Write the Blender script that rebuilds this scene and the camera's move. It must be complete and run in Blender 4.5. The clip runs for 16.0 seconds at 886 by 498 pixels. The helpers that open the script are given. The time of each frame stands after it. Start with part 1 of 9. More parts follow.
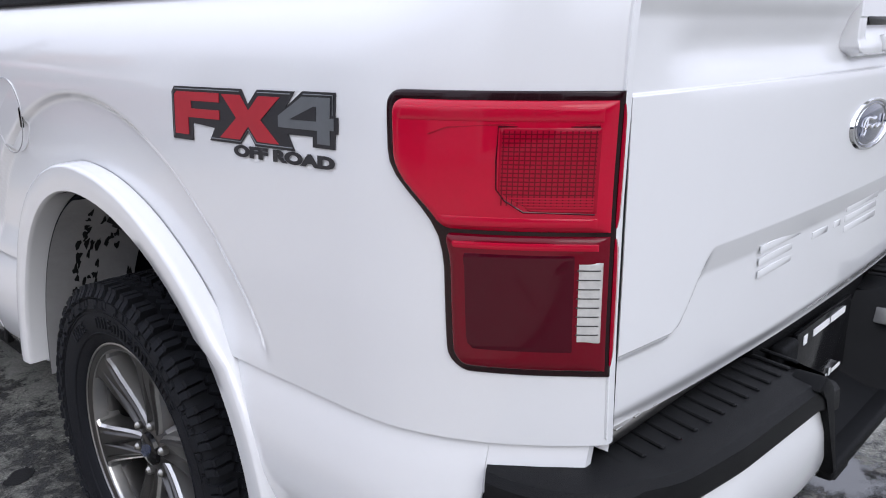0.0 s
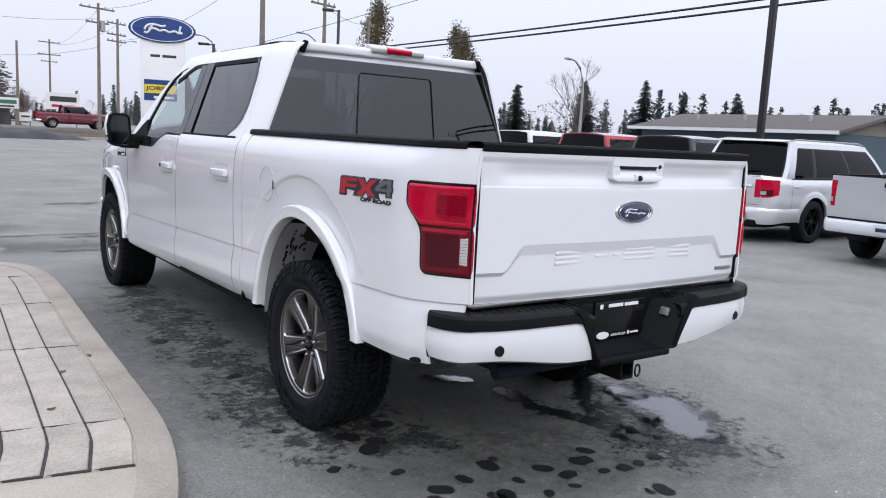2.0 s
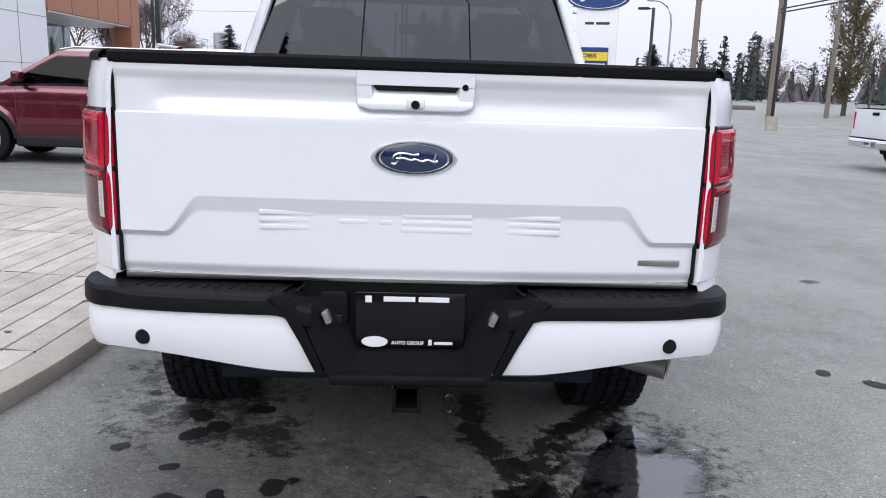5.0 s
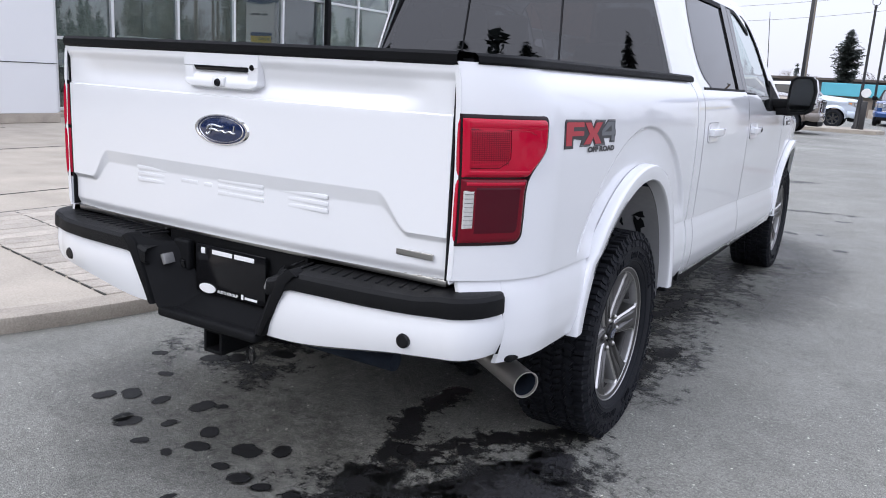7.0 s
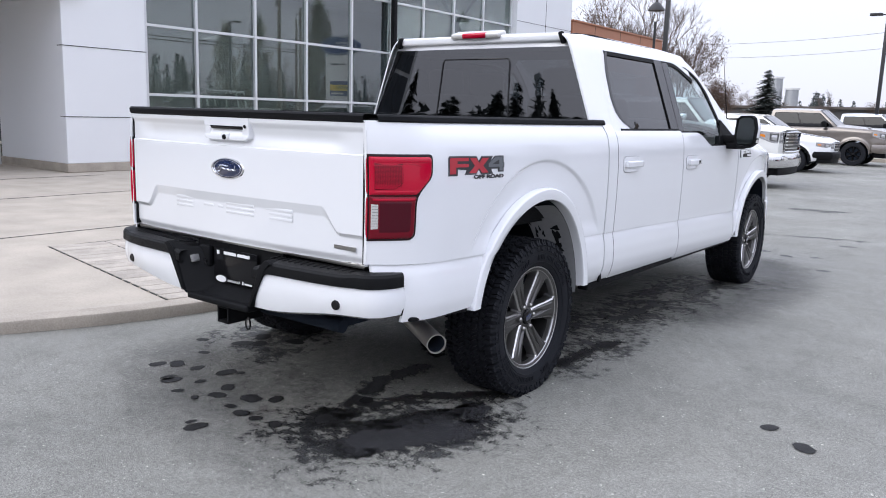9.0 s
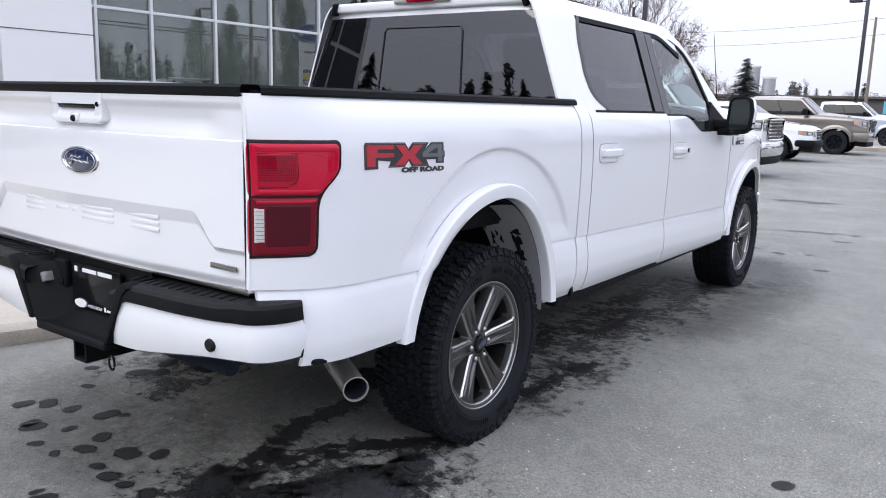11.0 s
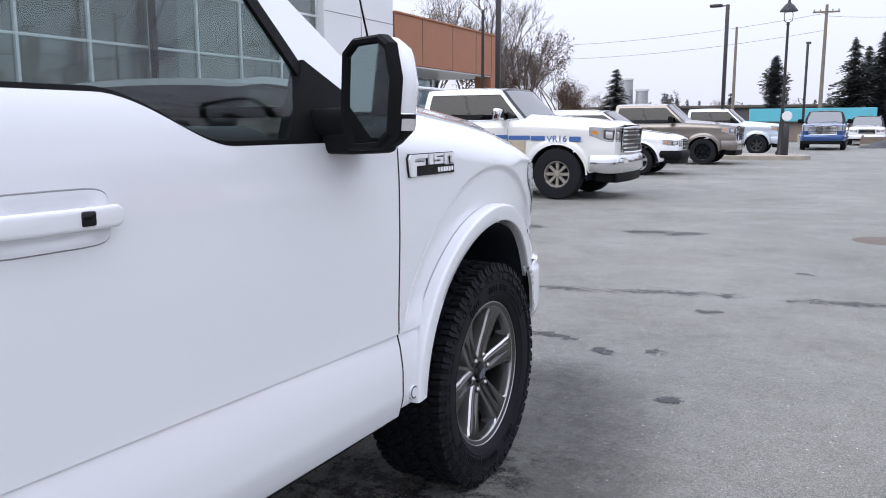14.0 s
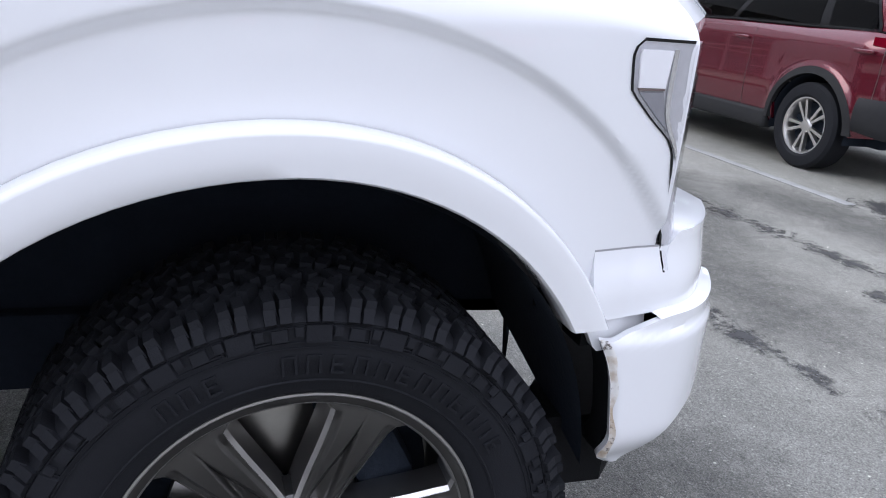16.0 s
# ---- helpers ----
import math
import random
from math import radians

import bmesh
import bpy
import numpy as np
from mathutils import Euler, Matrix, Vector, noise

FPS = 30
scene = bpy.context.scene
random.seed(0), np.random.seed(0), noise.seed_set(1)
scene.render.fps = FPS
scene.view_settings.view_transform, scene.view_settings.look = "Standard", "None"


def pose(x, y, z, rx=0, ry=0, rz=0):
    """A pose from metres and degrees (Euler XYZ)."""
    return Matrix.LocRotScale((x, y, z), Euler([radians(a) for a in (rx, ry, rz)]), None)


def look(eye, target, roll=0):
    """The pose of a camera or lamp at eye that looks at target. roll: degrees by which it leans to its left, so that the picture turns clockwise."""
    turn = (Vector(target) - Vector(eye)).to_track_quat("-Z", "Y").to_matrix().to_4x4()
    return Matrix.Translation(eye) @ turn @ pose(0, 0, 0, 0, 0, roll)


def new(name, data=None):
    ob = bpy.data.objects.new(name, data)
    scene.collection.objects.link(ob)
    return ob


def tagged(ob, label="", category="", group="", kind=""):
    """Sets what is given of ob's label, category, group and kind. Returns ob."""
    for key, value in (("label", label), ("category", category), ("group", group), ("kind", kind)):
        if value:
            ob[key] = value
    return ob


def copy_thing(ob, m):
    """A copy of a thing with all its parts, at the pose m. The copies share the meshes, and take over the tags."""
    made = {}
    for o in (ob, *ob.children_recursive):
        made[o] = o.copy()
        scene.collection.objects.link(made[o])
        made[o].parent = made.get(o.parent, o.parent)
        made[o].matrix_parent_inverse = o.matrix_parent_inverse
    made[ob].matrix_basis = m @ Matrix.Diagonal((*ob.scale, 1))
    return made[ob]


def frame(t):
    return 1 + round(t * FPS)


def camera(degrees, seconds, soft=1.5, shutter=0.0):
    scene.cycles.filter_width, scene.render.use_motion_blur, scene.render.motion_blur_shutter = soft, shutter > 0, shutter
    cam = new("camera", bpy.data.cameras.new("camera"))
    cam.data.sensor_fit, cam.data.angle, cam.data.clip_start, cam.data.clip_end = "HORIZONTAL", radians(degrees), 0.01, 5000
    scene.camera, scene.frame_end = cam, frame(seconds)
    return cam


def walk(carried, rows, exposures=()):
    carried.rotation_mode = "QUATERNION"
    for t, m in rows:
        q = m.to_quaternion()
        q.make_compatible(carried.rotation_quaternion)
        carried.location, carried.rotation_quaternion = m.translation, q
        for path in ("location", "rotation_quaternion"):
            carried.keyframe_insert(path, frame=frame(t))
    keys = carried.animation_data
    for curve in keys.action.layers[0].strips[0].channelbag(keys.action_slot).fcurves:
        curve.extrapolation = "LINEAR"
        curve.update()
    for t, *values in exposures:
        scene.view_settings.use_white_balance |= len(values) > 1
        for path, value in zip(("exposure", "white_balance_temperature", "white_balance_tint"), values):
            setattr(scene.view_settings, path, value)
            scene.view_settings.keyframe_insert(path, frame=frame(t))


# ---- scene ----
cam = camera(58.9, 16.0, soft=1.0)
PATH = [
    (0, (-1.569, -1.572, 1.293), (-0.176, -0.243, 0.751), -0.5),
    (0.5, (-1.885, -2.101, 1.319), (-0.613, -0.613, 0.910), -0.3),
    (1, (-2.077, -2.567, 1.382), (-0.939, -0.965, 1.01), -0.0),
    (1.5, (-2.351, -2.928, 1.386), (-1.187, -1.33, 1.082), 2.0),
    (2, (-2.508, -3.287, 1.389), (-1.346, -1.685, 1.104), 2.9),
    (2.5, (-2.511, -3.407, 1.39), (-1.412, -1.762, 1.097), 1.7),
    (3, (-2.227, -3.28, 1.34), (-1.311, -1.543, 0.961), 1.5),
    (3.5, (-1.727, -3.218, 1.339), (-0.949, -1.427, 0.907), 1.6),
    (4, (-1.212, -3.26, 1.328), (-0.566, -1.413, 0.913), 2.0),
    (4.2, (-0.935, -3.25, 1.32), (-0.375, -1.372, 0.92), 2.0),
    (6.3, (1.124, -3.016, 1.307), (0.398, -1.2, 0.888), 2.5),
    (6.5, (1.306, -2.933, 1.311), (0.494, -1.155, 0.889), 2.9),
    (7, (1.792, -2.827, 1.316), (0.793, -1.148, 0.884), 3.3),
    (7.5, (2.214, -2.713, 1.319), (1.092, -1.109, 0.905), 3.0),
    (8, (2.607, -2.904, 1.36), (1.418, -1.339, 0.99), 2.4),
    (8.2, (2.684, -3.017, 1.381), (1.485, -1.457, 1.022), 2.0),
    (9.2, (2.86, -3.36, 1.385), (1.68, -1.78, 1.05), 1.6),
    (10.3, (2.757, -3.223, 1.37), (1.602, -1.622, 1.051), 1.4),
    (10.5, (2.686, -3.03, 1.348), (1.535, -1.428, 1.015), 1.4),
    (11, (2.525, -2.584, 1.337), (1.385, -0.982, 0.974), 1.6),
    (11.5, (2.301, -2.059, 1.322), (1.171, -0.454, 0.939), 1.5),
    (12, (2.171, -1.485, 1.286), (1.059, 0.133, 0.905), 0.9),
    (12.5, (2.052, -0.79, 1.281), (0.983, 0.86, 0.914), 0.5),
    (13, (2.041, -0.099, 1.259), (1.021, 1.587, 0.92), -0.1),
    (13.5, (2.001, 0.524, 1.235), (1.03, 2.244, 0.92), -0.6),
    (14, (2.026, 1.24, 1.249), (1.103, 2.987, 0.939), -0.2),
    (14.5, (1.981, 1.977, 1.226), (1.058, 3.717, 0.875), 0.6),
    (15, (1.987, 2.616, 1.195), (0.932, 4.269, 0.804), 1.3),
    (15.5, (1.844, 3.184, 1.15), (0.403, 4.487, 0.676), 4.6),
    (15.7, (1.777, 3.382, 1.148), (0.168, 4.435, 0.597), 6.0),
    (15.8, (1.772, 3.426, 1.147), (0.108, 4.379, 0.578), 5.5),
    (16, (1.8, 3.535, 1.139), (0.007, 4.164, 0.516), 5.6),
]
walk(cam, [(t, look(eye, target, roll)) for t, eye, target, roll in PATH], exposures=[(0.0, 0.18), (0.5, 0.22), (1.5, 0.11), (2.5, 0.11), (4.0, 0.22), (6.5, 0.27), (7.5, 0.36), (10.5, 0.35), (11.5, 0.42), (12.5, 0.34), (13.5, 0.28), (14.5, 0.24), (15.5, 0.35), (16.0, 0.51)])

# ---- overcast sky and a veiled sun ----
world = bpy.data.worlds.new("overcast")
scene.world = world
world.use_nodes = True
wn, wl = world.node_tree.nodes, world.node_tree.links
wn.clear()
w_out = wn.new("ShaderNodeOutputWorld")
w_bg = wn.new("ShaderNodeBackground")
w_sky = wn.new("ShaderNodeTexSky")
w_sky.sky_type, w_sky.sun_disc = "NISHITA", False
SUN_ELEV, SUN_AZ = radians(38), radians(200)
w_sky.sun_elevation, w_sky.sun_rotation = SUN_ELEV, SUN_AZ
w_scale = wn.new("ShaderNodeVectorMath")
w_scale.operation = "SCALE"
w_scale.inputs["Scale"].default_value = 0.10
w_geo = wn.new("ShaderNodeTexCoord")
w_sep = wn.new("ShaderNodeSeparateXYZ")
w_ramp = wn.new("ShaderNodeValToRGB")
w_ramp.color_ramp.elements[0].position, w_ramp.color_ramp.elements[0].color = 0.0, (0.695, 0.712, 0.850, 1)
w_ramp.color_ramp.elements[1].position, w_ramp.color_ramp.elements[1].color = 0.85, (1.51, 1.60, 1.93, 1)
w_mix = wn.new("ShaderNodeMix")
w_mix.data_type = "RGBA"
w_mix.inputs[0].default_value = 0.92
wl.new(w_sky.outputs[0], w_scale.inputs[0])
wl.new(w_geo.outputs["Generated"], w_sep.inputs[0])
wl.new(w_sep.outputs["Z"], w_ramp.inputs[0])
wl.new(w_scale.outputs[0], w_mix.inputs[6])
wl.new(w_ramp.outputs[0], w_mix.inputs[7])
wl.new(w_mix.outputs[2], w_bg.inputs[0])
wl.new(w_bg.outputs[0], w_out.inputs[0])
w_bg.inputs[1].default_value = 1.0
sun_data = bpy.data.lights.new("sun", "SUN")
sun_data.energy, sun_data.angle, sun_data.color = 1.0, radians(40), (1.0, 0.98, 0.95)
sun = new("sun", sun_data)
sun.matrix_world = look((0, 0, 30), (math.sin(SUN_AZ) * -30 / math.tan(SUN_ELEV), math.cos(SUN_AZ) * -30 / math.tan(SUN_ELEV), 0))


# ---- materials ----
def material(name, color, rough=0.5, metal=0.0, coat=0.0, spec=0.5, var=0.0, scale=8.0, bump=0.0, bump_scale=120.0, rough_var=0.0, tint=None, random_var=0.0, grain=0.35):
    """A Principled material whose colour and roughness vary at two scales, with fine relief."""
    m = bpy.data.materials.new(name)
    m.use_nodes = True
    nt = m.node_tree
    b = nt.nodes["Principled BSDF"]
    b.inputs["Roughness"].default_value, b.inputs["Metallic"].default_value = rough, metal
    b.inputs["Coat Weight"].default_value, b.inputs["Specular IOR Level"].default_value = coat, spec
    b.inputs["Coat Roughness"].default_value = 0.04
    b.inputs["Base Color"].default_value = (*color, 1)
    if var or rough_var or bump:
        tc = nt.nodes.new("ShaderNodeTexCoord")
        n1, n2 = nt.nodes.new("ShaderNodeTexNoise"), nt.nodes.new("ShaderNodeTexNoise")
        n1.inputs["Scale"].default_value, n1.inputs["Detail"].default_value = scale, 6
        n2.inputs["Scale"].default_value, n2.inputs["Detail"].default_value = bump_scale, 3
        nt.links.new(tc.outputs["Object"], n1.inputs["Vector"])
        nt.links.new(tc.outputs["Object"], n2.inputs["Vector"])
    if var:
        mix = nt.nodes.new("ShaderNodeMix")
        mix.data_type = "RGBA"
        mix.blend_type = "MIX"
        dark = tint or tuple(c * (1 - var) for c in color)
        lite = tuple(min(1, c * (1 + var * 0.6)) for c in color)
        mix.inputs[6].default_value, mix.inputs[7].default_value = (*dark, 1), (*lite, 1)
        add = nt.nodes.new("ShaderNodeMath")
        add.operation = "MULTIPLY_ADD"
        add.inputs[1].default_value, add.inputs[2].default_value = grain, -grain / 2
        add2 = nt.nodes.new("ShaderNodeMath")
        add2.use_clamp = True
        nt.links.new(n2.outputs["Fac"], add.inputs[0])
        nt.links.new(n1.outputs["Fac"], add2.inputs[0])
        nt.links.new(add.outputs[0], add2.inputs[1])
        src = add2.outputs[0]
        if random_var:
            oi = nt.nodes.new("ShaderNodeObjectInfo")
            ma = nt.nodes.new("ShaderNodeMath")
            ma.operation, ma.use_clamp = "MULTIPLY_ADD", True
            sub = nt.nodes.new("ShaderNodeMath")
            sub.operation = "SUBTRACT"
            sub.inputs[1].default_value = 0.5
            nt.links.new(oi.outputs["Random"], sub.inputs[0])
            ma.inputs[1].default_value = random_var
            nt.links.new(sub.outputs[0], ma.inputs[0])
            nt.links.new(src, ma.inputs[2])
            src = ma.outputs[0]
        nt.links.new(src, mix.inputs[0])
        nt.links.new(mix.outputs[2], b.inputs["Base Color"])
    if rough_var:
        r = nt.nodes.new("ShaderNodeMapRange")
        r.inputs["To Min"].default_value, r.inputs["To Max"].default_value = max(0, rough - rough_var), min(1, rough + rough_var)
        nt.links.new(n1.outputs["Fac"], r.inputs["Value"])
        nt.links.new(r.outputs[0], b.inputs["Roughness"])
    if bump:
        bp = nt.nodes.new("ShaderNodeBump")
        bp.inputs["Strength"].default_value, bp.inputs["Distance"].default_value = 1.0, bump
        nt.links.new(n2.outputs["Fac"], bp.inputs["Height"])
        nt.links.new(bp.outputs[0], b.inputs["Normal"])
    return m


def glass_material(name, tint, ior=1.5, rough=0.0):
    """Tinted pane: clear tinted body, mirror gloss by Fresnel."""
    m = bpy.data.materials.new(name)
    m.use_nodes = True
    nt = m.node_tree
    nt.nodes.remove(nt.nodes["Principled BSDF"])
    out = nt.nodes["Material Output"]
    tr, gl, fr, mix, pw, sc = (nt.nodes.new(k) for k in ("ShaderNodeBsdfTransparent", "ShaderNodeBsdfGlossy", "ShaderNodeLayerWeight", "ShaderNodeMixShader", "ShaderNodeMath", "ShaderNodeMath"))
    tr.inputs[0].default_value = (*tint, 1)
    gl.inputs["Roughness"].default_value = rough
    f0 = ((ior - 1) / (ior + 1)) ** 2
    fr.inputs["Blend"].default_value = 0.5
    pw.operation, sc.operation = "POWER", "MULTIPLY_ADD"
    pw.inputs[1].default_value = 5.0
    sc.inputs[1].default_value, sc.inputs[2].default_value = 1 - f0, f0
    nt.links.new(fr.outputs["Facing"], pw.inputs[0])
    nt.links.new(pw.outputs[0], sc.inputs[0])
    nt.links.new(sc.outputs[0], mix.inputs[0])
    nt.links.new(tr.outputs[0], mix.inputs[1])
    nt.links.new(gl.outputs[0], mix.inputs[2])
    nt.links.new(mix.outputs[0], out.inputs[0])
    return m


def glow_material(name, color, strength):
    m = bpy.data.materials.new(name)
    m.use_nodes = True
    b = m.node_tree.nodes["Principled BSDF"]
    b.inputs["Base Color"].default_value = (*color, 1)
    b.inputs["Emission Color"].default_value, b.inputs["Emission Strength"].default_value = (*color, 1), strength
    return m


WHITE = material("white_paint", (0.775, 0.782, 0.80), rough=0.22, coat=1.0, var=0.015, scale=1.3, rough_var=0.04)
BLACK_PLASTIC = material("black_plastic", (0.0075, 0.0078, 0.0088), rough=0.58, spec=0.09, var=0.25, scale=30, bump=0.0006, bump_scale=900)
PAD_PLASTIC = material("grained_black_plastic", (0.0085, 0.0088, 0.0098), rough=0.5, spec=0.14, var=0.25, scale=30, bump=0.0008, bump_scale=700)
BLACK_GLOSS = material("black_gloss", (0.006, 0.006, 0.007), rough=0.16, spec=0.25, coat=0.1)
LINER = material("wheel_liner", (0.019, 0.025, 0.036), rough=0.9, spec=0.14, var=0.4, scale=12, bump=0.002, bump_scale=90)
RUBBER = material("tyre_rubber", (0.0122, 0.0132, 0.0166), rough=0.72, spec=0.17, var=0.35, scale=9, bump=0.0006, bump_scale=400, rough_var=0.1)
RIM_DARK = material("rim_dark_grey", (0.120, 0.117, 0.116), rough=0.30, metal=0.95, var=0.14, scale=20)
RIM_FLANK = material("rim_flank", (0.46, 0.455, 0.45), rough=0.32, metal=1.0, var=0.12, scale=22)
RIM_SILVER = material("rim_machined", (0.62, 0.61, 0.60), rough=0.30, metal=1.0, var=0.08, scale=25)
EXHAUST = material("satin_exhaust", (0.42, 0.40, 0.37), rough=0.42, metal=0.55, var=0.12, scale=20)
CHROME = material("chrome", (0.75, 0.75, 0.76), rough=0.08, metal=1.0)
BADGE = material("badge_silver", (0.85, 0.85, 0.86), rough=0.25, metal=0.2)
STEEL = material("brushed_steel", (0.42, 0.41, 0.39), rough=0.28, metal=1.0, var=0.12, scale=30)
RED_LENS = material("red_lens", (0.47, 0.003, 0.028), rough=0.12, coat=0.5, spec=0.12, var=0.16, scale=6)
RED_DEEP = material("deep_red_lens", (0.060, 0.001, 0.008), rough=0.12, coat=0.35, spec=0.12, var=0.12, scale=8)
RED_SHADE = material("shaded_red_lens", (0.14, 0.001, 0.010), rough=0.14, coat=0.4, spec=0.12, var=0.14, scale=8)
RED_MID = material("mid_red_lens", (0.31, 0.0018, 0.018), rough=0.12, coat=0.35, spec=0.12, var=0.14, scale=8)
RED_BEZEL = material("dark_red_bezel", (0.014, 0.002, 0.004), rough=0.2, coat=0.4, spec=0.15)
RED_BRIGHT = material("bright_red_lens", (0.43, 0.003, 0.026), rough=0.15, coat=0.4, spec=0.15)
CLEAR_LENS = material("white_reverse_lens", (0.55, 0.54, 0.52), rough=0.2, coat=1.0, var=0.2, scale=120)
BLUE_OVAL = material("navy_enamel", (0.012, 0.022, 0.07), rough=0.15, coat=1.0)
DECAL_RED = material("red_vinyl", (0.42, 0.02, 0.035), rough=0.35, var=0.15, scale=40)
DECAL_BLACK = material("black_vinyl", (0.02, 0.02, 0.024), rough=0.4)
DECAL_GREY = material("grey_vinyl", (0.12, 0.13, 0.14), rough=0.4, var=0.2, scale=40)
PRINT_WHITE = material("white_print", (0.8, 0.8, 0.8), rough=0.5)
CABIN = material("dark_cabin_trim", (0.02, 0.02, 0.022), rough=0.7, var=0.3, scale=14, bump=0.001, bump_scale=200)
SEAT = material("black_leather", (0.03, 0.03, 0.032), rough=0.45, var=0.2, scale=12, bump=0.0008, bump_scale=260)
SEAM = material("panel_seam", (0.30, 0.30, 0.31), rough=0.8)
DARK_GAP = material("dark_panel_gap", (0.012, 0.012, 0.013), rough=0.9, spec=0.1)
INNER_GREY = material("bare_inner_panel", (0.30, 0.30, 0.305), rough=0.6, var=0.25, scale=5, bump=0.002, bump_scale=40)
BLACK_FLAKE = material("black_coating_flake", (0.008, 0.008, 0.009), rough=0.7, spec=0.2)
MIRROR_GLASS = material("tinted_mirror", (0.62, 0.65, 0.66), rough=0.03, metal=1.0)
REFLECTOR_WHITE = material("bright_reflector", (0.88, 0.88, 0.89), rough=0.25, metal=0.0, coat=0.5, var=0.08, scale=60)
REFLECTOR_DIM = material("dim_reflector", (0.27, 0.27, 0.29), rough=0.35, metal=0.2, var=0.2, scale=50)
LAMP_AMBER_EDGE = material("brown_lamp_edge", (0.16, 0.12, 0.11), rough=0.4)
REFLECTOR_GREY = material("grey_reflector", (0.50, 0.50, 0.52), rough=0.3, metal=0.2, var=0.2, scale=50)
PLATE_LENS = material("plate_lamp_lens", (0.22, 0.22, 0.22), rough=0.2, coat=1.0, var=0.3, scale=90)
TINTED = glass_material("privacy_glass", (0.045, 0.047, 0.052), ior=2.02)
CLEAR = glass_material("light_tinted_glass", (0.70, 0.79, 0.78), ior=1.6)
LAMP_GLASS = glass_material("lamp_glass", (0.97, 0.97, 0.98), ior=1.4)


def chipped_material():
    """White paint with brown and black chips."""
    m = material("chipped_paint", (0.74, 0.73, 0.71), rough=0.45)
    nt = m.node_tree
    tc, n1, n2 = (nt.nodes.new(k) for k in ("ShaderNodeTexCoord", "ShaderNodeTexNoise", "ShaderNodeTexNoise"))
    n1.inputs["Scale"].default_value, n1.inputs["Detail"].default_value = 75, 5
    n2.inputs["Scale"].default_value, n2.inputs["Detail"].default_value = 28, 4
    last = None
    for n, lo, hi, c in ((n2, 0.44, 0.66, (0.42, 0.30, 0.17)), (n1, 0.60, 0.68, (0.10, 0.08, 0.07))):
        nt.links.new(tc.outputs["Object"], n.inputs["Vector"])
        r, mix = nt.nodes.new("ShaderNodeMapRange"), nt.nodes.new("ShaderNodeMix")
        r.inputs["From Min"].default_value, r.inputs["From Max"].default_value = lo, hi
        mix.data_type = "RGBA"
        mix.inputs[6].default_value, mix.inputs[7].default_value = (0.74, 0.73, 0.71, 1), (*c, 1)
        nt.links.new(n.outputs["Fac"], r.inputs["Value"])
        nt.links.new(r.outputs[0], mix.inputs[0])
        if last:
            nt.links.new(last, mix.inputs[6])
        last = mix.outputs[2]
    nt.links.new(last, nt.nodes["Principled BSDF"].inputs["Base Color"])
    return m


CHIPPED = chipped_material()
CABIN_MID = [1.6]
GLASSES = [TINTED, CLEAR, LAMP_GLASS]


def link_mesh(name, bm, mat, sharp=32):
    me = bpy.data.meshes.new(name)
    bmesh.ops.recalc_face_normals(bm, faces=bm.faces)
    if mat in GLASSES and any(e.is_boundary for e in bm.edges):
        # a single pane faces away from the cabin
        total, mid = Vector(), Vector()
        for f in bm.faces:
            total += f.normal * f.calc_area()
            mid += f.calc_center_median() / len(bm.faces)
        away = Vector((mid.x, 0, 0)) if abs(mid.x) > 0.3 else Vector((0, mid.y - CABIN_MID[0], 0))
        if total.dot(away) < 0:
            bmesh.ops.reverse_faces(bm, faces=bm.faces)
    bm.to_mesh(me)
    bm.free()
    for p in me.polygons:
        p.use_smooth = True
    me.set_sharp_from_angle(angle=radians(sharp))
    for m in mat if isinstance(mat, (list, tuple)) else [mat]:
        me.materials.append(m)
    return me


def part(name, bm, mat, parent, label="", sharp=32, local=None):
    """Links a bmesh as ONE mesh object under a thing or under a part."""
    ob = new(name, link_mesh(name, bm, mat, sharp))
    ob.parent = parent
    if local is not None:
        ob.matrix_basis = local
    if label:
        ob["label"] = label
    return ob


def thing(name, label, category, group="", kind="", at=None):
    """The Empty at a thing's base that parents its parts."""
    ob = new(name)
    ob.empty_display_size = 0.1
    if at is not None:
        ob.matrix_basis = at
    return tagged(ob, label, category, group, kind)


def solo(name, bm, mat, label, category="", group="", kind="", sharp=32, at=None):
    ob = new(name, link_mesh(name, bm, mat, sharp))
    if at is not None:
        ob.matrix_basis = at
    return tagged(ob, label, category, group, kind)


# ---- mesh builders ----
def add_grid(bm, fn, nu, nv, closed_u=False, mat=0):
    rows = [[bm.verts.new(fn(i / nu, j / nv)) for i in range(nu + (0 if closed_u else 1))] for j in range(nv + 1)]
    n = len(rows[0])
    for j in range(nv):
        for i in range(n if closed_u else n - 1):
            f = bm.faces.new((rows[j][i], rows[j][(i + 1) % n], rows[j + 1][(i + 1) % n], rows[j + 1][i]))
            f.material_index = mat
    return rows


def rimmed(bm, vec):
    """Turns the open edge of a shell back by vec, so that it reads as a panel with thickness."""
    edges = [e for e in bm.edges if e.is_boundary]
    r = bmesh.ops.extrude_edge_only(bm, edges=edges)
    bmesh.ops.translate(bm, verts=[v for v in r["geom"] if isinstance(v, bmesh.types.BMVert)], vec=vec)


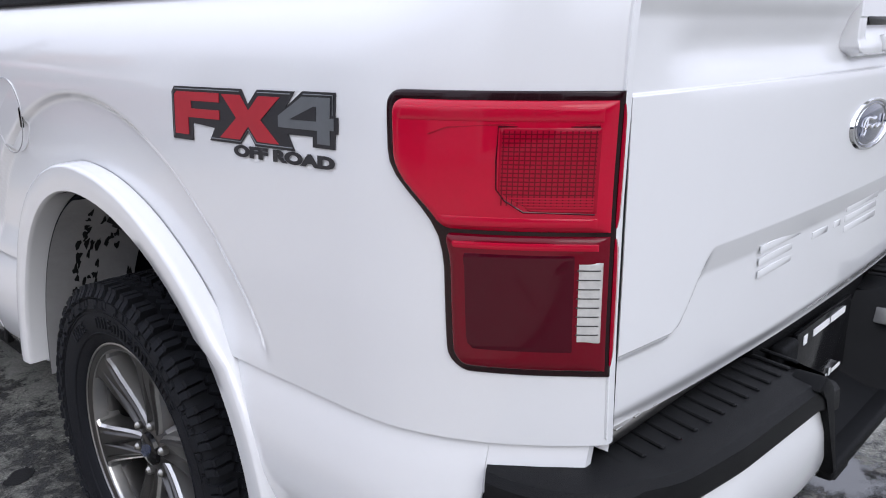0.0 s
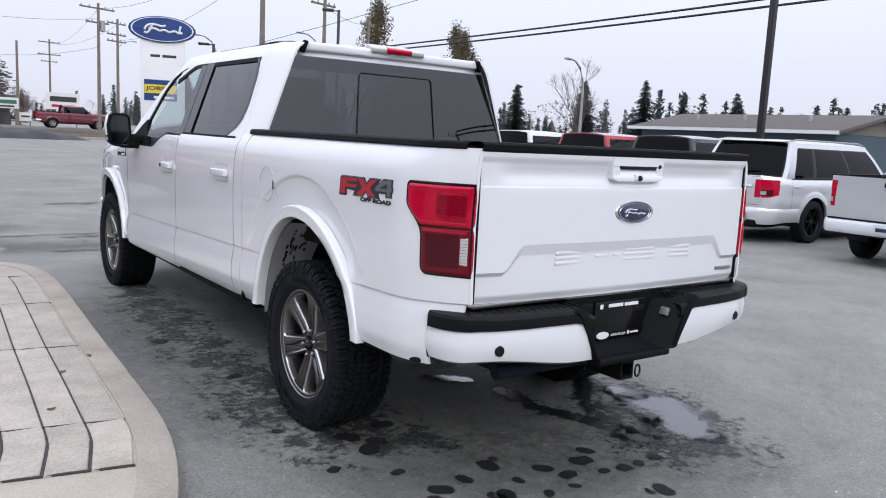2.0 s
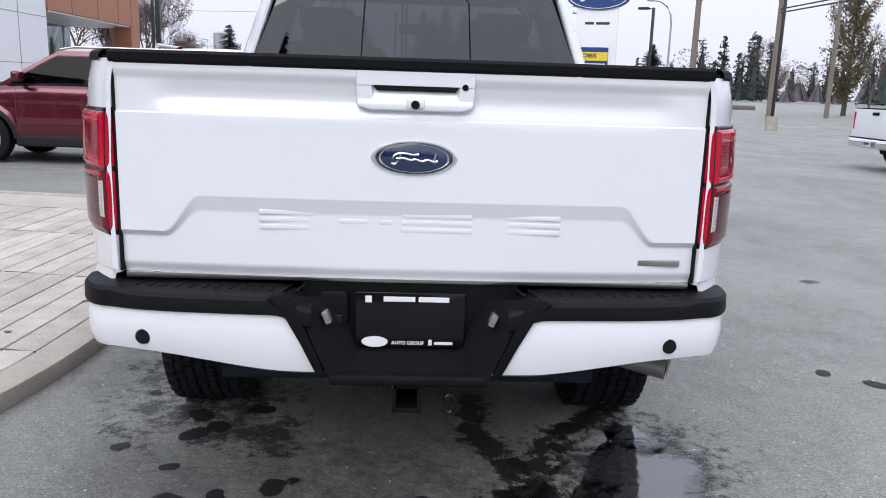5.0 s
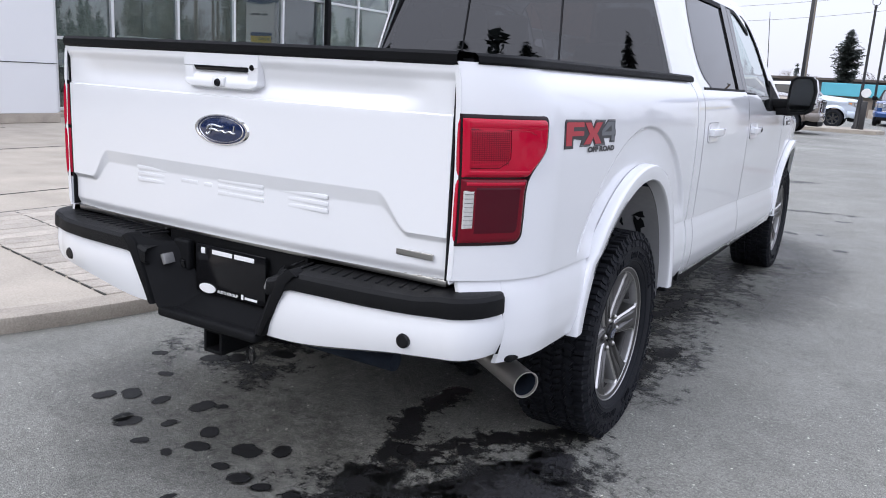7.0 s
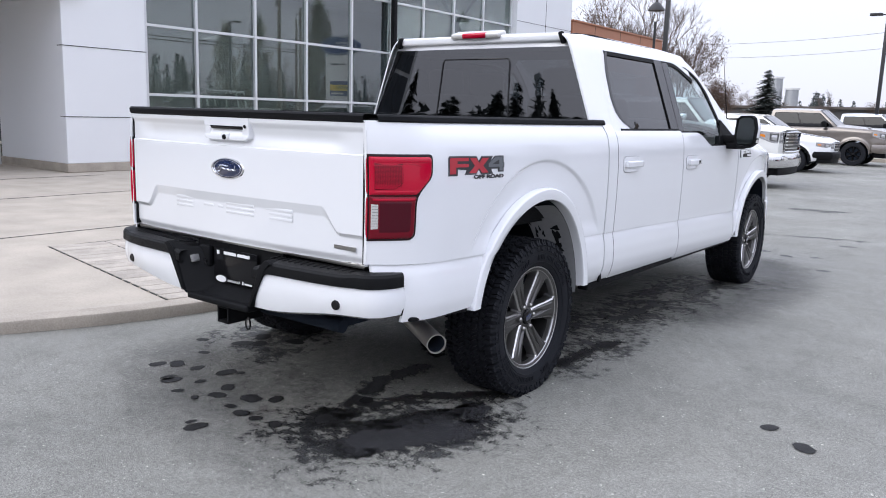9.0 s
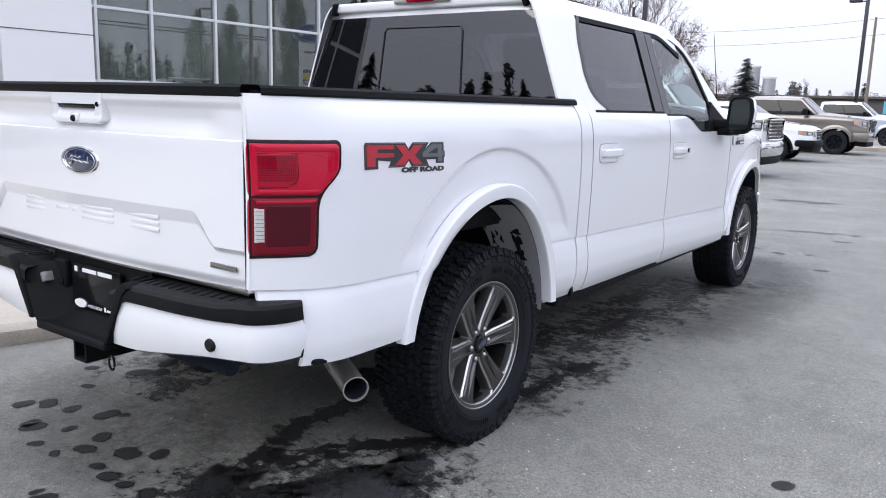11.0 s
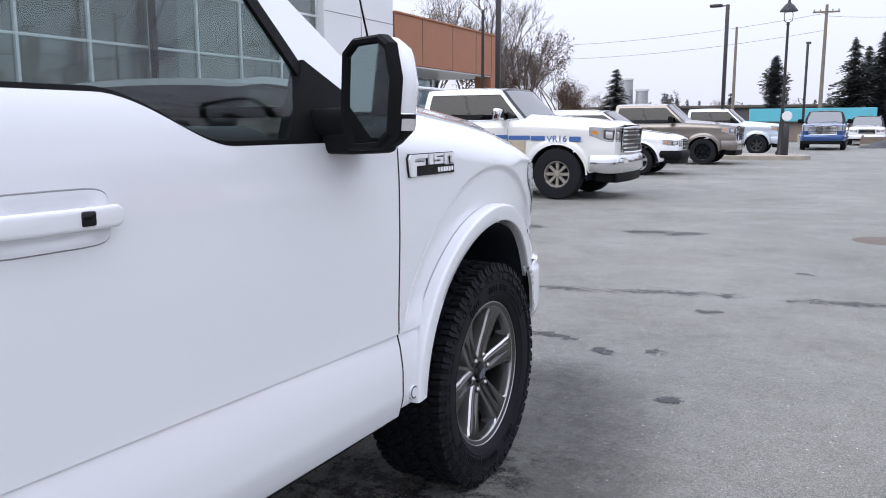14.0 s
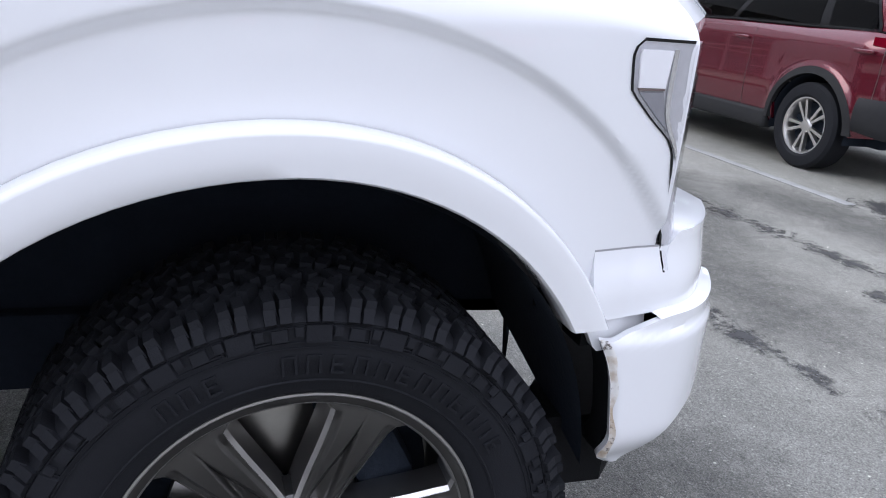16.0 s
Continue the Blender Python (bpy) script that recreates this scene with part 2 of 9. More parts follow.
def add_box(bm, cx, cy, cz, sx, sy, sz, bevel=0.0, seg=2, m=None, mat=0):
    r = bmesh.ops.create_cube(bm, size=1.0)
    vs = r["verts"]
    bmesh.ops.scale(bm, vec=(sx, sy, sz), verts=vs)
    fs = {f for v in vs for f in v.link_faces}
    if bevel:
        es = {e for v in vs for e in v.link_edges}
        rb = bmesh.ops.bevel(bm, geom=list(es), offset=bevel, segments=seg, affect="EDGES", profile=0.5)
        vs = list({v for f in rb["faces"] for v in f.verts} | {v for v in vs if v.is_valid})
    fs = {f for v in vs for f in v.link_faces}
    for f in fs:
        f.material_index = mat
    t = Matrix.Translation((cx, cy, cz)) @ (m or Matrix())
    bmesh.ops.transform(bm, matrix=t, verts=vs)
    return vs


def box(cx, cy, cz, sx, sy, sz, bevel=0.0, seg=2, m=None):
    bm = bmesh.new()
    add_box(bm, cx, cy, cz, sx, sy, sz, bevel, seg, m)
    return bm


def add_rev(bm, profile, n=48, axis="X", a0=0.0, a1=2 * math.pi, mat=0, m=None):
    """Turns a profile of (radius, along) round an axis."""
    full = abs(a1 - a0 - 2 * math.pi) < 1e-6

    def fn(u, v):
        a = a0 + (a1 - a0) * u
        k = v * (len(profile) - 1)
        r, x = profile[min(len(profile) - 1, int(round(k)))]
        p = {"X": (x, r * math.cos(a), r * math.sin(a)), "Y": (r * math.cos(a), x, r * math.sin(a)), "Z": (r * math.cos(a), r * math.sin(a), x)}[axis]
        return m @ Vector(p) if m else p

    return add_grid(bm, fn, n, len(profile) - 1, full, mat)


def rev(profile, n=48, axis="X", m=None):
    bm = bmesh.new()
    add_rev(bm, profile, n, axis, m=m)
    return bm


def add_tube(bm, pts, radius, n=8, cap=True, mat=0):
    """A round bar along points; radius is one number or one for each point."""
    pts = [Vector(p) for p in pts]
    rad = radius if isinstance(radius, (list, tuple)) else [radius] * len(pts)
    rings = []
    for i, p in enumerate(pts):
        d = (pts[min(i + 1, len(pts) - 1)] - pts[max(i - 1, 0)]).normalized()
        up = Vector((0, 0, 1)) if abs(d.z) < 0.9 else Vector((1, 0, 0))
        a = d.cross(up).normalized()
        b = d.cross(a)
        rings.append([bm.verts.new(p + rad[i] * (math.cos(k * 2 * math.pi / n) * a + math.sin(k * 2 * math.pi / n) * b)) for k in range(n)])
    for r0, r1 in zip(rings, rings[1:]):
        for k in range(n):
            f = bm.faces.new((r0[k], r0[(k + 1) % n], r1[(k + 1) % n], r1[k]))
            f.material_index = mat
    if cap:
        for r in (rings[0], rings[-1]):
            bm.faces.new(r).material_index = mat


def tube(pts, radius, n=8):
    bm = bmesh.new()
    add_tube(bm, pts, radius, n)
    return bm


def smooth_line(pts, times=2):
    """Cuts the corners of an open line of any dimension."""
    for _ in range(times):
        out = [pts[0]]
        for p, q in zip(pts, pts[1:]):
            out += [tuple(0.75 * a + 0.25 * b for a, b in zip(p, q)), tuple(0.25 * a + 0.75 * b for a, b in zip(p, q))]
        pts = out + [pts[-1]]
    return pts


def add_prism(bm, poly, fn0, fn1, mat=0):
    """A flat outline of (a, b) pairs, from fn0(a, b) to fn1(a, b)."""
    lo, hi = [bm.verts.new(fn0(*p)) for p in poly], [bm.verts.new(fn1(*p)) for p in poly]
    n = len(poly)
    fs = [bm.faces.new(lo), bm.faces.new(hi)] + [bm.faces.new((lo[i], lo[(i + 1) % n], hi[(i + 1) % n], hi[i])) for i in range(n)]
    for f in fs:
        f.material_index = mat
    return fs


def prism(poly, fn0, fn1, bevel=0.0):
    bm = bmesh.new()
    add_prism(bm, poly, fn0, fn1)
    if bevel:
        bmesh.ops.bevel(bm, geom=list(bm.edges), offset=bevel, segments=2, affect="EDGES", profile=0.5)
    bmesh.ops.triangulate(bm, faces=[f for f in bm.faces if len(f.verts) > 4])
    return bm


def lettering(text, height, width=None, bold=0.0):
    """The built-in font as flat triangles: a list of (a, b) points and faces, b up, starting at a = 0."""
    cu = bpy.data.curves.new("letters", "FONT")
    cu.body, cu.size, cu.offset = text, 1.0, bold
    ob = bpy.data.objects.new("letters", cu)
    me = ob.to_mesh()
    pts = np.array([v.co[:2] for v in me.vertices])
    faces = [tuple(p.vertices) for p in me.polygons]
    ob.to_mesh_clear()
    bpy.data.objects.remove(ob)
    bpy.data.curves.remove(cu)
    pts -= pts.min(0)
    pts *= height / pts[:, 1].max()
    if width:
        pts[:, 0] *= width / pts[:, 0].max()
    return pts, faces


def add_letters(bm, text, height, fn, width=None, bold=0.0):
    pts, faces = lettering(text, height, width, bold)
    vs = [bm.verts.new(fn(a, b)) for a, b in pts]
    for f in faces:
        try:
            bm.faces.new([vs[i] for i in f])
        except ValueError:
            pass


def smooth01(a, b, v):
    k = min(1.0, max(0.0, (v - a) / (b - a)))
    return k * k * (3 - 2 * k)


def curve_of(pairs, sigma=0.0, n=600):
    """A smooth function through pairs."""
    xs, ys = np.array(pairs, float).T
    g = np.linspace(xs[0], xs[-1], n)
    v = np.interp(g, xs, ys)
    if sigma:
        step = g[1] - g[0]
        k = np.exp(-0.5 * (np.arange(-60, 61) * step / sigma) ** 2)
        pad = np.concatenate([2 * v[0] - v[60:0:-1], v, 2 * v[-1] - v[-2:-62:-1]])
        v = np.convolve(pad, k / k.sum(), "valid")
    return lambda x: float(np.interp(x, g, v))


# ---- the white pickup truck: y forward from the rear axle, x to its right ----
truck = thing("pickup_truck", "white crew cab pickup truck with dark alloy wheels on wet asphalt", "pickup truck")
HUB_Z, FRONT_Y = 0.386, 3.683
wide = curve_of([(0.40, 0.875), (0.45, 0.915), (0.50, 0.942), (0.56, 0.957), (0.64, 0.957), (0.70, 0.949), (0.735, 0.9395)], 0.008)
wide_up = curve_of([(0.735, 0.9455), (0.80, 0.9475), (0.95, 0.952), (1.10, 0.952), (1.20, 0.947), (1.25, 0.941), (1.29, 0.930), (1.32, 0.914), (1.345, 0.892), (1.37, 0.878)], 0.012)
green = curve_of([(1.28, 0.915), (1.32, 0.900), (1.40, 0.872), (1.76, 0.745), (1.80, 0.727), (1.84, 0.695), (1.87, 0.640), (1.89, 0.57)], 0.012)
CREASE = 0.738


def crease(y):
    """Height of the crease along the flank, a little lower towards the nose."""
    return 0.766 - 0.0262 * y


def side_x(y, z, swell=True):
    """Half width of the body's side."""
    zc = crease(y)
    x = wide(z + CREASE - zc) if z < zc else wide_up(max(z, 0.736))
    if y < -0.80 and z > 1.2:
        x += 0.75 * (wide_up(1.2) - x) * smooth01(-0.80, -1.05, y)
    if y < -0.80:
        x -= 0.145 * ((-0.80 - y) / 0.32) ** 2.2
    if y > 3.5:
        x -= 0.085 * (max(0, y - 3.5) / 0.70) ** 2.1
    if swell and z >= zc:
        for yc, zc, r in ((0.0, 0.466, 0.713), (3.668, 0.42, 0.697)):
            d = math.hypot((y - yc) * 1.03, z - zc)
            x -= 0.014 * (1 - smooth01(r - 0.016, r + 0.004, d)) * smooth01(crease(y), crease(y) + 0.09, z)
    return x


def skin(s, yl, yr, z0, z1, off=0.0, nu=12, nv=12, rim=0.012, surf=None, bm=None, zs=None):
    """A patch of the body's side between the lines y = yl(z) and y = yr(z)."""
    own = bm is None
    bm = bm or bmesh.new()
    surf = surf or side_x
    fl, fr = (v if callable(v) else (lambda z, c=v: c) for v in (yl, yr))

    def fn(u, v):
        z = z0 + ((0.74 if z1 is None else z1) - z0) * v
        y = fl(z) + (fr(z) - fl(z)) * u
        if z1 is None:
            z = z0 + (crease(y) - 0.002 - z0) * v
        return (s * (surf(y, z) + off), y, z)

    before = set(bm.edges)
    add_grid(bm, fn, nu, nv)
    if rim and own:
        rimmed(bm, (-s * rim, 0, 0))
    return bm


def column_skin(s, y0, y1, zlo, zhi, off=0.0, nu=30, nv=16, rim=0.012, surf=None):
    """A patch of the side between the lines z = zlo(y) and z = zhi(y)."""
    bm = bmesh.new()
    surf = surf or side_x
    fl, fh = (v if callable(v) else (lambda y, c=v: c) for v in (zlo, zhi))

    def fn(u, v):
        y = y0 + (y1 - y0) * u
        z = fl(y) + (fh(y) - fl(y)) * v
        return (s * (surf(y, z) + off), y, z)

    add_grid(bm, fn, nu, nv)
    if rim:
        rimmed(bm, (-s * rim, 0, 0))
    return bm


def lamp_x(y, z):
    return side_x(y, z) + 0.002 * smooth01(-1.085, -1.118, y)


# wheel arches: centre y, centre z, radius of the opening, factor ahead of and behind the hub
ARCH = {"rear": (0.0, 0.44, 0.545, 0.80, 1.0), "front": (3.655, 0.425, 0.505, 0.935, 1.02)}


def arch_point(which, a, grow=0.0):
    """A point of the arch's edge at the angle a (0 ahead, pi behind)."""
    yc, zc, r, fa, fb = ARCH[which]
    k = fa if math.cos(a) > 0 else fb
    r += grow
    return yc + k * r * math.cos(a), zc + r * math.sin(a)


def arch_top(y, which, grow=0.0):
    yc, zc, r, fa, fb = ARCH[which]
    k = fa if y > yc else fb
    q = (y - yc) / (k * (r + grow))
    return zc + (r + grow) * math.sqrt(1 - q * q) if abs(q) < 1 else -9


def arch_y(z, which, ahead, grow=0.0):
    yc, zc, r, fa, fb = ARCH[which]
    q = (z - zc) / (r + grow)
    h = (r + grow) * math.sqrt(max(0, 1 - q * q))
    return yc + (fa * h if ahead else -fb * h)


fender_top = curve_of([(2.9, 1.318), (3.03, 1.308), (3.3, 1.285), (3.6, 1.252), (3.9, 1.214), (4.05, 1.190), (4.20, 1.163), (4.3, 1.145)], 0.03)


def fender_x(y, z):
    top = fender_top(y)
    x = side_x(y, min(z, 1.26))
    deep = 0.13 - 0.062 * smooth01(3.7, 4.15, y)
    k = (z - (top - deep)) / deep
    return x - (0.088 * k ** 2.0 if k > 0 else 0)


for s in (1, -1):
    # bed side
    lo = lambda y: max(crease(y), arch_top(y, "rear", 0.03))
    part("bed_side", column_skin(s, -1.119, 0.688, lo, 1.352, nu=150, nv=80), WHITE, truck)
    part("bed_lower_panel", skin(s, -1.0, lambda z: arch_y(z, "rear", False, 0.03), 0.555, None, nu=14, nv=14), WHITE, truck)
    part("bed_lower_corner", skin(s, -1.100, -1.0005, 0.724, None, nu=14, nv=6), WHITE, truck)
    part("bed_lower_panel", skin(s, lambda z: arch_y(z, "rear", True, 0.03), 0.688, 0.475, None, nu=10, nv=16), WHITE, truck)
    # cab corner, doors
    part("cab_corner_panel", column_skin(s, 0.70, 0.812, crease, 1.352, nu=5, nv=40), WHITE, truck)
    part("cab_lower_panel", skin(s, 0.70, 0.812, 0.475, None, nu=5, nv=16), WHITE, truck)
    for k, (y0, y1, belt) in enumerate(((0.818, 1.832, lambda y: 1.318), (1.838, 3.022, lambda y: 1.306 - 0.095 * smooth01(2.12, 2.42, y)))):
        door = part("rear_door" if k == 0 else "front_door", column_skin(s, y0, y1, crease, belt, nu=60, nv=60), WHITE, truck)
        part("door_lower_panel", skin(s, y0, y1, 0.452 if k else 0.47, None, nu=20, nv=16), WHITE, door)
        hy = 0.998 if k == 0 else 1.998
        hz = 1.126 if k == 0 else 1.107
        bz = bmesh.new()

        def cup(u, v, s=s, hy=hy, hz=hz):
            a, b = 2 * u - 1, 2 * v - 1
            e = max(abs(a), abs(b))
            k_ = e / max(1e-6, (abs(a) ** 6 + abs(b) ** 6) ** (1 / 6))
            y, z = hy - 0.001 + 0.111 * a * k_, hz + 0.045 * b * k_
            o = 0.0008 + 0.0030 * smooth01(0.60, 0.92, e)
            return (s * (side_x(y, z) + o), y, z)

        add_grid(bz, cup, 28, 20)
        rimmed(bz, (-s * 0.012, 0, 0))
        hb = part("handle_bezel", bz, WHITE, door)
        gap = []
        for j in range(40):
            a = 2 * math.pi * j / 40
            ca, sa = math.cos(a), math.sin(a)
            y = hy - 0.001 + 0.1125 * math.copysign(abs(ca) ** 0.33, ca)
            z = hz + 0.0465 * math.copysign(abs(sa) ** 0.33, sa)
            gap.append((s * (side_x(y, z) + 0.0006), y, z))
        part("bezel_gap", tube(gap + gap[:1], 0.0013, 5), SEAM, hb)
        x0 = side_x(hy, hz) + 0.027
        hd = bmesh.new()
        add_grid(hd, lambda u, v: (s * (x0 - 0.010 * abs(2 * u - 1) ** 3 + 0.010 * math.copysign(abs(math.cos(2 * math.pi * v)) ** 0.6, math.cos(2 * math.pi * v))), hy - 0.098 + 0.216 * u, hz + 0.002 + 0.0185 * math.copysign(abs(math.sin(2 * math.pi * v)) ** 0.45, math.sin(2 * math.pi * v)) * (1 - 0.25 * smooth01(0.95, 1.0, u) - 0.2 * smooth01(0.05, 0.0, u))), 24, 32)
        bmesh.ops.holes_fill(hd, edges=[e for e in hd.edges if e.is_boundary])
        part("handle", hd, WHITE, door)
        for d in (-0.082, 0.092):
            part("handle_foot", box(s * (x0 - 0.020), hy + d, hz + 0.002, 0.03, 0.034, 0.034, 0.008), WHITE, door)
        if k == 1:
            part("lock_button", box(s * (x0 + 0.0095), hy + 0.045, hz + 0.003, 0.008, 0.026, 0.024, 0.004, 2), BLACK_GLOSS, door)
    for y, zb, belt in ((0.694, 0.48, 1.35), (0.815, 0.48, 1.315), (1.835, 0.47, 1.30), (3.026, 0.47, 1.20)):
        part("panel_gap", column_skin(s, y - 0.005, y + 0.005, zb, belt, -0.0045, nu=2, nv=50, rim=0), SEAM if y < 0.7 else DARK_GAP, truck)
        if y > 0.7:
            part("gap_seal", column_skin(s, y - 0.0022, y + 0.0022, zb, belt - 0.01, 0.0004, nu=1, nv=60, rim=0), DARK_GAP, truck)
    part("panel_gap", column_skin(s, 0.70, 3.02, lambda y: crease(y) - 0.006, lambda y: crease(y) + 0.004, -0.005, nu=40, nv=1, rim=0), DARK_GAP, truck)
    # front fender
    lo = lambda y: max(crease(y), arch_top(y, "front", 0.03))
    fen = bmesh.new()

    def fen_fn(u, v, s=s, lo=lo):
        y = 3.030 + (4.20 - 3.030) * u
        z0, z1 = lo(y), fender_top(y)
        z = z0 + (z1 - z0) * v
        return (s * fender_x(y, z), y, z)

    add_grid(fen, fen_fn, 130, 80)
    rimmed(fen, (-s * 0.015, 0, 0))
    fender = part("front_fender", fen, WHITE, truck)
    part("fender_lower_panel", skin(s, 3.030, lambda z: arch_y(z, "front", False, 0.03), 0.475, None, nu=8, nv=16), WHITE, fender)
    part("parking_sensor", rev([(0.0, 0.006), (0.012, 0.006), (0.0135, 0.004), (0.0145, 0.006), (0.020, 0.005), (0.022, -0.01)], 20, m=Matrix.Translation((s * 0.956, 3.078, 0.508)) @ Matrix.Diagonal((s, 1, 1, 1))), WHITE, fender)
    part("sensor_ring", rev([(0.0150, 0.0065), (0.0165, 0.0085), (0.0180, 0.0065)], 24, m=Matrix.Translation((s * 0.956, 3.078, 0.508)) @ Matrix.Diagonal((s, 1, 1, 1))), BLACK_PLASTIC, fender)
    # wheel arch flares: a rolled lip round each opening
    for which, a0, a1, zb in (("rear", -0.02, math.pi + 0.02, 0), ("front", -0.05, math.pi + 0.02, 0)):
        legs = {"rear": (0.49, 0.54), "front": (0.706, 0.475)}[which]
        prof = [(0.0, -0.035), (0.0, 0.012), (0.0012, 0.0195), (0.004, 0.0225), (0.026, 0.0250), (0.0495, 0.0262), (0.0535, 0.0255), (0.0565, 0.0225), (0.0585, 0.0165), (0.061, -0.012)]
        bm = bmesh.new()
        pts = []
        n = 44
        for i in range(n + 1):
            a = a0 + (a1 - a0) * i / n
            pts.append(a)

        def fl_fn(u, v, s=s, which=which, prof=prof, legs=legs):
            # runs from the front leg's foot, round the arch, to the rear leg's foot
            g, o = prof[int(round(v * (len(prof) - 1)))]
            yc, zc, r, fa, fb = ARCH[which]
            ahead, behind = max(0.0, zc - legs[0]), max(0.0, zc - legs[1])
            if u < 0.08:
                a, drop = 0.0, (0.08 - u) / 0.08 * ahead
            elif u > 0.92:
                a, drop = math.pi, (u - 0.92) / 0.08 * behind
            else:
                a, drop = (u - 0.08) / 0.84 * math.pi, 0.0
            y, z = arch_point(which, a, g)
            if legs[0] > zc and a < 0.9:
                z0 = legs[0]
                if z < z0:
                    y, z = arch_y(z0, which, True, g), z0
            if legs[1] > zc and z < legs[1] and a > 2:
                y, z = arch_y(legs[1], which, False, g), legs[1]
            z -= drop
            base = side_x(y, max(z, 0.775), False)
            return (s * (base + o), y, z)

        add_grid(bm, fl_fn, 60, len(prof) - 1)
        part("wheel_arch_flare", bm, WHITE, truck, sharp=40)
        # liner
        yc, zc, r, fa, fb = ARCH[which]
        bm = bmesh.new()

        def li_fn(u, v, s=s, which=which):
            a0_, a1_ = (0.06, math.pi - 0.22) if which == "rear" else (0.07 + 0.22 * v, math.pi - 0.10)
            y, z = arch_point(which, a0_ + u * (a1_ - a0_), -0.008 + 0.03 * v)
            edge_x = min(0.925, side_x(y, max(z, 0.80), False) - 0.006)
            return (s * (edge_x - 0.50 * v), y, z)

        add_grid(bm, li_fn, 36, 6)
        part("wheel_liner", bm, LINER, truck, "ribbed black plastic wheel housing")
        inner = [(yc - fb * (r + 0.05), 0.56)] + [arch_point(which, math.pi - math.pi * k / 16, 0.05) for k in range(17)] + [(yc + fa * (r + 0.05), 0.56)]
        part("inner_wall", prism(inner, lambda a, b: (s * 0.44, a, b), lambda a, b: (s * 0.42, a, b)), LINER, truck)
        if which == "front":
            part("rear_splash", box(s * 0.67, yc - fb * r - 0.02, 0.62, 0.50, 0.03, 0.34, 0.01), LINER, truck)
        else:
            bm = bmesh.new()

            def sp_fn(u, v, s=s):
                y, z = arch_point("rear", 0.02 + 1.22 * u, -0.012 - 0.05 * v * v)
                return (s * (0.925 - 0.20 * v), y, z)

            add_grid(bm, sp_fn, 24, 8)
            panel = part("inner_panel", bm, INNER_GREY, truck, "scuffed grey inner panel with black flakes")
            fr_ = random.Random(61 if s > 0 else 62)
            flakes = [(0.52, 0.40, 0.050, 0.020), (0.40, 0.46, 0.026, 0.040), (0.62, 0.36, 0.018, 0.022)] + [(fr_.uniform(0.10, 0.85), fr_.uniform(0.72, 0.96), fr_.uniform(0.012, 0.035), fr_.uniform(0.004, 0.009)) for _ in range(16)]
            if s < 0:
                flakes = [(fr_.uniform(0.25, 0.95), fr_.uniform(0.30, 0.95), fr_.uniform(0.006, 0.020), fr_.uniform(0.003, 0.007)) for _ in range(60)]
            for u0, v0, ru, rv in flakes:
                fk, ph = bmesh.new(), fr_.uniform(0, 6.28)
                ring = []
                for k in range(11):
                    a = 2 * math.pi * k / 11
                    q = 1 + 0.35 * math.sin(3 * a + ph) + 0.2 * math.sin(5 * a + 2 * ph)
                    uu, vv_ = u0 + ru * q * math.cos(a) / 0.6, v0 + rv * q * math.sin(a) / 0.2
                    y, z = arch_point("rear", 0.02 + 1.22 * uu, -0.0145 - 0.05 * vv_ * vv_)
                    ring.append(fk.verts.new((s * (0.925 - 0.20 * vv_), y, z)))
                fk.faces.new(ring)
                bmesh.ops.triangulate(fk, faces=fk.faces)
                part("coating_flake", fk, BLACK_FLAKE, panel)
    # lower rocker and running strip
    part("rocker_strip", box(s * 0.885, 1.80, 0.452, 0.07, 2.42, 0.05, 0.012), BLACK_PLASTIC, truck)
    part("rear_sill_trim", box(s * 0.900, -0.775, 0.551, 0.05, 0.40, 0.020, 0.008, m=pose(0, 0, 0, -4, 0, 0)), BLACK_PLASTIC, truck)
    part("mud_clip", box(s * 0.932, 0.695, 0.492, 0.02, 0.03, 0.05, 0.006, m=pose(0, 0, 0, 20, 0, 0)), BLACK_PLASTIC, truck)
    part("arch_rivet", rev([(0, 0.006), (0.010, 0.006), (0.012, 0)], 12, m=Matrix.Translation((s * 0.957, 0.452, 0.622)) @ Matrix.Diagonal((s, 1, 1, 1))), BLACK_GLOSS, truck)

    # ---- greenhouse ----
    def cab_x(y, z):
        x = green(z)
        if y < 0.86:
            x -= 0.07 * ((0.86 - y) / 0.16) ** 2
        return x

    a_back = curve_of([(1.19, 2.80), (1.25, 2.765), (1.42, 2.66), (1.60, 2.545), (1.70, 2.42), (1.75, 2.28), (1.77, 2.15), (1.80, 2.0)], 0.015)
    a_front = curve_of([(1.19, 3.12), (1.30, 3.03), (1.42, 2.90), (1.60, 2.67), (1.75, 2.44), (1.83, 2.27), (1.86, 2.18), (1.90, 2.05)], 0.02)
    part("a_pillar", skin(s, lambda z: a_back(z) + 0.035, a_front, 1.21, 1.80, nu=6, nv=26, surf=cab_x), WHITE, truck)
    part("roof_rail", column_skin(s, 0.705, 2.32, lambda y: 1.772 - 0.10 * smooth01(2.0, 2.45, y), lambda y: 1.872 - 0.035 * smooth01(1.8, 2.5, y) - 0.02 * smooth01(1.1, 0.7, y), nu=40, nv=10, surf=cab_x), WHITE, truck)
    c_front = curve_of([(1.30, 1.10), (1.335, 1.085), (1.37, 0.985), (1.42, 0.935), (1.50, 0.915), (1.65, 0.935), (1.74, 0.97), (1.78, 1.0)], 0.012)
    part("c_pillar", skin(s, 0.702, lambda z: c_front(z) - 0.018, 1.315, 1.80, nu=14, nv=30, surf=cab_x), WHITE, truck)
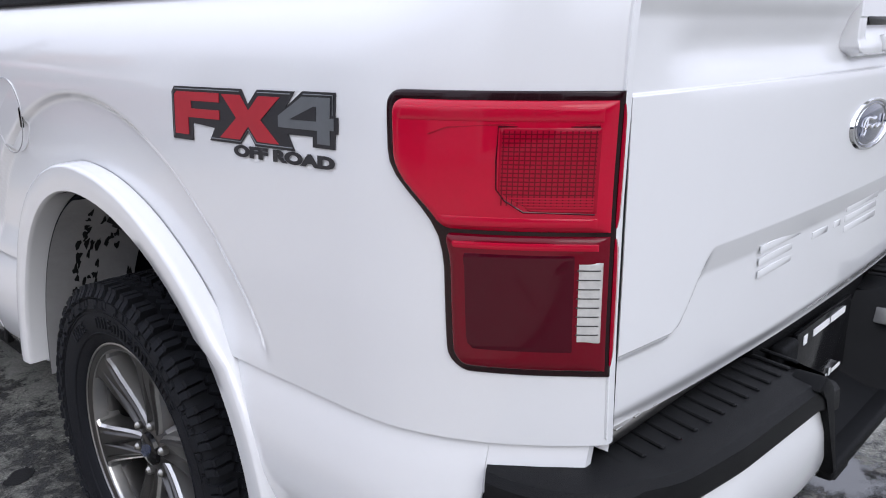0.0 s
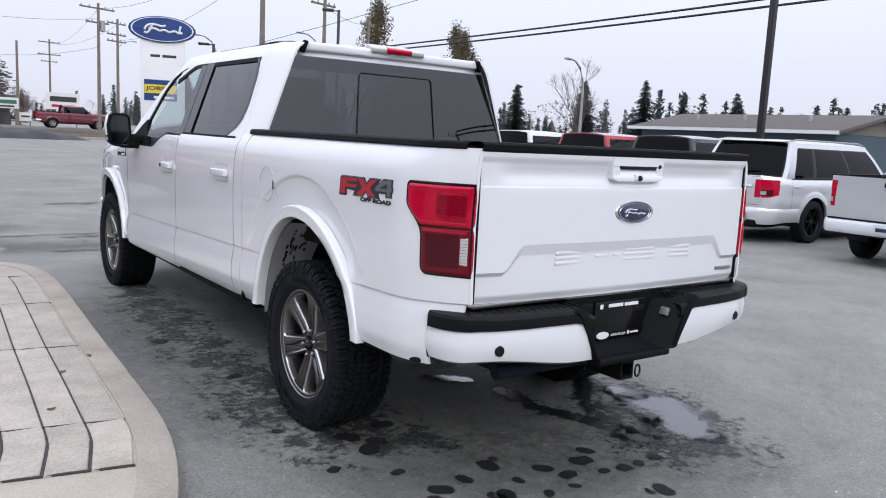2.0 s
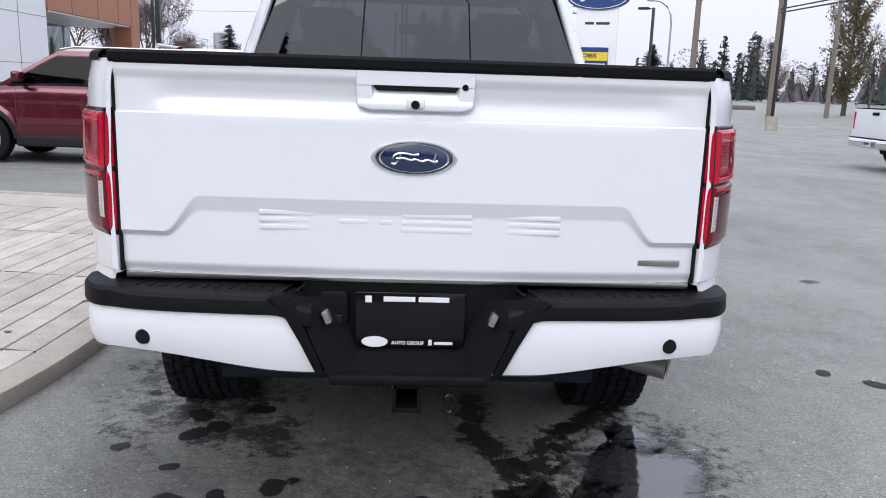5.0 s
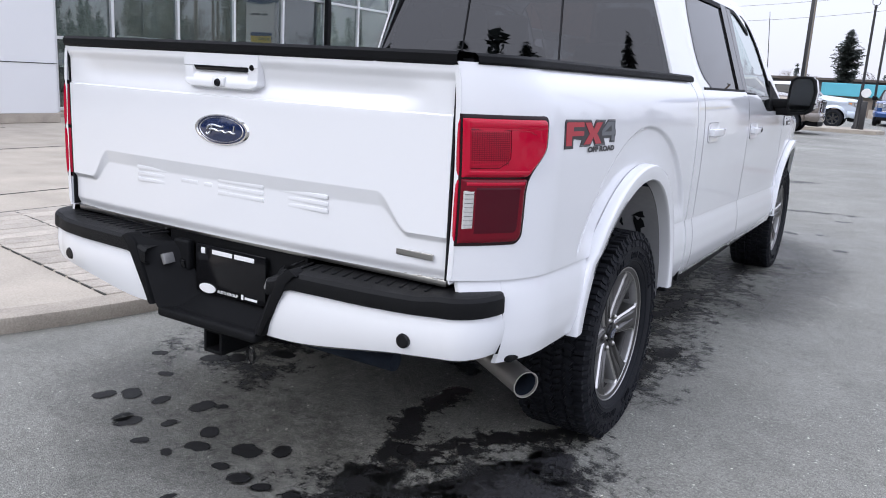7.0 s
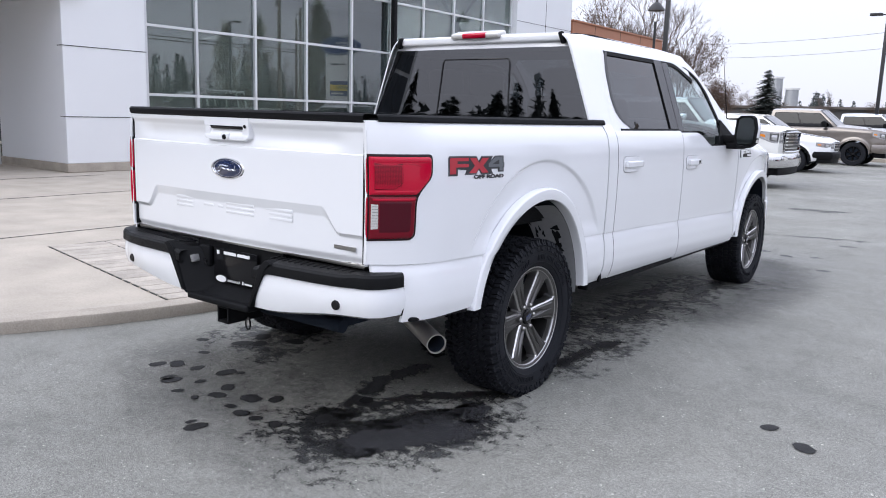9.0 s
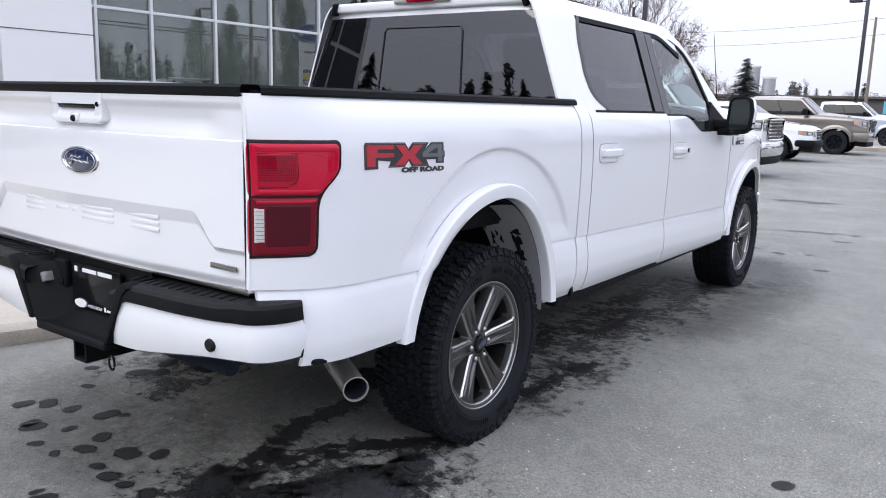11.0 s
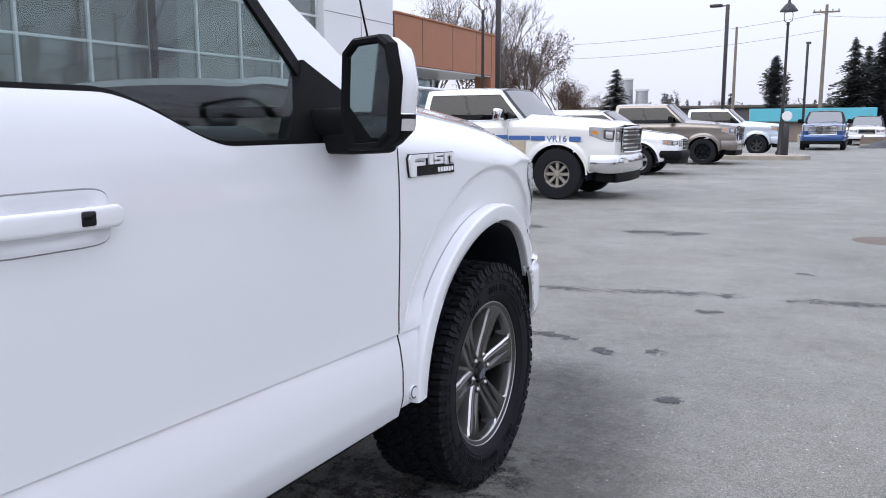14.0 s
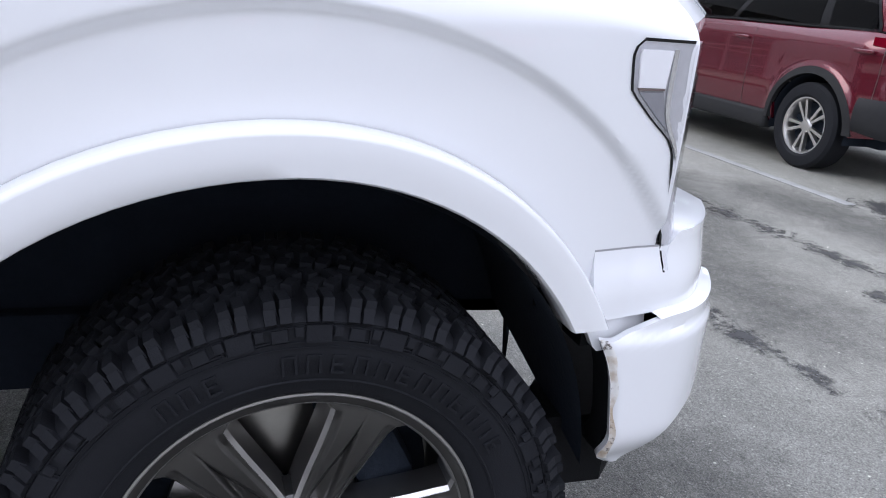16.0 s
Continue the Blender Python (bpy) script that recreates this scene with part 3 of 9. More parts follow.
    # door frames in gloss black, panes
    part("window_trim", skin(s, lambda z: c_front(z) - 0.018, lambda z: c_front(z) + 0.012, 1.315, 1.775, 0.003, nu=3, nv=26, rim=0.02, surf=cab_x), BLACK_GLOSS, truck)
    part("b_pillar", skin(s, 1.70, 1.825, 1.312, 1.775, 0.003, nu=4, nv=16, surf=cab_x), BLACK_GLOSS, truck)
    part("b_pillar", skin(s, 1.833, 1.93, 1.30, 1.765, 0.003, nu=4, nv=16, surf=cab_x), BLACK_GLOSS, truck)
    part("belt_moulding", column_skin(s, 0.93, 1.83, 1.310, 1.330, 0.008, nu=16, nv=2, surf=cab_x), BLACK_PLASTIC, truck)
    part("belt_moulding", column_skin(s, 1.84, 2.80, lambda y: 1.297 - 0.095 * smooth01(2.12, 2.42, y), lambda y: 1.316 - 0.095 * smooth01(2.12, 2.42, y), 0.008, nu=30, nv=2, surf=cab_x), BLACK_PLASTIC, truck)
    part("upper_window_trim", column_skin(s, 0.96, 2.34, lambda y: 1.752 - 0.115 * smooth01(2.0, 2.45, y), lambda y: 1.776 - 0.105 * smooth01(2.0, 2.45, y), 0.002, nu=30, nv=2, surf=cab_x), BLACK_PLASTIC, truck)
    part("a_pillar_trim", skin(s, lambda z: a_back(z), lambda z: a_back(z) + 0.04, 1.21, 1.76, 0.002, nu=3, nv=24, surf=cab_x), BLACK_PLASTIC, truck)
    part("rear_side_window", skin(s, lambda z: c_front(z) - 0.01, 1.72, 1.312, 1.772, -0.006, nu=10, nv=16, rim=0, surf=cab_x), TINTED, truck)
    part("front_side_window", skin(s, 1.92, lambda z: a_back(z) + 0.01, 1.20, 1.765, -0.006, nu=12, nv=20, rim=0, surf=cab_x), CLEAR, truck)
    # mirror
    sail = prism([(2.60, 1.205), (2.93, 1.205), (2.96, 1.27), (2.72, 1.40)], lambda a, b: (s * (cab_x(a, b) + 0.012), a, b), lambda a, b: (s * (cab_x(a, b) - 0.02), a, b))
    part("mirror_sail", sail, BLACK_PLASTIC, truck)
    octo = [(-0.062, -0.118), (0.040, -0.112), (0.078, -0.085), (0.092, 0.030), (0.075, 0.100), (0.048, 0.118), (-0.040, 0.116), (-0.074, 0.092), (-0.086, -0.060)]
    mm_ = Matrix.Translation((s * 1.086, 2.675, 1.316)) @ Matrix.Rotation(-s * 0.32, 4, "Z")

    def mirror_ring(rings, s=s, mm_=mm_):
        """A skin over rings of (scale, along, lift) of the mirror's eight-cornered outline."""
        bm = bmesh.new()
        rows = [[bm.verts.new(mm_ @ Vector((s * a * k, y, b * k + dz))) for a, b in octo] for k, y, dz in rings]
        for r0, r1 in zip(rows, rows[1:]):
            for i in range(len(octo)):
                j = (i + 1) % len(octo)
                bm.faces.new((r0[i], r0[j], r1[j], r1[i]))
        bm.faces.new(rows[0])
        bm.faces.new(rows[-1])
        return bm

    def mirror_shell(z_cut, upper):
        """The housing above or below a level cut."""
        bm = mirror_ring([(0.97, 0.018, 0), (1.0, 0.028, 0), (0.99, 0.048, 0.0), (0.93, 0.066, 0.0), (0.80, 0.082, 0.0), (0.56, 0.092, 0.004)])
        bmesh.ops.bisect_plane(bm, geom=list(bm.verts) + list(bm.edges) + list(bm.faces), plane_co=mm_ @ Vector((0, 0, z_cut)), plane_no=(0, 0, -1 if upper else 1), clear_outer=True)
        bmesh.ops.holes_fill(bm, edges=[e for e in bm.edges if e.is_boundary])
        return bm

    mir = part("door_mirror", mirror_shell(-0.040, True), WHITE, truck, "white door mirror with black frame", sharp=60)
    part("lower_housing", mirror_shell(-0.0425, False), BLACK_PLASTIC, mir, sharp=60)
    part("mirror_frame", mirror_ring([(0.885, 0.004, 0), (0.905, -0.008, 0), (0.98, -0.010, 0), (1.03, -0.002, 0), (1.03, 0.020, 0), (0.9, 0.024, 0)]), BLACK_PLASTIC, mir)
    part("mirror_glass", mirror_ring([(0.875, 0.0012, 0), (0.876, 0.003, 0)]), MIRROR_GLASS, mir)
    part("mirror_arm", box(s * 0.955, 2.740, 1.258, 0.15, 0.075, 0.066, 0.022, 3), BLACK_PLASTIC, mir)
    part("mirror_base", box(s * 0.995, 2.780, 1.212, 0.11, 0.155, 0.052, 0.018, 3, Matrix.Rotation(-s * 0.20, 4, "Z")), BLACK_PLASTIC, mir)
    tlm = mirror_ring([(1.0, 0.024, 0), (1.012, 0.028, 0), (1.006, 0.048, 0.0), (0.945, 0.067, 0.0), (0.815, 0.083, 0.0)])
    for co, no in (((0, 0, -0.052), (0, 0, 1)), ((0, 0, -0.077), (0, 0, -1)), ((s * 0.050, 0, 0), (-s, 0, 0)), ((0, 0.026, 0), (0, -1, 0)), ((0, 0.074, 0), (0, 1, 0))):
        bmesh.ops.bisect_plane(tlm, geom=list(tlm.verts) + list(tlm.edges) + list(tlm.faces), plane_co=mm_ @ Vector(co), plane_no=mm_.to_3x3() @ Vector(no), clear_outer=True)
    part("turn_lamp", tlm, CLEAR_LENS, mir, "clear turn signal lens")

    # ---- tail lamp wrapped round the corner ----
    waist = curve_of([(0.885, -0.960), (1.03, -0.957), (1.06, -0.951), (1.085, -0.936), (1.125, -0.897), (1.145, -0.886), (1.225, -0.882)], 0.006)

    def outer(z, z0, z1, grow=0.0, rb=0.030, rt=0.020):
        """The lamp's forward edge with rounded lower and upper corners."""
        y = waist(z) - grow
        if z < z0 + rb:
            q = min(1.0, 1 - (z - z0) / rb)
            y -= rb * (1 - math.sqrt(1 - q * q))
        if z > z1 - rt:
            q = min(1.0, 1 - (z1 - z) / rt)
            y -= rt * (1 - math.sqrt(1 - q * q))
        return y

    def lens(y0, edge, z0, z1, off, h, e, nu=30, nv=30, drop=0.010):
        """A moulded lens whose face rises by h within e of its edge."""
        bm = bmesh.new()

        def fn(u, v):
            z = z0 + (z1 - z0) * (0.5 - 0.5 * math.cos(math.pi * v))
            ye = edge(z) if callable(edge) else edge
            y = y0 + (ye - y0) * (0.5 - 0.5 * math.cos(math.pi * u))
            d = min(y - y0, ye - y, z - z0, z1 - z)
            k = min(1.0, max(0.0, d / e))
            return (s * (lamp_x(y, z) + off + h * math.sqrt(1 - (1 - k) ** 2)), y, z)

        add_grid(bm, fn, nu, nv)
        rimmed(bm, (-s * drop, 0, 0))
        return bm

    tl = part("tail_lamp", lens(-1.1188, lambda z: outer(z, 0.889, 1.226), 0.889, 1.226, 0.001, 0.003, 0.006), RED_BEZEL, truck, "red and smoked wrap-round tail lamp")
    # rear face between the lamp and the tailgate's gap
    for z0, z1, mat, owner, nm in ((0.785, 0.888, WHITE, truck, "bed_corner"), (0.890, 1.225, RED_BEZEL, tl, "bezel_return"), (1.227, 1.335, WHITE, truck, "bed_corner")):
        cb = bmesh.new()
        add_grid(cb, lambda u, v: (s * (0.788 + (lamp_x(-1.1188, z0 + (z1 - z0) * v) + 0.001 - 0.788) * u), -1.106 - 0.0128 * u ** 0.6, z0 + (z1 - z0) * v), 6, 10)
        rimmed(cb, (0, 0.03, 0))
        part(nm, cb, mat, owner)
    for z0, z1 in ((0.903, 1.060), (1.073, 1.212)):
        cb = bmesh.new()
        add_grid(cb, lambda u, v: (s * (0.7905 + (lamp_x(-1.1188, z0 + (z1 - z0) * v) - 0.7905) * u), -1.1085 - 0.0122 * u ** 0.6 - 0.003 * math.sin(math.pi * v) ** 0.3, z0 + (z1 - z0) * v), 8, 12)
        rimmed(cb, (0, 0.02, 0))
        part("lens_return", cb, RED_LENS, tl)
    up = part("upper_lens", lens(-1.1165, lambda z: outer(z, 1.068, 1.216, 0.010, 0.014, 0.016), 1.068, 1.216, 0.002, 0.010, 0.014), RED_LENS, tl, "bright red ribbed upper lens")
    # sky highlight along the lens top, painted as a red bar
    part("highlight_bar", lens(-1.108, lambda z: outer(z, 1.193, 1.209, 0.022, 0.006, 0.006), 1.193, 1.209, 0.0115, 0.0022, 0.005, 24, 8, 0.004), RED_BRIGHT, up)
    part("lens_band", lens(-1.108, lambda z: outer(z, 1.074, 1.086, 0.020, 0.004, 0.004), 1.074, 1.086, 0.0115, 0.0020, 0.005, 24, 6, 0.004), RED_BRIGHT, up)
    box_l = lambda z: -1.019 - 0.030 * smooth01(1.118, 1.092, z)
    part("brake_panel", lens(-1.107, box_l, 1.092, 1.187, 0.0118, 0.0012, 0.003, 14, 12, 0.004), RED_MID, up)
    rb = bmesh.new()
    for k in range(15):
        z = 1.112 + 0.0048 * k
        skin(s, -1.105, lambda q: box_l(q) - 0.003, z, z + 0.0015, 0.0132, nu=6, nv=1, rim=0, bm=rb, surf=lamp_x)
    for k in range(17):
        y = -1.104 + 0.005 * k
        skin(s, y, y + 0.0011, 1.100, 1.184, 0.0131, nu=1, nv=6, rim=0, bm=rb, surf=lamp_x)
    part("lens_ribs", rb, RED_SHADE, up)
    lb_ = bmesh.new()
    for k in range(5):
        z = 1.0945 + 0.0034 * k
        skin(s, -1.105, lambda q: box_l(q) - 0.003, z, z + 0.0016, 0.0136, nu=6, nv=1, rim=0, bm=lb_, surf=lamp_x)
    part("lens_ribs", lb_, RED_BRIGHT, up)
    edge_pts = [(y_, z_) for y_, z_ in ((-1.106, 1.188), (-1.018, 1.188), (-1.017, 1.150), (-1.018, 1.118), (-1.026, 1.106), (-1.044, 1.093), (-1.106, 1.091))]
    part("panel_outline", tube([(s * (lamp_x(y_, z_) + 0.0128), y_, z_) for y_, z_ in edge_pts], 0.0010, 5), RED_DEEP, up)
    part("panel_outline", tube([(s * (lamp_x(y_, z_) + 0.0125), y_, z_) for y_, z_ in ((-1.106, 1.1905), (-1.02, 1.1905), (-0.965, 1.186), (-0.945, 1.178))], 0.0009, 5), RED_MID, up)
    lo_l = part("lower_lens", lens(-1.1165, lambda z: outer(z, 0.897, 1.064, 0.009, 0.024, 0.012), 0.897, 1.064, 0.002, 0.010, 0.014), RED_SHADE, tl)
    part("smoked_panel", lens(-1.0915, lambda z: outer(z, 0.922, 1.044, 0.028, 0.014, 0.008), 0.922, 1.044, 0.0112, 0.0012, 0.004, 18, 12, 0.004), RED_DEEP, lo_l)
    part("lens_lip", lens(-1.110, lambda z: outer(z, 1.0475, 1.056, 0.020, 0.003, 0.003), 1.0475, 1.056, 0.0112, 0.0018, 0.004, 20, 6, 0.004), RED_BRIGHT, lo_l)
    rl = part("reverse_lamp", lens(-1.1135, -1.0925, 0.936, 1.034, 0.0108, 0.0014, 0.003, 5, 12, 0.004), CLEAR_LENS, lo_l)
    for k in range(8):
        z = 0.946 + 0.0112 * k
        part("lamp_slat", skin(s, -1.1128, -1.0932, z, z + 0.0013, 0.0128, nu=3, nv=1, rim=0.002, surf=lamp_x), RIM_DARK, rl)

    # ---- side lettering decal ----
    def dec(off, s=s):
        def fn(a, b):
            y, z = (-0.388 - 0.97 * a) if s < 0 else (-0.792 + 0.97 * a), 1.211 - (1.213 - b) * 0.84
            z -= 0.018 * (y + 0.59)
            return (s * (side_x(y, z) + off), y, z)
        return fn

    emblem_side = part("side_decal", prism([(0.0, 1.118), (0.0, 1.205), (0.008, 1.215), (0.205, 1.215), (0.222, 1.19), (0.245, 1.215), (0.335, 1.215), (0.315, 1.19), (0.352, 1.216), (0.422, 1.216), (0.422, 1.180), (0.428, 1.180), (0.428, 1.155), (0.422, 1.155), (0.422, 1.132), (0.375, 1.132), (0.375, 1.148), (0.32, 1.148), (0.335, 1.122), (0.24, 1.122), (0.222, 1.145), (0.20, 1.122), (0.115, 1.122), (0.13, 1.145), (0.065, 1.15), (0.065, 1.118)], dec(0.0010), dec(0.0020)), DECAL_BLACK, truck, "red, grey and black off-road side decal")
    part("decal_letter", prism([(0.010, 1.128), (0.010, 1.200), (0.018, 1.206), (0.145, 1.206), (0.145, 1.190), (0.062, 1.190), (0.062, 1.176), (0.145, 1.176), (0.145, 1.160), (0.052, 1.160), (0.052, 1.128)], dec(0.0021), dec(0.0029)), DECAL_RED, emblem_side)
    part("decal_letter", prism([(0.152, 1.205), (0.202, 1.205), (0.224, 1.180), (0.250, 1.205), (0.302, 1.205), (0.254, 1.166), (0.298, 1.130), (0.246, 1.130), (0.223, 1.154), (0.200, 1.130), (0.146, 1.130), (0.192, 1.166)], dec(0.0021), dec(0.0029)), DECAL_RED, emblem_side)
    part("decal_letter", prism([(0.298, 1.158), (0.298, 1.176), (0.352, 1.208), (0.412, 1.208), (0.412, 1.178), (0.420, 1.178), (0.420, 1.160), (0.412, 1.160), (0.412, 1.138), (0.386, 1.138), (0.386, 1.158)], dec(0.0021), dec(0.0029)), DECAL_GREY, emblem_side)
    part("decal_cut", prism([(0.325, 1.172), (0.378, 1.194), (0.384, 1.194), (0.384, 1.172)], dec(0.0030), dec(0.0034)), DECAL_BLACK, emblem_side)
    lb = bmesh.new()
    base = dec(0.0022)
    add_letters(lb, "OFF ROAD", 0.0205, lambda a, b: base(0.182 + a, 1.1005 + b), 0.240, bold=0.07)
    part("decal_lettering", lb, DECAL_BLACK, emblem_side)

    for pts in ([(0.005, 1.123), (0.005, 1.203), (0.011, 1.2105), (0.200, 1.2105)], [(0.247, 1.2105), (0.325, 1.2105)], [(0.354, 1.2115), (0.417, 1.2115), (0.417, 1.182)], [(0.118, 1.1265), (0.202, 1.1265), (0.222, 1.1485), (0.242, 1.1265), (0.330, 1.1265)]):
        part("decal_keyline", tube([dec(0.0022)(a, b) for a, b in pts], 0.0009, 4), DECAL_GREY, emblem_side)

    # fender badge: chrome bars on a black plate
    def bd(off, s=s):
        return lambda a, b: (s * (side_x(3.075 + a if s > 0 else 3.335 - a, b) + off), 3.075 + a if s > 0 else 3.335 - a, b)

    bdg = part("fender_badge", prism([(0.030, 1.113), (0.262, 1.113), (0.262, 1.138), (0.205, 1.138), (0.196, 1.146), (0.186, 1.138), (0.030, 1.138)], bd(0.0), bd(0.006)), BLACK_GLOSS, truck, "chrome and black model badge")
    for k in range(5):
        part("badge_rib", prism([(0.036, 1.1165 + 0.0042 * k), (0.138, 1.1165 + 0.0042 * k), (0.138, 1.1178 + 0.0042 * k), (0.036, 1.1178 + 0.0042 * k)], bd(0.006), bd(0.0075)), BLACK_PLASTIC, bdg)
    marks = [[(0.0, 1.113), (-0.006, 1.160), (0.004, 1.172), (0.098, 1.172), (0.094, 1.161), (0.024, 1.161), (0.022, 1.151), (0.078, 1.151), (0.075, 1.141), (0.030, 1.141), (0.028, 1.113)],
             [(0.104, 1.142), (0.104, 1.172), (0.126, 1.172), (0.126, 1.142)],
             [(0.134, 1.142), (0.134, 1.149), (0.168, 1.149), (0.168, 1.154), (0.134, 1.154), (0.134, 1.172), (0.188, 1.172), (0.188, 1.165), (0.148, 1.165), (0.148, 1.161), (0.186, 1.161), (0.186, 1.142)],
             [(0.196, 1.150), (0.196, 1.172), (0.258, 1.172), (0.258, 1.142), (0.240, 1.142), (0.240, 1.163), (0.212, 1.163), (0.212, 1.150)]]
    for m_ in marks:
        ca, cb_ = sum(p[0] for p in m_) / len(m_), sum(p[1] for p in m_) / len(m_)
        part("mark_edge", prism([(a + (0.003 if a > ca else -0.003), b + (0.002 if b > cb_ else -0.002)) for a, b in m_], bd(0.0), bd(0.005)), BLACK_GLOSS, bdg)
        part("badge_mark", prism(m_, bd(0.0051), bd(0.011)), BADGE, bdg)
    for k in range(6):
        part("badge_print", prism([(0.158 + 0.0165 * k, 1.119), (0.158 + 0.0165 * k, 1.132), (0.169 + 0.0165 * k, 1.132), (0.169 + 0.0165 * k, 1.119)], bd(0.0065), bd(0.0085)), PRINT_WHITE, bdg)
    # bed rail cap
    rc = bmesh.new()
    rprof = [(0.004, 1.347), (0.008, 1.353), (0.004, 1.368), (-0.006, 1.375), (-0.07, 1.376), (-0.08, 1.350)]

    def rc_fn(u, v, s=s, rprof=rprof):
        o, z = rprof[int(round(v * (len(rprof) - 1)))]
        y = -1.085 + (0.72 + 1.085) * u
        return (s * (side_x(y, 1.345) + o), y, z)

    add_grid(rc, rc_fn, 40, len(rprof) - 1)
    part("bed_rail_cap", rc, BLACK_PLASTIC, truck)

# fuel door on the left
fd = bmesh.new()
ring = [(-1 * (side_x(0.365 + 0.082 * math.cos(a), 1.112 + 0.082 * math.sin(a)) + 0.0025), 0.365 + 0.082 * math.cos(a), 1.112 + 0.082 * math.sin(a)) for a in [k * math.pi / 16 for k in range(32)]]
fd.faces.new([fd.verts.new(p) for p in ring])
rimmed(fd, (0.01, 0, 0))
fuel = part("fuel_door", fd, WHITE, truck)
add = bmesh.new()
add_rev(add, [(0.0825, 0.0), (0.0835, 0.0015), (0.0848, 0.0)], 40, "X", m=Matrix.Translation((-(side_x(0.365, 1.112) + 0.0008), 0.365, 1.112)) @ Matrix.Diagonal((-1, 1, 1, 1)))
part("fuel_door_gap", add, SEAM, fuel)
part("finger_notch", box(-(side_x(0.29, 1.112) + 0.001), 0.293, 1.112, 0.006, 0.012, 0.045, 0.003), BLACK_GLOSS, fuel)


# ---- tailgate ----
def gate_y(x, z):
    """How far back the tailgate's skin stands."""
    y = -1.108 - 0.034 * (1 - (abs(x) / 0.785) ** 2.2)
    # spoiler lip, hollow below it, crease at 1.219
    y += 0.015 * math.exp(-((z - 1.265) / 0.034) ** 2) * (1 - smooth01(0.60, 0.74, abs(x)))
    y -= 0.010 * smooth01(1.30, 1.33, z)
    y -= 0.006 * smooth01(1.2205, 1.217, z)
    # lower field set in behind a plane slope
    edge = 0.905 + 0.099 * (1 - smooth01(0.565, 0.665, abs(x)))
    ht = 0.016 + 0.026 * (1 - smooth01(0.56, 0.66, abs(x)))
    y += 0.013 * min(1.0, max(0.0, (edge - z) / ht))
    y += 0.012 * smooth01(0.82, 0.785, z)
    return y


gate = bmesh.new()
zrow = sorted(set([0.785 + 0.0035 * k for k in range(161)] + [1.2165, 1.218, 1.2195, 1.221, 0.905, 0.902, 0.899, 1.004, 0.968]))
zrow = [z for z in zrow if z <= 1.345]
xs = [-0.781 + 1.562 * k / 380 for k in range(381)]
vv = [[gate.verts.new((x, gate_y(x, z), z)) for x in xs] for z in zrow]
for j in range(len(zrow) - 1):
    for i in range(380):
        gate.faces.new((vv[j][i], vv[j][i + 1], vv[j + 1][i + 1], vv[j + 1][i]))
rimmed(gate, (0, 0.035, 0))
tailgate = part("tailgate", gate, WHITE, truck, "closed white tailgate with camera handle", sharp=26)
cap = bmesh.new()
capp = [(0.0, 1.343), (-0.008, 1.350), (-0.010, 1.368), (-0.002, 1.376), (0.06, 1.377), (0.075, 1.37), (0.075, 1.345)]


def cap_fn(u, v):
    x = -0.79 + 1.58 * u
    a, z = capp[int(round(v * (len(capp) - 1)))]
    return (x, gate_y(x * 0.985, 1.34) + a, z)


add_grid(cap, cap_fn, 40, len(capp) - 1)
part("tailgate_cap", cap, BLACK_PLASTIC, tailgate, "black plastic spoiler cap")
hb = bmesh.new()
hand_y = gate_y(0.10, 1.30)


def hand_fn(u, v):
    """A shield-shaped plate: overhanging grip above, scooped lip below."""
    z = 1.341 - 0.100 * v
    half = 0.158 - 0.006 * v - 0.030 * smooth01(0.80, 1.0, v) ** 2
    x = half * (2 * u - 1)
    out = 0.014 if v < 0.36 else 0.004 + 0.012 * smooth01(0.50, 0.86, v)
    if abs(x) > 0.112 and v >= 0.36:
        out = max(out, 0.012)
    edge_k = min(1.0, (half - abs(x)) / 0.008) * min(1.0, (1 - v) / 0.07)
    return (x, hand_y - 0.004 - out * math.sqrt(max(0.0, 1 - (1 - edge_k) ** 2)), z)


add_grid(hb, hand_fn, 60, 40)
rimmed(hb, (0, 0.03, 0))
bezel = part("handle_bezel", hb, WHITE, tailgate)
part("handle_slot", prism([(-0.112, 1.306), (0.112, 1.306), (0.104, 1.292), (-0.100, 1.292)], lambda a, b: (a, hand_y - 0.0172, b), lambda a, b: (a, hand_y - 0.005, b), 0.001), BLACK_GLOSS, bezel)
part("camera_pod", box(0, hand_y - 0.0185, 1.262, 0.050, 0.016, 0.030, 0.007, 3), WHITE, bezel)
part("camera_lens", rev([(0, -0.006), (0.009, -0.006), (0.012, 0.0)], 16, "Y", m=Matrix.Translation((0, hand_y - 0.0265, 1.258))), BLACK_GLOSS, bezel)
part("lock_cylinder", rev([(0, -0.004), (0.007, -0.004), (0.009, 0.0)], 14, "Y", m=Matrix.Translation((0.128, hand_y - 0.0165, 1.306))), BLACK_GLOSS, bezel)
# oval emblem
ov = Matrix.Translation((0, gate_y(0, 1.12) + 0.002, 1.12)) @ Matrix.Diagonal((1, 1, 0.405, 1))
oval = part("oval_emblem", rev([(0, -0.005), (0.096, -0.0045), (0.102, -0.003)], 48, "Y", m=ov), BLUE_OVAL, tailgate, "dark blue oval emblem with chrome rim")
part("emblem_rim", rev([(0.100, -0.003), (0.103, -0.0065), (0.110, -0.0065), (0.116, 0.0)], 48, "Y", m=ov), CHROME, oval)
part("emblem_ring", rev([(0.088, -0.0045), (0.0895, -0.006), (0.0915, -0.006), (0.093, -0.0045)], 48, "Y", m=ov), CHROME, oval)
sw = bmesh.new()
yb = gate_y(0, 1.12) - 0.0040
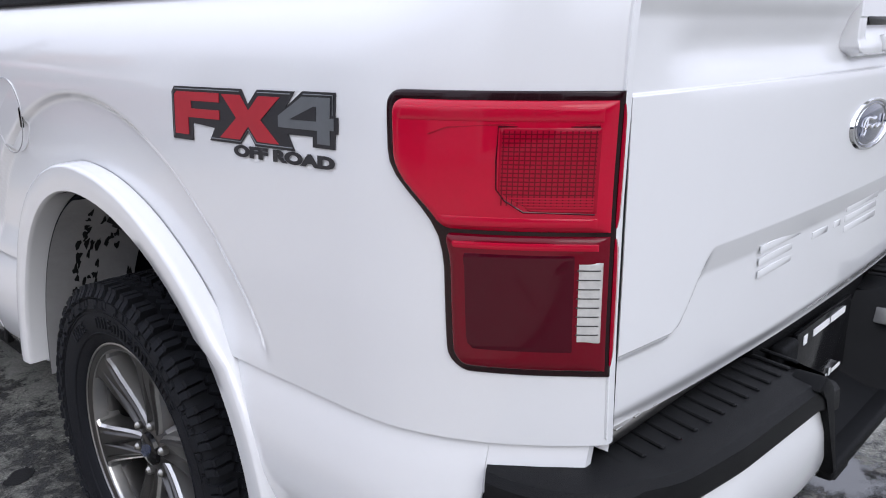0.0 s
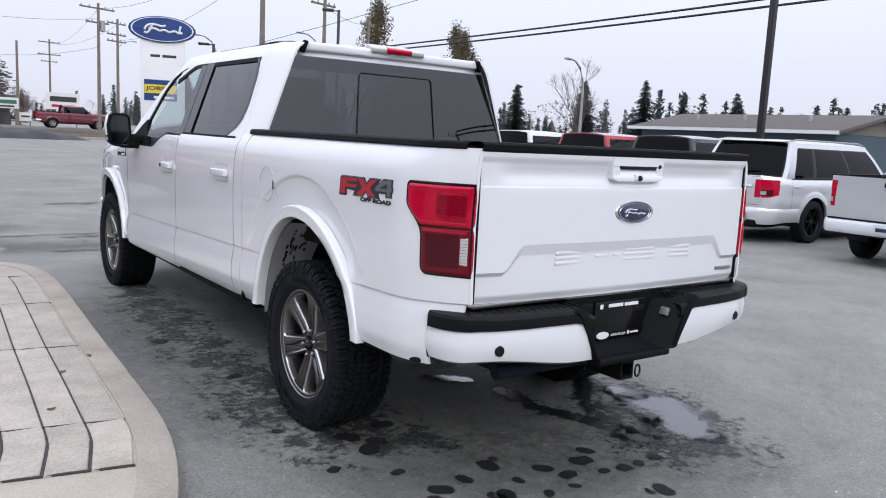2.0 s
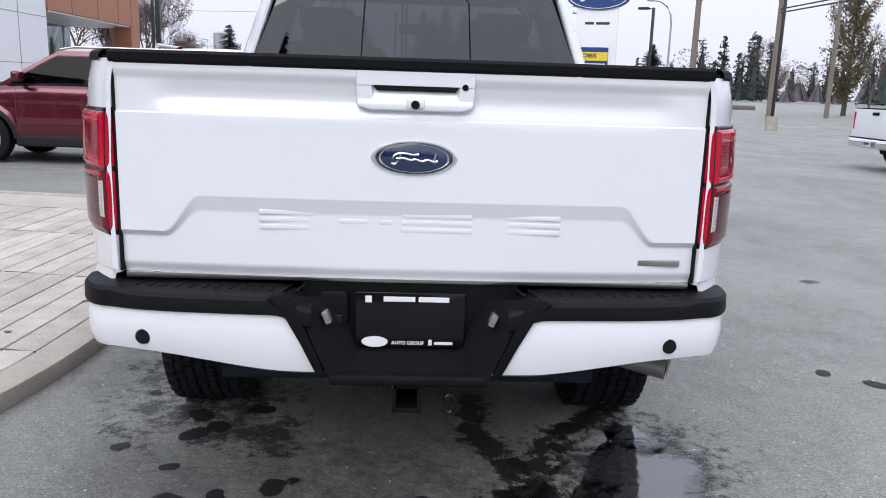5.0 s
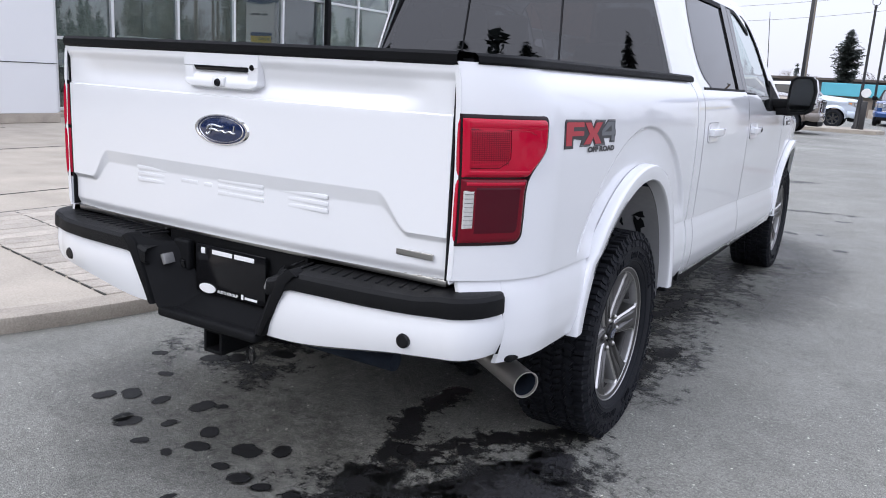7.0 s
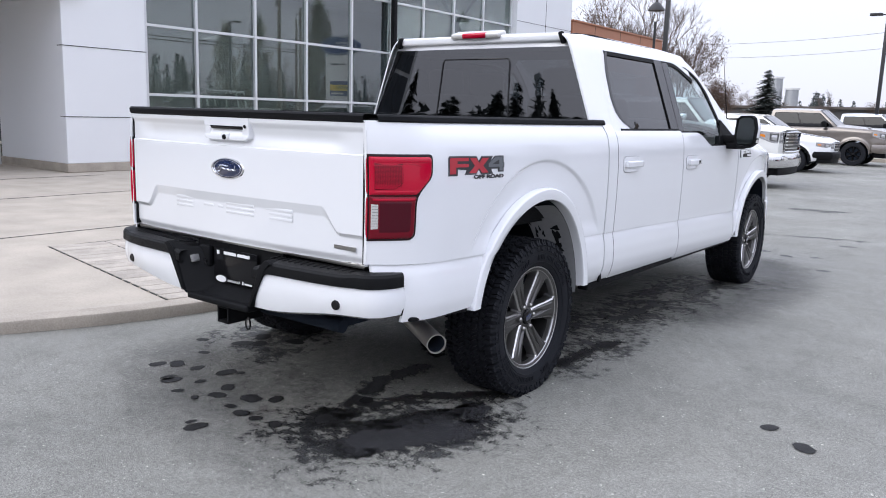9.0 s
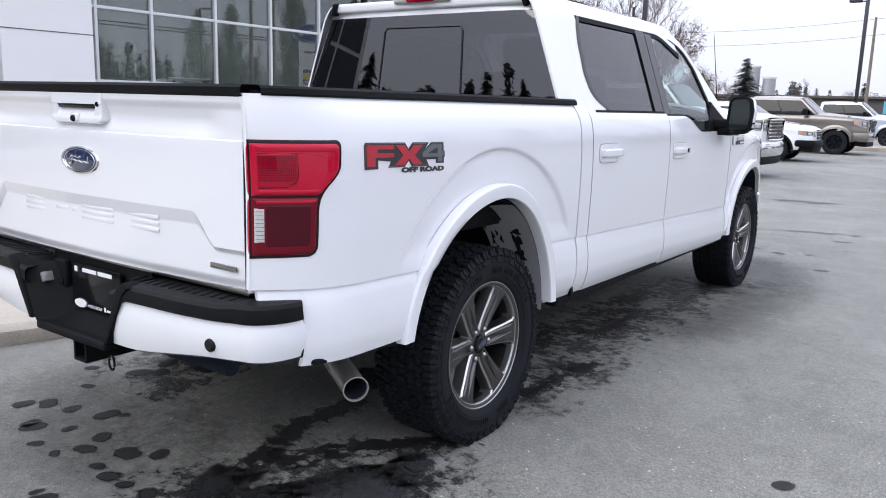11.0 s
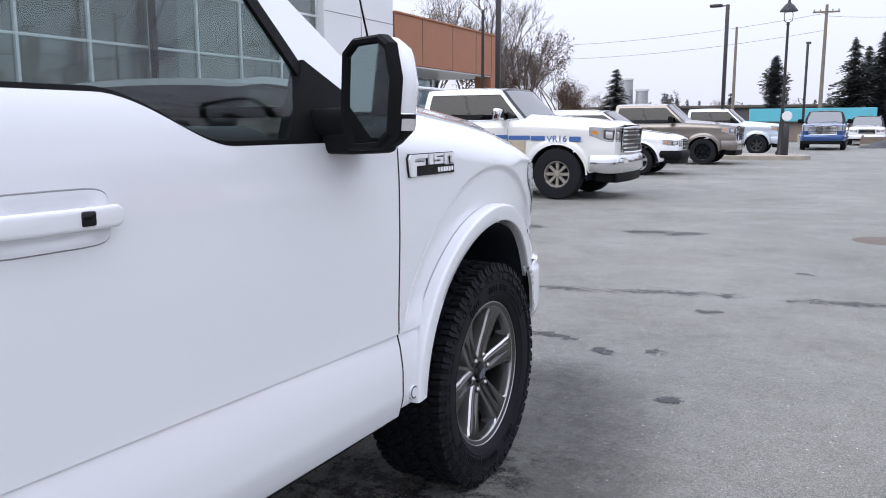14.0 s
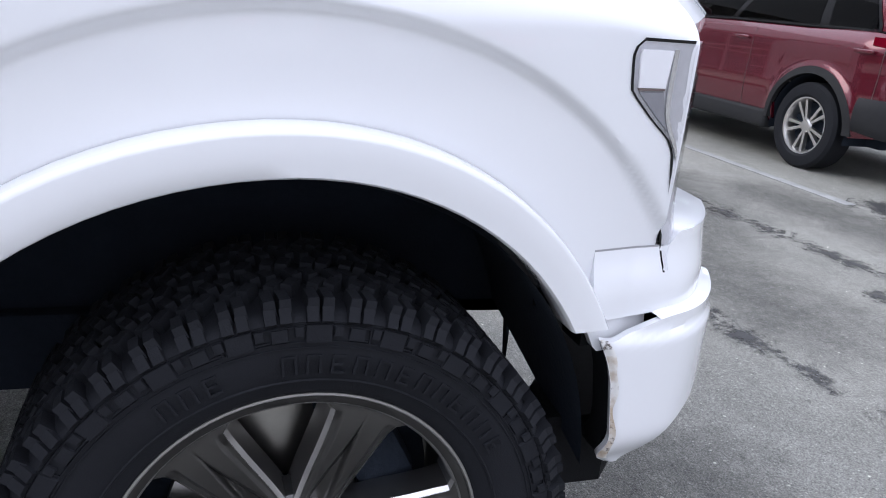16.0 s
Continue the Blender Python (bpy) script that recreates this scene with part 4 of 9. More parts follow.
add_tube(sw, smooth_line([(-0.058, yb, 1.118), (-0.050, yb, 1.130), (-0.030, yb, 1.134), (0.0, yb, 1.128), (0.012, yb, 1.131)]), 0.0032, 6)
add_tube(sw, smooth_line([(-0.036, yb, 1.132), (-0.042, yb, 1.114), (-0.050, yb, 1.103), (-0.060, yb, 1.106)]), 0.0032, 6)
add_tube(sw, smooth_line([(-0.046, yb, 1.119), (-0.026, yb, 1.121), (-0.010, yb, 1.114), (0.004, yb, 1.119), (0.020, yb, 1.111), (0.036, yb, 1.118), (0.050, yb, 1.112), (0.062, yb, 1.114)]), 0.0030, 6)
add_tube(sw, smooth_line([(0.056, yb, 1.134), (0.053, yb, 1.120), (0.054, yb, 1.109)]), 0.0030, 6)
part("emblem_swirl", sw, CHROME, oval)
# raised pressing: plain bars
for x0, w in ((-0.41, 0.19), (-0.195, 0.075), (-0.09, 0.035), (-0.03, 0.19), (0.19, 0.21)):
    for z in (0.925, 0.945, 0.965) if w > 0.1 else (0.945,):
        yy = gate_y(x0 + w / 2, z)
        part("pressed_bar", box(x0 + w / 2, yy + 0.0002, z, w, 0.0026, 0.0125, 0.0012, 2), WHITE, tailgate)
part("trim_badge", box(0.685, gate_y(0.685, 0.845) - 0.003, 0.846, 0.118, 0.006, 0.017, 0.002), STEEL, tailgate, "small steel engine badge")
for s in (1, -1):
    part("gate_gap", box(s * 0.7848, -1.0945, 1.066, 0.0062, 0.038, 0.550), DARK_GAP, truck)
part("gate_sill", box(0, -1.075, 0.778, 1.56, 0.05, 0.02, 0.005), STEEL, truck)

# ---- rear bumper ----
bump_y = curve_of([(0.0, -1.220), (0.35, -1.216), (0.60, -1.202), (0.72, -1.185), (0.80, -1.160), (0.86, -1.12), (0.90, -1.06)], 0.015)


def bumper_point(w):
    """Round the bumper by arc fraction: -1 at the left end, 1 at the right end; x and y."""
    k, sg = abs(w), (1 if w > 0 else -1)
    if k < 0.80:
        x = 0.80 * k / 0.80
        return sg * x, bump_y(x)
    a = (k - 0.80) / 0.20 * math.pi / 2
    return sg * (0.80 + 0.103 * math.sin(a)), bump_y(0.80) + 0.150 * (1 - math.cos(a))


for s in (1, -1):
    prof = [(0.030, 0.713), (0.004, 0.712), (0.0, 0.705), (-0.006, 0.66), (-0.003, 0.62), (0.008, 0.590), (0.033, 0.578)]
    bm = bmesh.new()

    def be_fn(u, v, s=s, prof=prof):
        a, z = prof[int(round(v * (len(prof) - 1)))]
        inner = 0.335 - 0.115 * smooth01(0.75, 0.56, z)
        w0 = inner
        w = w0 + (1 - w0) * u
        x, y = bumper_point(s * w)
        z = z - 0.045 * smooth01(0.70, 0.58, z) * smooth01(0.75, 0.30, w) - 0.028 * smooth01(0.72, 0.76, z) * 0
        return (x - s * a * smooth01(0.8, 1.0, w), y + a * (1 - 0.6 * smooth01(0.85, 1.0, w)), z)

    add_grid(bm, be_fn, 36, len(prof) - 1)
    rimmed(bm, (0, 0.03, 0))
    bumper_end = part("bumper_end", bm, WHITE, truck, "white painted bumper end")
    part("parking_sensor", rev([(0, -0.005), (0.017, -0.005), (0.019, -0.002), (0.0205, -0.002), (0.0215, 0.006)], 20, "Y", m=Matrix.Translation((s * 0.71, bump_y(0.71) - 0.004, 0.630))), BLACK_GLOSS, bumper_end)
    part("panel_gap", skin(s, -1.0065, -1.0015, 0.585, 0.722, 0.001, nu=2, nv=12, rim=0.004), DARK_GAP, truck)
    # black step pad with ribs
    pad = bmesh.new()
    pp = [(0.010, 0.704), (-0.010, 0.706), (-0.013, 0.712), (-0.011, 0.744), (-0.002, 0.754), (0.03, 0.7575), (0.12, 0.760), (0.14, 0.745)]

    def pad_fn(u, v, s=s, pp=pp):
        a, z = pp[int(round(v * (len(pp) - 1)))]
        w = 0.26 + 0.74 * u
        x, y = bumper_point(s * w)
        drop = 0.030 * smooth01(0.36, 0.26, w) - 0.006 * smooth01(0.74, 0.80, w) * smooth01(0.71, 0.75, z)
        return (x - s * a * 0.9 * smooth01(0.8, 1.0, w), y + a * (1 - 0.45 * smooth01(0.82, 1.0, w)), z - drop)

    add_grid(pad, pad_fn, 40, len(pp) - 1)
    step = part("step_pad", pad, PAD_PLASTIC, truck, "black ribbed plastic bumper step")
    for k in range(16):
        x = 0.30 + 0.036 * k
        part("step_rib", box(s * x, bump_y(x) + 0.078, 0.7592, 0.009, 0.070, 0.006, 0.002, 1, pose(0, 0, 0, 0, 0, s * 12)), PAD_PLASTIC, step)
for s in (1, -1):
    for k in range(9):
        part("sill_clip", box(s * (0.36 + 0.048 * k), -1.098, 0.7875, 0.016, 0.006, 0.003, 0.001, 1), STEEL, truck)
# black centre: frame of the recess, plate, lamps
ce = bmesh.new()
cpoly = [(-0.335, 0.764), (-0.300, 0.735), (-0.225, 0.555), (-0.205, 0.530), (0.205, 0.530), (0.225, 0.555), (0.300, 0.735), (0.335, 0.764)]
for (a, b), (c, d) in zip(cpoly, cpoly[1:]):
    k = 0.80
    q = [(a, -1.222, b), (c, -1.222, d), (c * k, -1.165, 0.64 + (d - 0.64) * 0.82), (a * k, -1.165, 0.64 + (b - 0.64) * 0.82)]
    ce.faces.new([ce.verts.new(p) for p in q])
    q2 = [(a * k, -1.165, 0.64 + (b - 0.64) * 0.82), (c * k, -1.165, 0.64 + (d - 0.64) * 0.82), (c * 0.66, -1.105, 0.655 + (d - 0.64) * 0.66), (a * 0.66, -1.105, 0.655 + (b - 0.64) * 0.66)]
    ce.faces.new([ce.verts.new(p) for p in q2])
bmesh.ops.remove_doubles(ce, verts=ce.verts, dist=0.0005)
centre = part("bumper_centre", ce, BLACK_PLASTIC, truck, "black plastic number plate recess")
part("recess_back", box(0, -1.085, 0.665, 0.60, 0.02, 0.25, 0.004), BLACK_PLASTIC, centre)
part("lower_lip", box(0, -1.195, 0.527, 0.43, 0.06, 0.03, 0.010, 3), BLACK_PLASTIC, centre)
for s in (1, -1):
    sid = bmesh.new()
    add_prism(sid, [(0.225, 0.548), (0.305, 0.738), (0.345, 0.766), (0.38, 0.75), (0.335, 0.728), (0.248, 0.545)], lambda a, b: (s * a, -1.232, b), lambda a, b: (s * a, -1.18, b))
    bmesh.ops.bevel(sid, geom=list(sid.edges), offset=0.006, segments=2, affect="EDGES", profile=0.5)
    part("recess_edge", sid, BLACK_PLASTIC, centre)
plate = part("number_plate", box(0, -1.112, 0.668, 0.305, 0.012, 0.158, 0.004), BLACK_GLOSS, truck, "black dealer plate with white print")
for x0, w, z, h in ((-0.125, 0.018, 0.727, 0.024), (-0.075, 0.088, 0.728, 0.018), (0.022, 0.085, 0.728, 0.018), (0.052, 0.01, 0.604, 0.020), (0.068, 0.052, 0.602, 0.010)):
    part("printed_bar", box(x0 + w / 2, -1.1195, z, w, 0.002, h * 0.8, 0.0006, 1), PRINT_WHITE, plate)
pw = bmesh.new()
add_letters(pw, "AUTO GROUP", 0.0105, lambda a, b: (-0.052 + a, -1.1205, 0.597 + b), 0.092, bold=0.03)
part("plate_lettering", pw, PRINT_WHITE, plate)
part("printed_oval", rev([(0, -0.003), (0.036, -0.003), (0.037, 0.0)], 24, "Y", m=Matrix.Translation((-0.098, -1.118, 0.604)) @ Matrix.Diagonal((1, 1, 0.42, 1))), PRINT_WHITE, plate)
part("trailer_socket", box(-0.21, -1.115, 0.70, 0.075, 0.03, 0.10, 0.010, 3), BLACK_PLASTIC, centre)
part("socket_cap", box(-0.21, -1.130, 0.672, 0.05, 0.016, 0.03, 0.006, 2), BLACK_GLOSS, centre)
for s in (1, -1):
    part("plate_lamp", box(s * 0.225, -1.168, 0.690, 0.018, 0.040, 0.036, 0.004, 2, pose(0, 0, 0, 0, s * 22, 0)), PLATE_LENS, centre)
# hitch, hook, exhaust
hit = bmesh.new()
for dx, dz, sx, sz in ((0, 0.034, 0.08, 0.012), (0, -0.034, 0.08, 0.012), (0.034, 0, 0.012, 0.08), (-0.034, 0, 0.012, 0.08)):
    add_box(hit, -0.005 + dx, -1.085, 0.462 + dz, sx * 0.92, 0.20, sz, 0.002, 1)
hitch = part("hitch_receiver", hit, BLACK_PLASTIC, truck, "black square tow hitch tube")
part("hitch_beam", tube([(-0.55, -0.98, 0.47), (0.55, -0.98, 0.47)], 0.03, 12), LINER, truck)
hk = bmesh.new()
add_tube(hk, [(0.115 + 0.016 * math.cos(a), -1.14, 0.432 + 0.026 * math.sin(a)) for a in [k * math.pi / 8 for k in range(17)]], 0.0045, 6)
part("chain_hook", hk, BLACK_GLOSS, hitch)
ex = bmesh.new()
dirv = Vector((0.84, -0.50, -0.09)).normalized()
tip = Vector((0.872, -0.735, 0.402))
q = dirv.to_track_quat("Z", "Y").to_matrix().to_4x4()
add_rev(ex, [(0.042, -0.45), (0.042, -0.01), (0.0445, 0.0), (0.0405, 0.0), (0.0395, -0.008)], 36, "Z", m=Matrix.Translation(tip) @ q)
pipe = part("exhaust_pipe", ex, EXHAUST, truck, "polished steel exhaust tip")
part("pipe_bore", rev([(0.0394, -0.008), (0.038, -0.20), (0.0, -0.20)], 28, "Z", m=Matrix.Translation(tip) @ q), LINER, pipe)

# ---- bed tub, cab back, roof, hood, nose, underbody ----
tub = bmesh.new()
add_box(tub, 0, -0.19, 0.86, 1.60, 1.80, 0.03)
add_box(tub, 0, 0.665, 1.10, 1.68, 0.03, 0.5)
for s in (1, -1):
    add_box(tub, s * 0.80, -0.19, 1.11, 0.03, 1.80, 0.5)
part("bed_liner", tub, BLACK_PLASTIC, truck)
rear_y = lambda z: 0.700 + 0.10 * max(0, z - 1.36) + 0.25 * max(0, z - 1.78) ** 1.5


def back_fn(u, v):
    z = 0.6 + (1.862 - 0.6) * v
    h = (green(max(z, 1.33)) - 0.055) if z > 1.3 else 0.83
    x = -h + 2 * h * u
    return (x, rear_y(z) + 0.03 * (abs(x) / h) ** 6, z)


cb = bmesh.new()
add_grid(cb, back_fn, 30, 50)
for f in list(cb.faces):
    c = f.calc_center_median()
    if 1.385 < c.z < 1.765 and abs(c.x) < 0.765 - 0.33 * (c.z - 1.38):
        cb.faces.remove(f)
part("cab_back", cb, WHITE, truck)


def rw_fn(u, v, off=0.004, zt=1.785):
    z = 1.30 + (zt - 1.30) * v
    h = 0.80 - 0.345 * (z - 1.36)
    x = -h + 2 * h * u
    return (x, rear_y(z) - off + 0.012 * (abs(x) / h) ** 4, z)


rw = bmesh.new()
add_grid(rw, rw_fn, 24, 16)
rwin = part("rear_window", rw, TINTED, truck, "privacy-tinted rear window with sliding pane")
sl = bmesh.new()
slider = [(-0.27, 1.35), (-0.25, 1.70), (-0.235, 1.722), (0.235, 1.722), (0.25, 1.70), (0.27, 1.35)]
add_tube(sl, [(a, rear_y(b) - 0.006, b) for a, b in slider], 0.0045, 6)
part("slider_seal", sl, BLACK_GLOSS, rwin)
roof_c = curve_of([(0.70, 1.850), (0.78, 1.872), (1.0, 1.902), (1.5, 1.925), (1.9, 1.915), (2.2, 1.880), (2.32, 1.855)], 0.04)


def roof_fn(u, v):
    y = 0.735 + (2.30 - 0.735) * v
    k = -1 + 2 * u
    h = 0.655 - 0.03 * smooth01(1.1, 0.735, y)
    zc = roof_c(y)
    edge = 1.862 - 0.035 * smooth01(1.8, 2.5, y) - 0.015 * smooth01(1.1, 0.7, y)
    z = edge + (zc - edge) * (1 - abs(k) ** 2.6)
    return (k * h, y, z)


rf = bmesh.new()
add_grid(rf, roof_fn, 36, 40)
roof = part("roof", rf, WHITE, truck)
part("roof_lip", box(0, 0.738, 1.838, 1.20, 0.03, 0.05, 0.014, 3), WHITE, roof)
bl = part("third_brake_lamp", box(0, 0.745, 1.868, 0.36, 0.09, 0.034, 0.012, 3, pose(0, 0, 0, 18, 0, 0)), CLEAR_LENS, roof, "clear and red high brake lamp")
part("red_centre", box(0, 0.712, 1.862, 0.17, 0.05, 0.030, 0.010, 3, pose(0, 0, 0, 18, 0, 0)), RED_BRIGHT, bl)
for s in (1, -1):
    part("roof_ditch_trim", tube([(s * 0.612, 0.735, 1.846), (s * 0.640, 0.80, 1.858), (s * 0.648, 1.0, 1.866), (s * 0.648, 2.2, 1.840)], 0.005, 6), BLACK_PLASTIC, roof)
    part("corner_trim", box(s * 0.60, 0.722, 1.832, 0.022, 0.045, 0.07, 0.008, 2, pose(0, 0, 0, 10, -s * 18, 0)), BLACK_PLASTIC, roof)

# windscreen, dash, seats
ws = bmesh.new()


def ws_fn(u, v):
    k = -1 + 2 * u
    z = 1.29 + (1.86 - 1.29) * v
    h = 0.80 - 0.17 * v
    y = a_front(min(z, 1.88)) + 0.10 * (1 - k * k)
    return (k * h, y, z)


add_grid(ws, ws_fn, 16, 12)
part("windscreen", ws, CLEAR, truck)
part("dashboard", box(0, 2.62, 1.14, 1.50, 0.42, 0.22, 0.08, 4), CABIN, truck)
part("instrument_hood", box(-0.40, 2.48, 1.235, 0.40, 0.16, 0.09, 0.035, 3), CABIN, truck)
part("cab_floor", box(0, 1.75, 0.60, 1.70, 2.1, 0.05), CABIN, truck)
wheel_ring = bmesh.new()
mm = Matrix.Translation((-0.40, 2.25, 1.14)) @ pose(0, 0, 0, 65, 0, 0)
add_tube(wheel_ring, [mm @ Vector((0.185 * math.cos(a), 0.185 * math.sin(a), 0)) for a in [k * math.pi / 14 for k in range(29)]], 0.015, 8)
swh = part("steering_wheel", wheel_ring, CABIN, truck)
part("wheel_boss", box(-0.40, 2.25, 1.14, 0.15, 0.11, 0.05, 0.02, 2, pose(0, 0, 0, 65, 0, 0)), CABIN, swh)
for k in (0.0, math.pi, -1.57):
    part("wheel_spoke", tube([mm @ Vector((0, 0, 0)), mm @ Vector((0.185 * math.cos(k), 0.185 * math.sin(k), 0))], 0.013, 6), CABIN, swh)
for x, y in ((-0.42, 1.75), (0.42, 1.75), (-0.45, 1.30), (0.45, 1.30)):
    seat = part("seat", box(x, y + 0.06, 0.92, 0.50, 0.52, 0.18, 0.06, 3), SEAT, truck)
    part("seat_back", box(x, y - 0.20, 1.24, 0.50, 0.14, 0.56, 0.06, 3, pose(0, 0, 0, 12, 0, 0)), SEAT, seat)
    part("headrest", box(x, y - 0.27, 1.60, 0.27, 0.10, 0.17, 0.045, 4, pose(0, 0, 0, 8, 0, 0)), SEAT, seat)
    part("headrest_post", tube([(x, y - 0.255, 1.46), (x, y - 0.265, 1.56)], 0.012, 6), STEEL, seat)
part("headlining", box(0, 1.5, 1.835, 1.15, 1.35, 0.02), material("grey_headlining", (0.30, 0.29, 0.28), rough=0.9), truck)
part("rear_view_mirror", box(0, 2.36, 1.68, 0.24, 0.04, 0.07, 0.015, 2), CABIN, truck)

nose_y = curve_of([(0.0, 4.555), (0.3, 4.53), (0.5, 4.46), (0.66, 4.36), (0.80, 4.23), (0.88, 4.14)], 0.03)
hood = bmesh.new()


def hood_fn(u, v):
    k = -1 + 2 * u
    y = 3.02 + (4.20 - 3.02) * v
    h = min(0.862, fender_x(min(y, 4.2), fender_top(min(y, 4.2))) + 0.004)
    edge = fender_top(min(y, 4.25)) + 0.004
    crown = 0.085 * (1 - abs(k) ** 2.4) + 0.018 * (smooth01(0.45, 0.62, abs(k)) - smooth01(0.80, 0.97, abs(k)))
    crown *= 1 - 0.55 * smooth01(3.9, 4.20, y)
    x = k * h
    y1 = min(y, 4.20) + (nose_y(abs(x)) - 4.21) * smooth01(3.2, 4.20, y)
    return (x, y1, edge + crown - 0.045 * smooth01(4.10, 4.20, y) ** 2)


add_grid(hood, hood_fn, 44, 40)
rimmed(hood, (0, 0, -0.02))
part("hood", hood, WHITE, truck, sharp=28)
part("cowl", box(0, 3.04, 1.29, 1.62, 0.16, 0.03, 0.01), BLACK_PLASTIC, truck)
part("aerial", tube([(0.79, 3.18, 1.32), (0.785, 3.14, 1.50), (0.77, 3.03, 1.86)], [0.006, 0.003, 0.0018], 6), BLACK_PLASTIC, truck)
part("aerial_base", rev([(0.0, 0.05), (0.008, 0.045), (0.013, 0.02), (0.022, 0.0)], 14, "Z", m=Matrix.Translation((0.79, 3.18, 1.295))), BLACK_PLASTIC, truck)

for s in (1, -1):
    # headlamp: recessed housing under a clear wrap-round cover, its lower end running out in a narrow point
    back = curve_of([(0.77, 4.214), (0.80, 4.206), (0.905, 4.192), (0.955, 4.182), (0.975, 4.168), (1.00, 4.133), (1.038, 4.089), (1.085, 4.083), (1.10, 4.089), (1.106, 4.101)], 0.003)

    def corner_x(y, z):
        d = max(0.0, y - 4.16)
        return side_x(min(y, 4.16), 0.76) - 0.05 * d - 1.2 * d * d - 7.2 * d ** 3 + 0.016 * smooth01(0.82, 0.74, z) - 0.02 * smooth01(0.822, 0.848, z) ** 2

    def hl_x(y, z):
        high = side_x(min(y, 4.19), 1.0) - (0.0 if y < 4.19 else 1.25 * (y - 4.19))
        k = smooth01(0.88, 0.80, z)
        return high * (1 - k) + corner_x(y, z) * k

    front = lambda z: back(z) + 0.008 + (4.283 - back(z) - 0.008) * smooth01(0.785, 0.90, z)
    hl = part("headlamp_housing", skin(s, lambda z: back(z) + 0.003, front, 0.775, 1.103, 0.0008, nu=16, nv=26, rim=0.02, surf=hl_x), REFLECTOR_GREY, truck, "bright reflector headlamp under a clear cover")
    part("side_reflector", skin(s, lambda z: back(z) + 0.011, lambda z: 4.146 + 0.1 * (z - 1.042), 1.043, 1.092, 0.0045, nu=6, nv=6, rim=0.006, surf=hl_x), REFLECTOR_WHITE, hl, "bright upper reflector")
    part("reflector_edge", skin(s, lambda z: back(z) + 0.011, 4.146, 1.0395, 1.0425, 0.0045, nu=4, nv=1, rim=0.006, surf=hl_x), LAMP_AMBER_EDGE, hl)
    part("lower_reflector", skin(s, lambda z: back(z) + 0.012, lambda z: 4.148 + 0.3 * (1.03 - z), 0.985, 1.038, 0.003, nu=5, nv=10, rim=0.004, surf=hl_x), REFLECTOR_DIM, hl)
    part("headlamp_trim", skin(s, lambda z: back(z) - 0.0004, lambda z: back(z) + 0.0035, 0.772, 1.106, 0.0015, nu=2, nv=30, rim=0.006, surf=hl_x), BLACK_GLOSS, hl)
    part("headlamp_trim", column_skin(s, 4.100, 4.215, 1.1025, 1.1065, 0.0015, nu=14, nv=1, rim=0.006, surf=hl_x), BLACK_GLOSS, hl)
    part("light_guide", skin(s, lambda z: 4.152 + 0.3 * (1.04 - z) * smooth01(1.04, 0.96, z) + 0.02 * smooth01(1.0, 0.9, z), lambda z: 4.160 + 0.3 * (1.04 - z) * smooth01(1.04, 0.96, z) + 0.02 * smooth01(1.0, 0.9, z), 0.90, 1.094, 0.0042, nu=2, nv=14, rim=0.006, surf=hl_x), CHROME, hl)
    for k in range(9):
        z = 0.925 + 0.019 * k
        part("lamp_fin", skin(s, 4.212, 4.252, z, z + 0.011, 0.003 + 0.0015 * (k % 2), nu=4, nv=1, rim=0.010, surf=hl_x), CHROME if k % 2 else REFLECTOR_WHITE, hl)
    part("headlamp_cover", skin(s, lambda z: back(z) + 0.004, front, 0.777, 1.101, 0.0065, nu=12, nv=18, rim=0.005, surf=hl_x), LAMP_GLASS, hl)
    cap = bmesh.new()
    add_grid(cap, lambda u, v, s=s: (s * (fender_x(4.199, 1.102 + 0.061 * v) - 0.002 - 0.13 * u), 4.199 + 0.085 * u - 0.03 * (1 - u) * u, 1.102 + 0.061 * v - 0.012 * u * v), 6, 8)
    part("fender_nose", cap, WHITE, truck)
    # body-colour corner below the lamp, dark gap, bumper end with a chipped rear edge
    cz = lambda y: 0.811 + 0.019 * smooth01(4.222, 4.245, y)
    part("nose_corner", column_skin(s, 4.085, 4.41, lambda y: 0.709 + 0.006 * smooth01(4.14, 4.25, y), cz, 0.0015, nu=40, nv=14, rim=0.02, surf=corner_x), WHITE, truck)
    shelf = bmesh.new()

    def shelf_fn(u, v, s=s, cz=cz, corner_x=corner_x):
        y = 4.222 + 0.188 * u
        return (s * (corner_x(y, cz(y)) + 0.001 - 0.12 * v), y - 0.02 * v, cz(y) - 0.0005 + 0.010 * math.sin(1.57 * v))

    add_grid(shelf, shelf_fn, 14, 6)
    part("nose_shelf", shelf, WHITE, truck)
    part("panel_gap", column_skin(s, 4.085, 4.212, lambda y: 0.8105, lambda y: 0.8135, 0.0016, nu=8, nv=1, rim=0, surf=corner_x), SEAM, truck)
    part("bumper_shadow_gap", column_skin(s, 4.09, 4.42, 0.66, 0.73, -0.022, nu=20, nv=2, rim=0.06, surf=corner_x), BLACK_PLASTIC, truck)
    fb_back = curve_of([(0.455, 4.170), (0.462, 4.150), (0.478, 4.142), (0.515, 4.147), (0.615, 4.132), (0.65, 4.120), (0.678, 4.105), (0.686, 4.102), (0.73, 4.112)], 0.005)

    def fb_point(y, z, s=s):
        d = max(0.0, y - 4.11)
        x = 0.906 - 6.5 * d ** 3 - 0.030 * smooth01(0.54, 0.455, z) ** 2 - 0.010 * smooth01(0.672, 0.692, z) ** 2
        return (s * (x - 0.006 * (1 - smooth01(0.0, 0.016, y - fb_back(z))) ** 2), y, z)

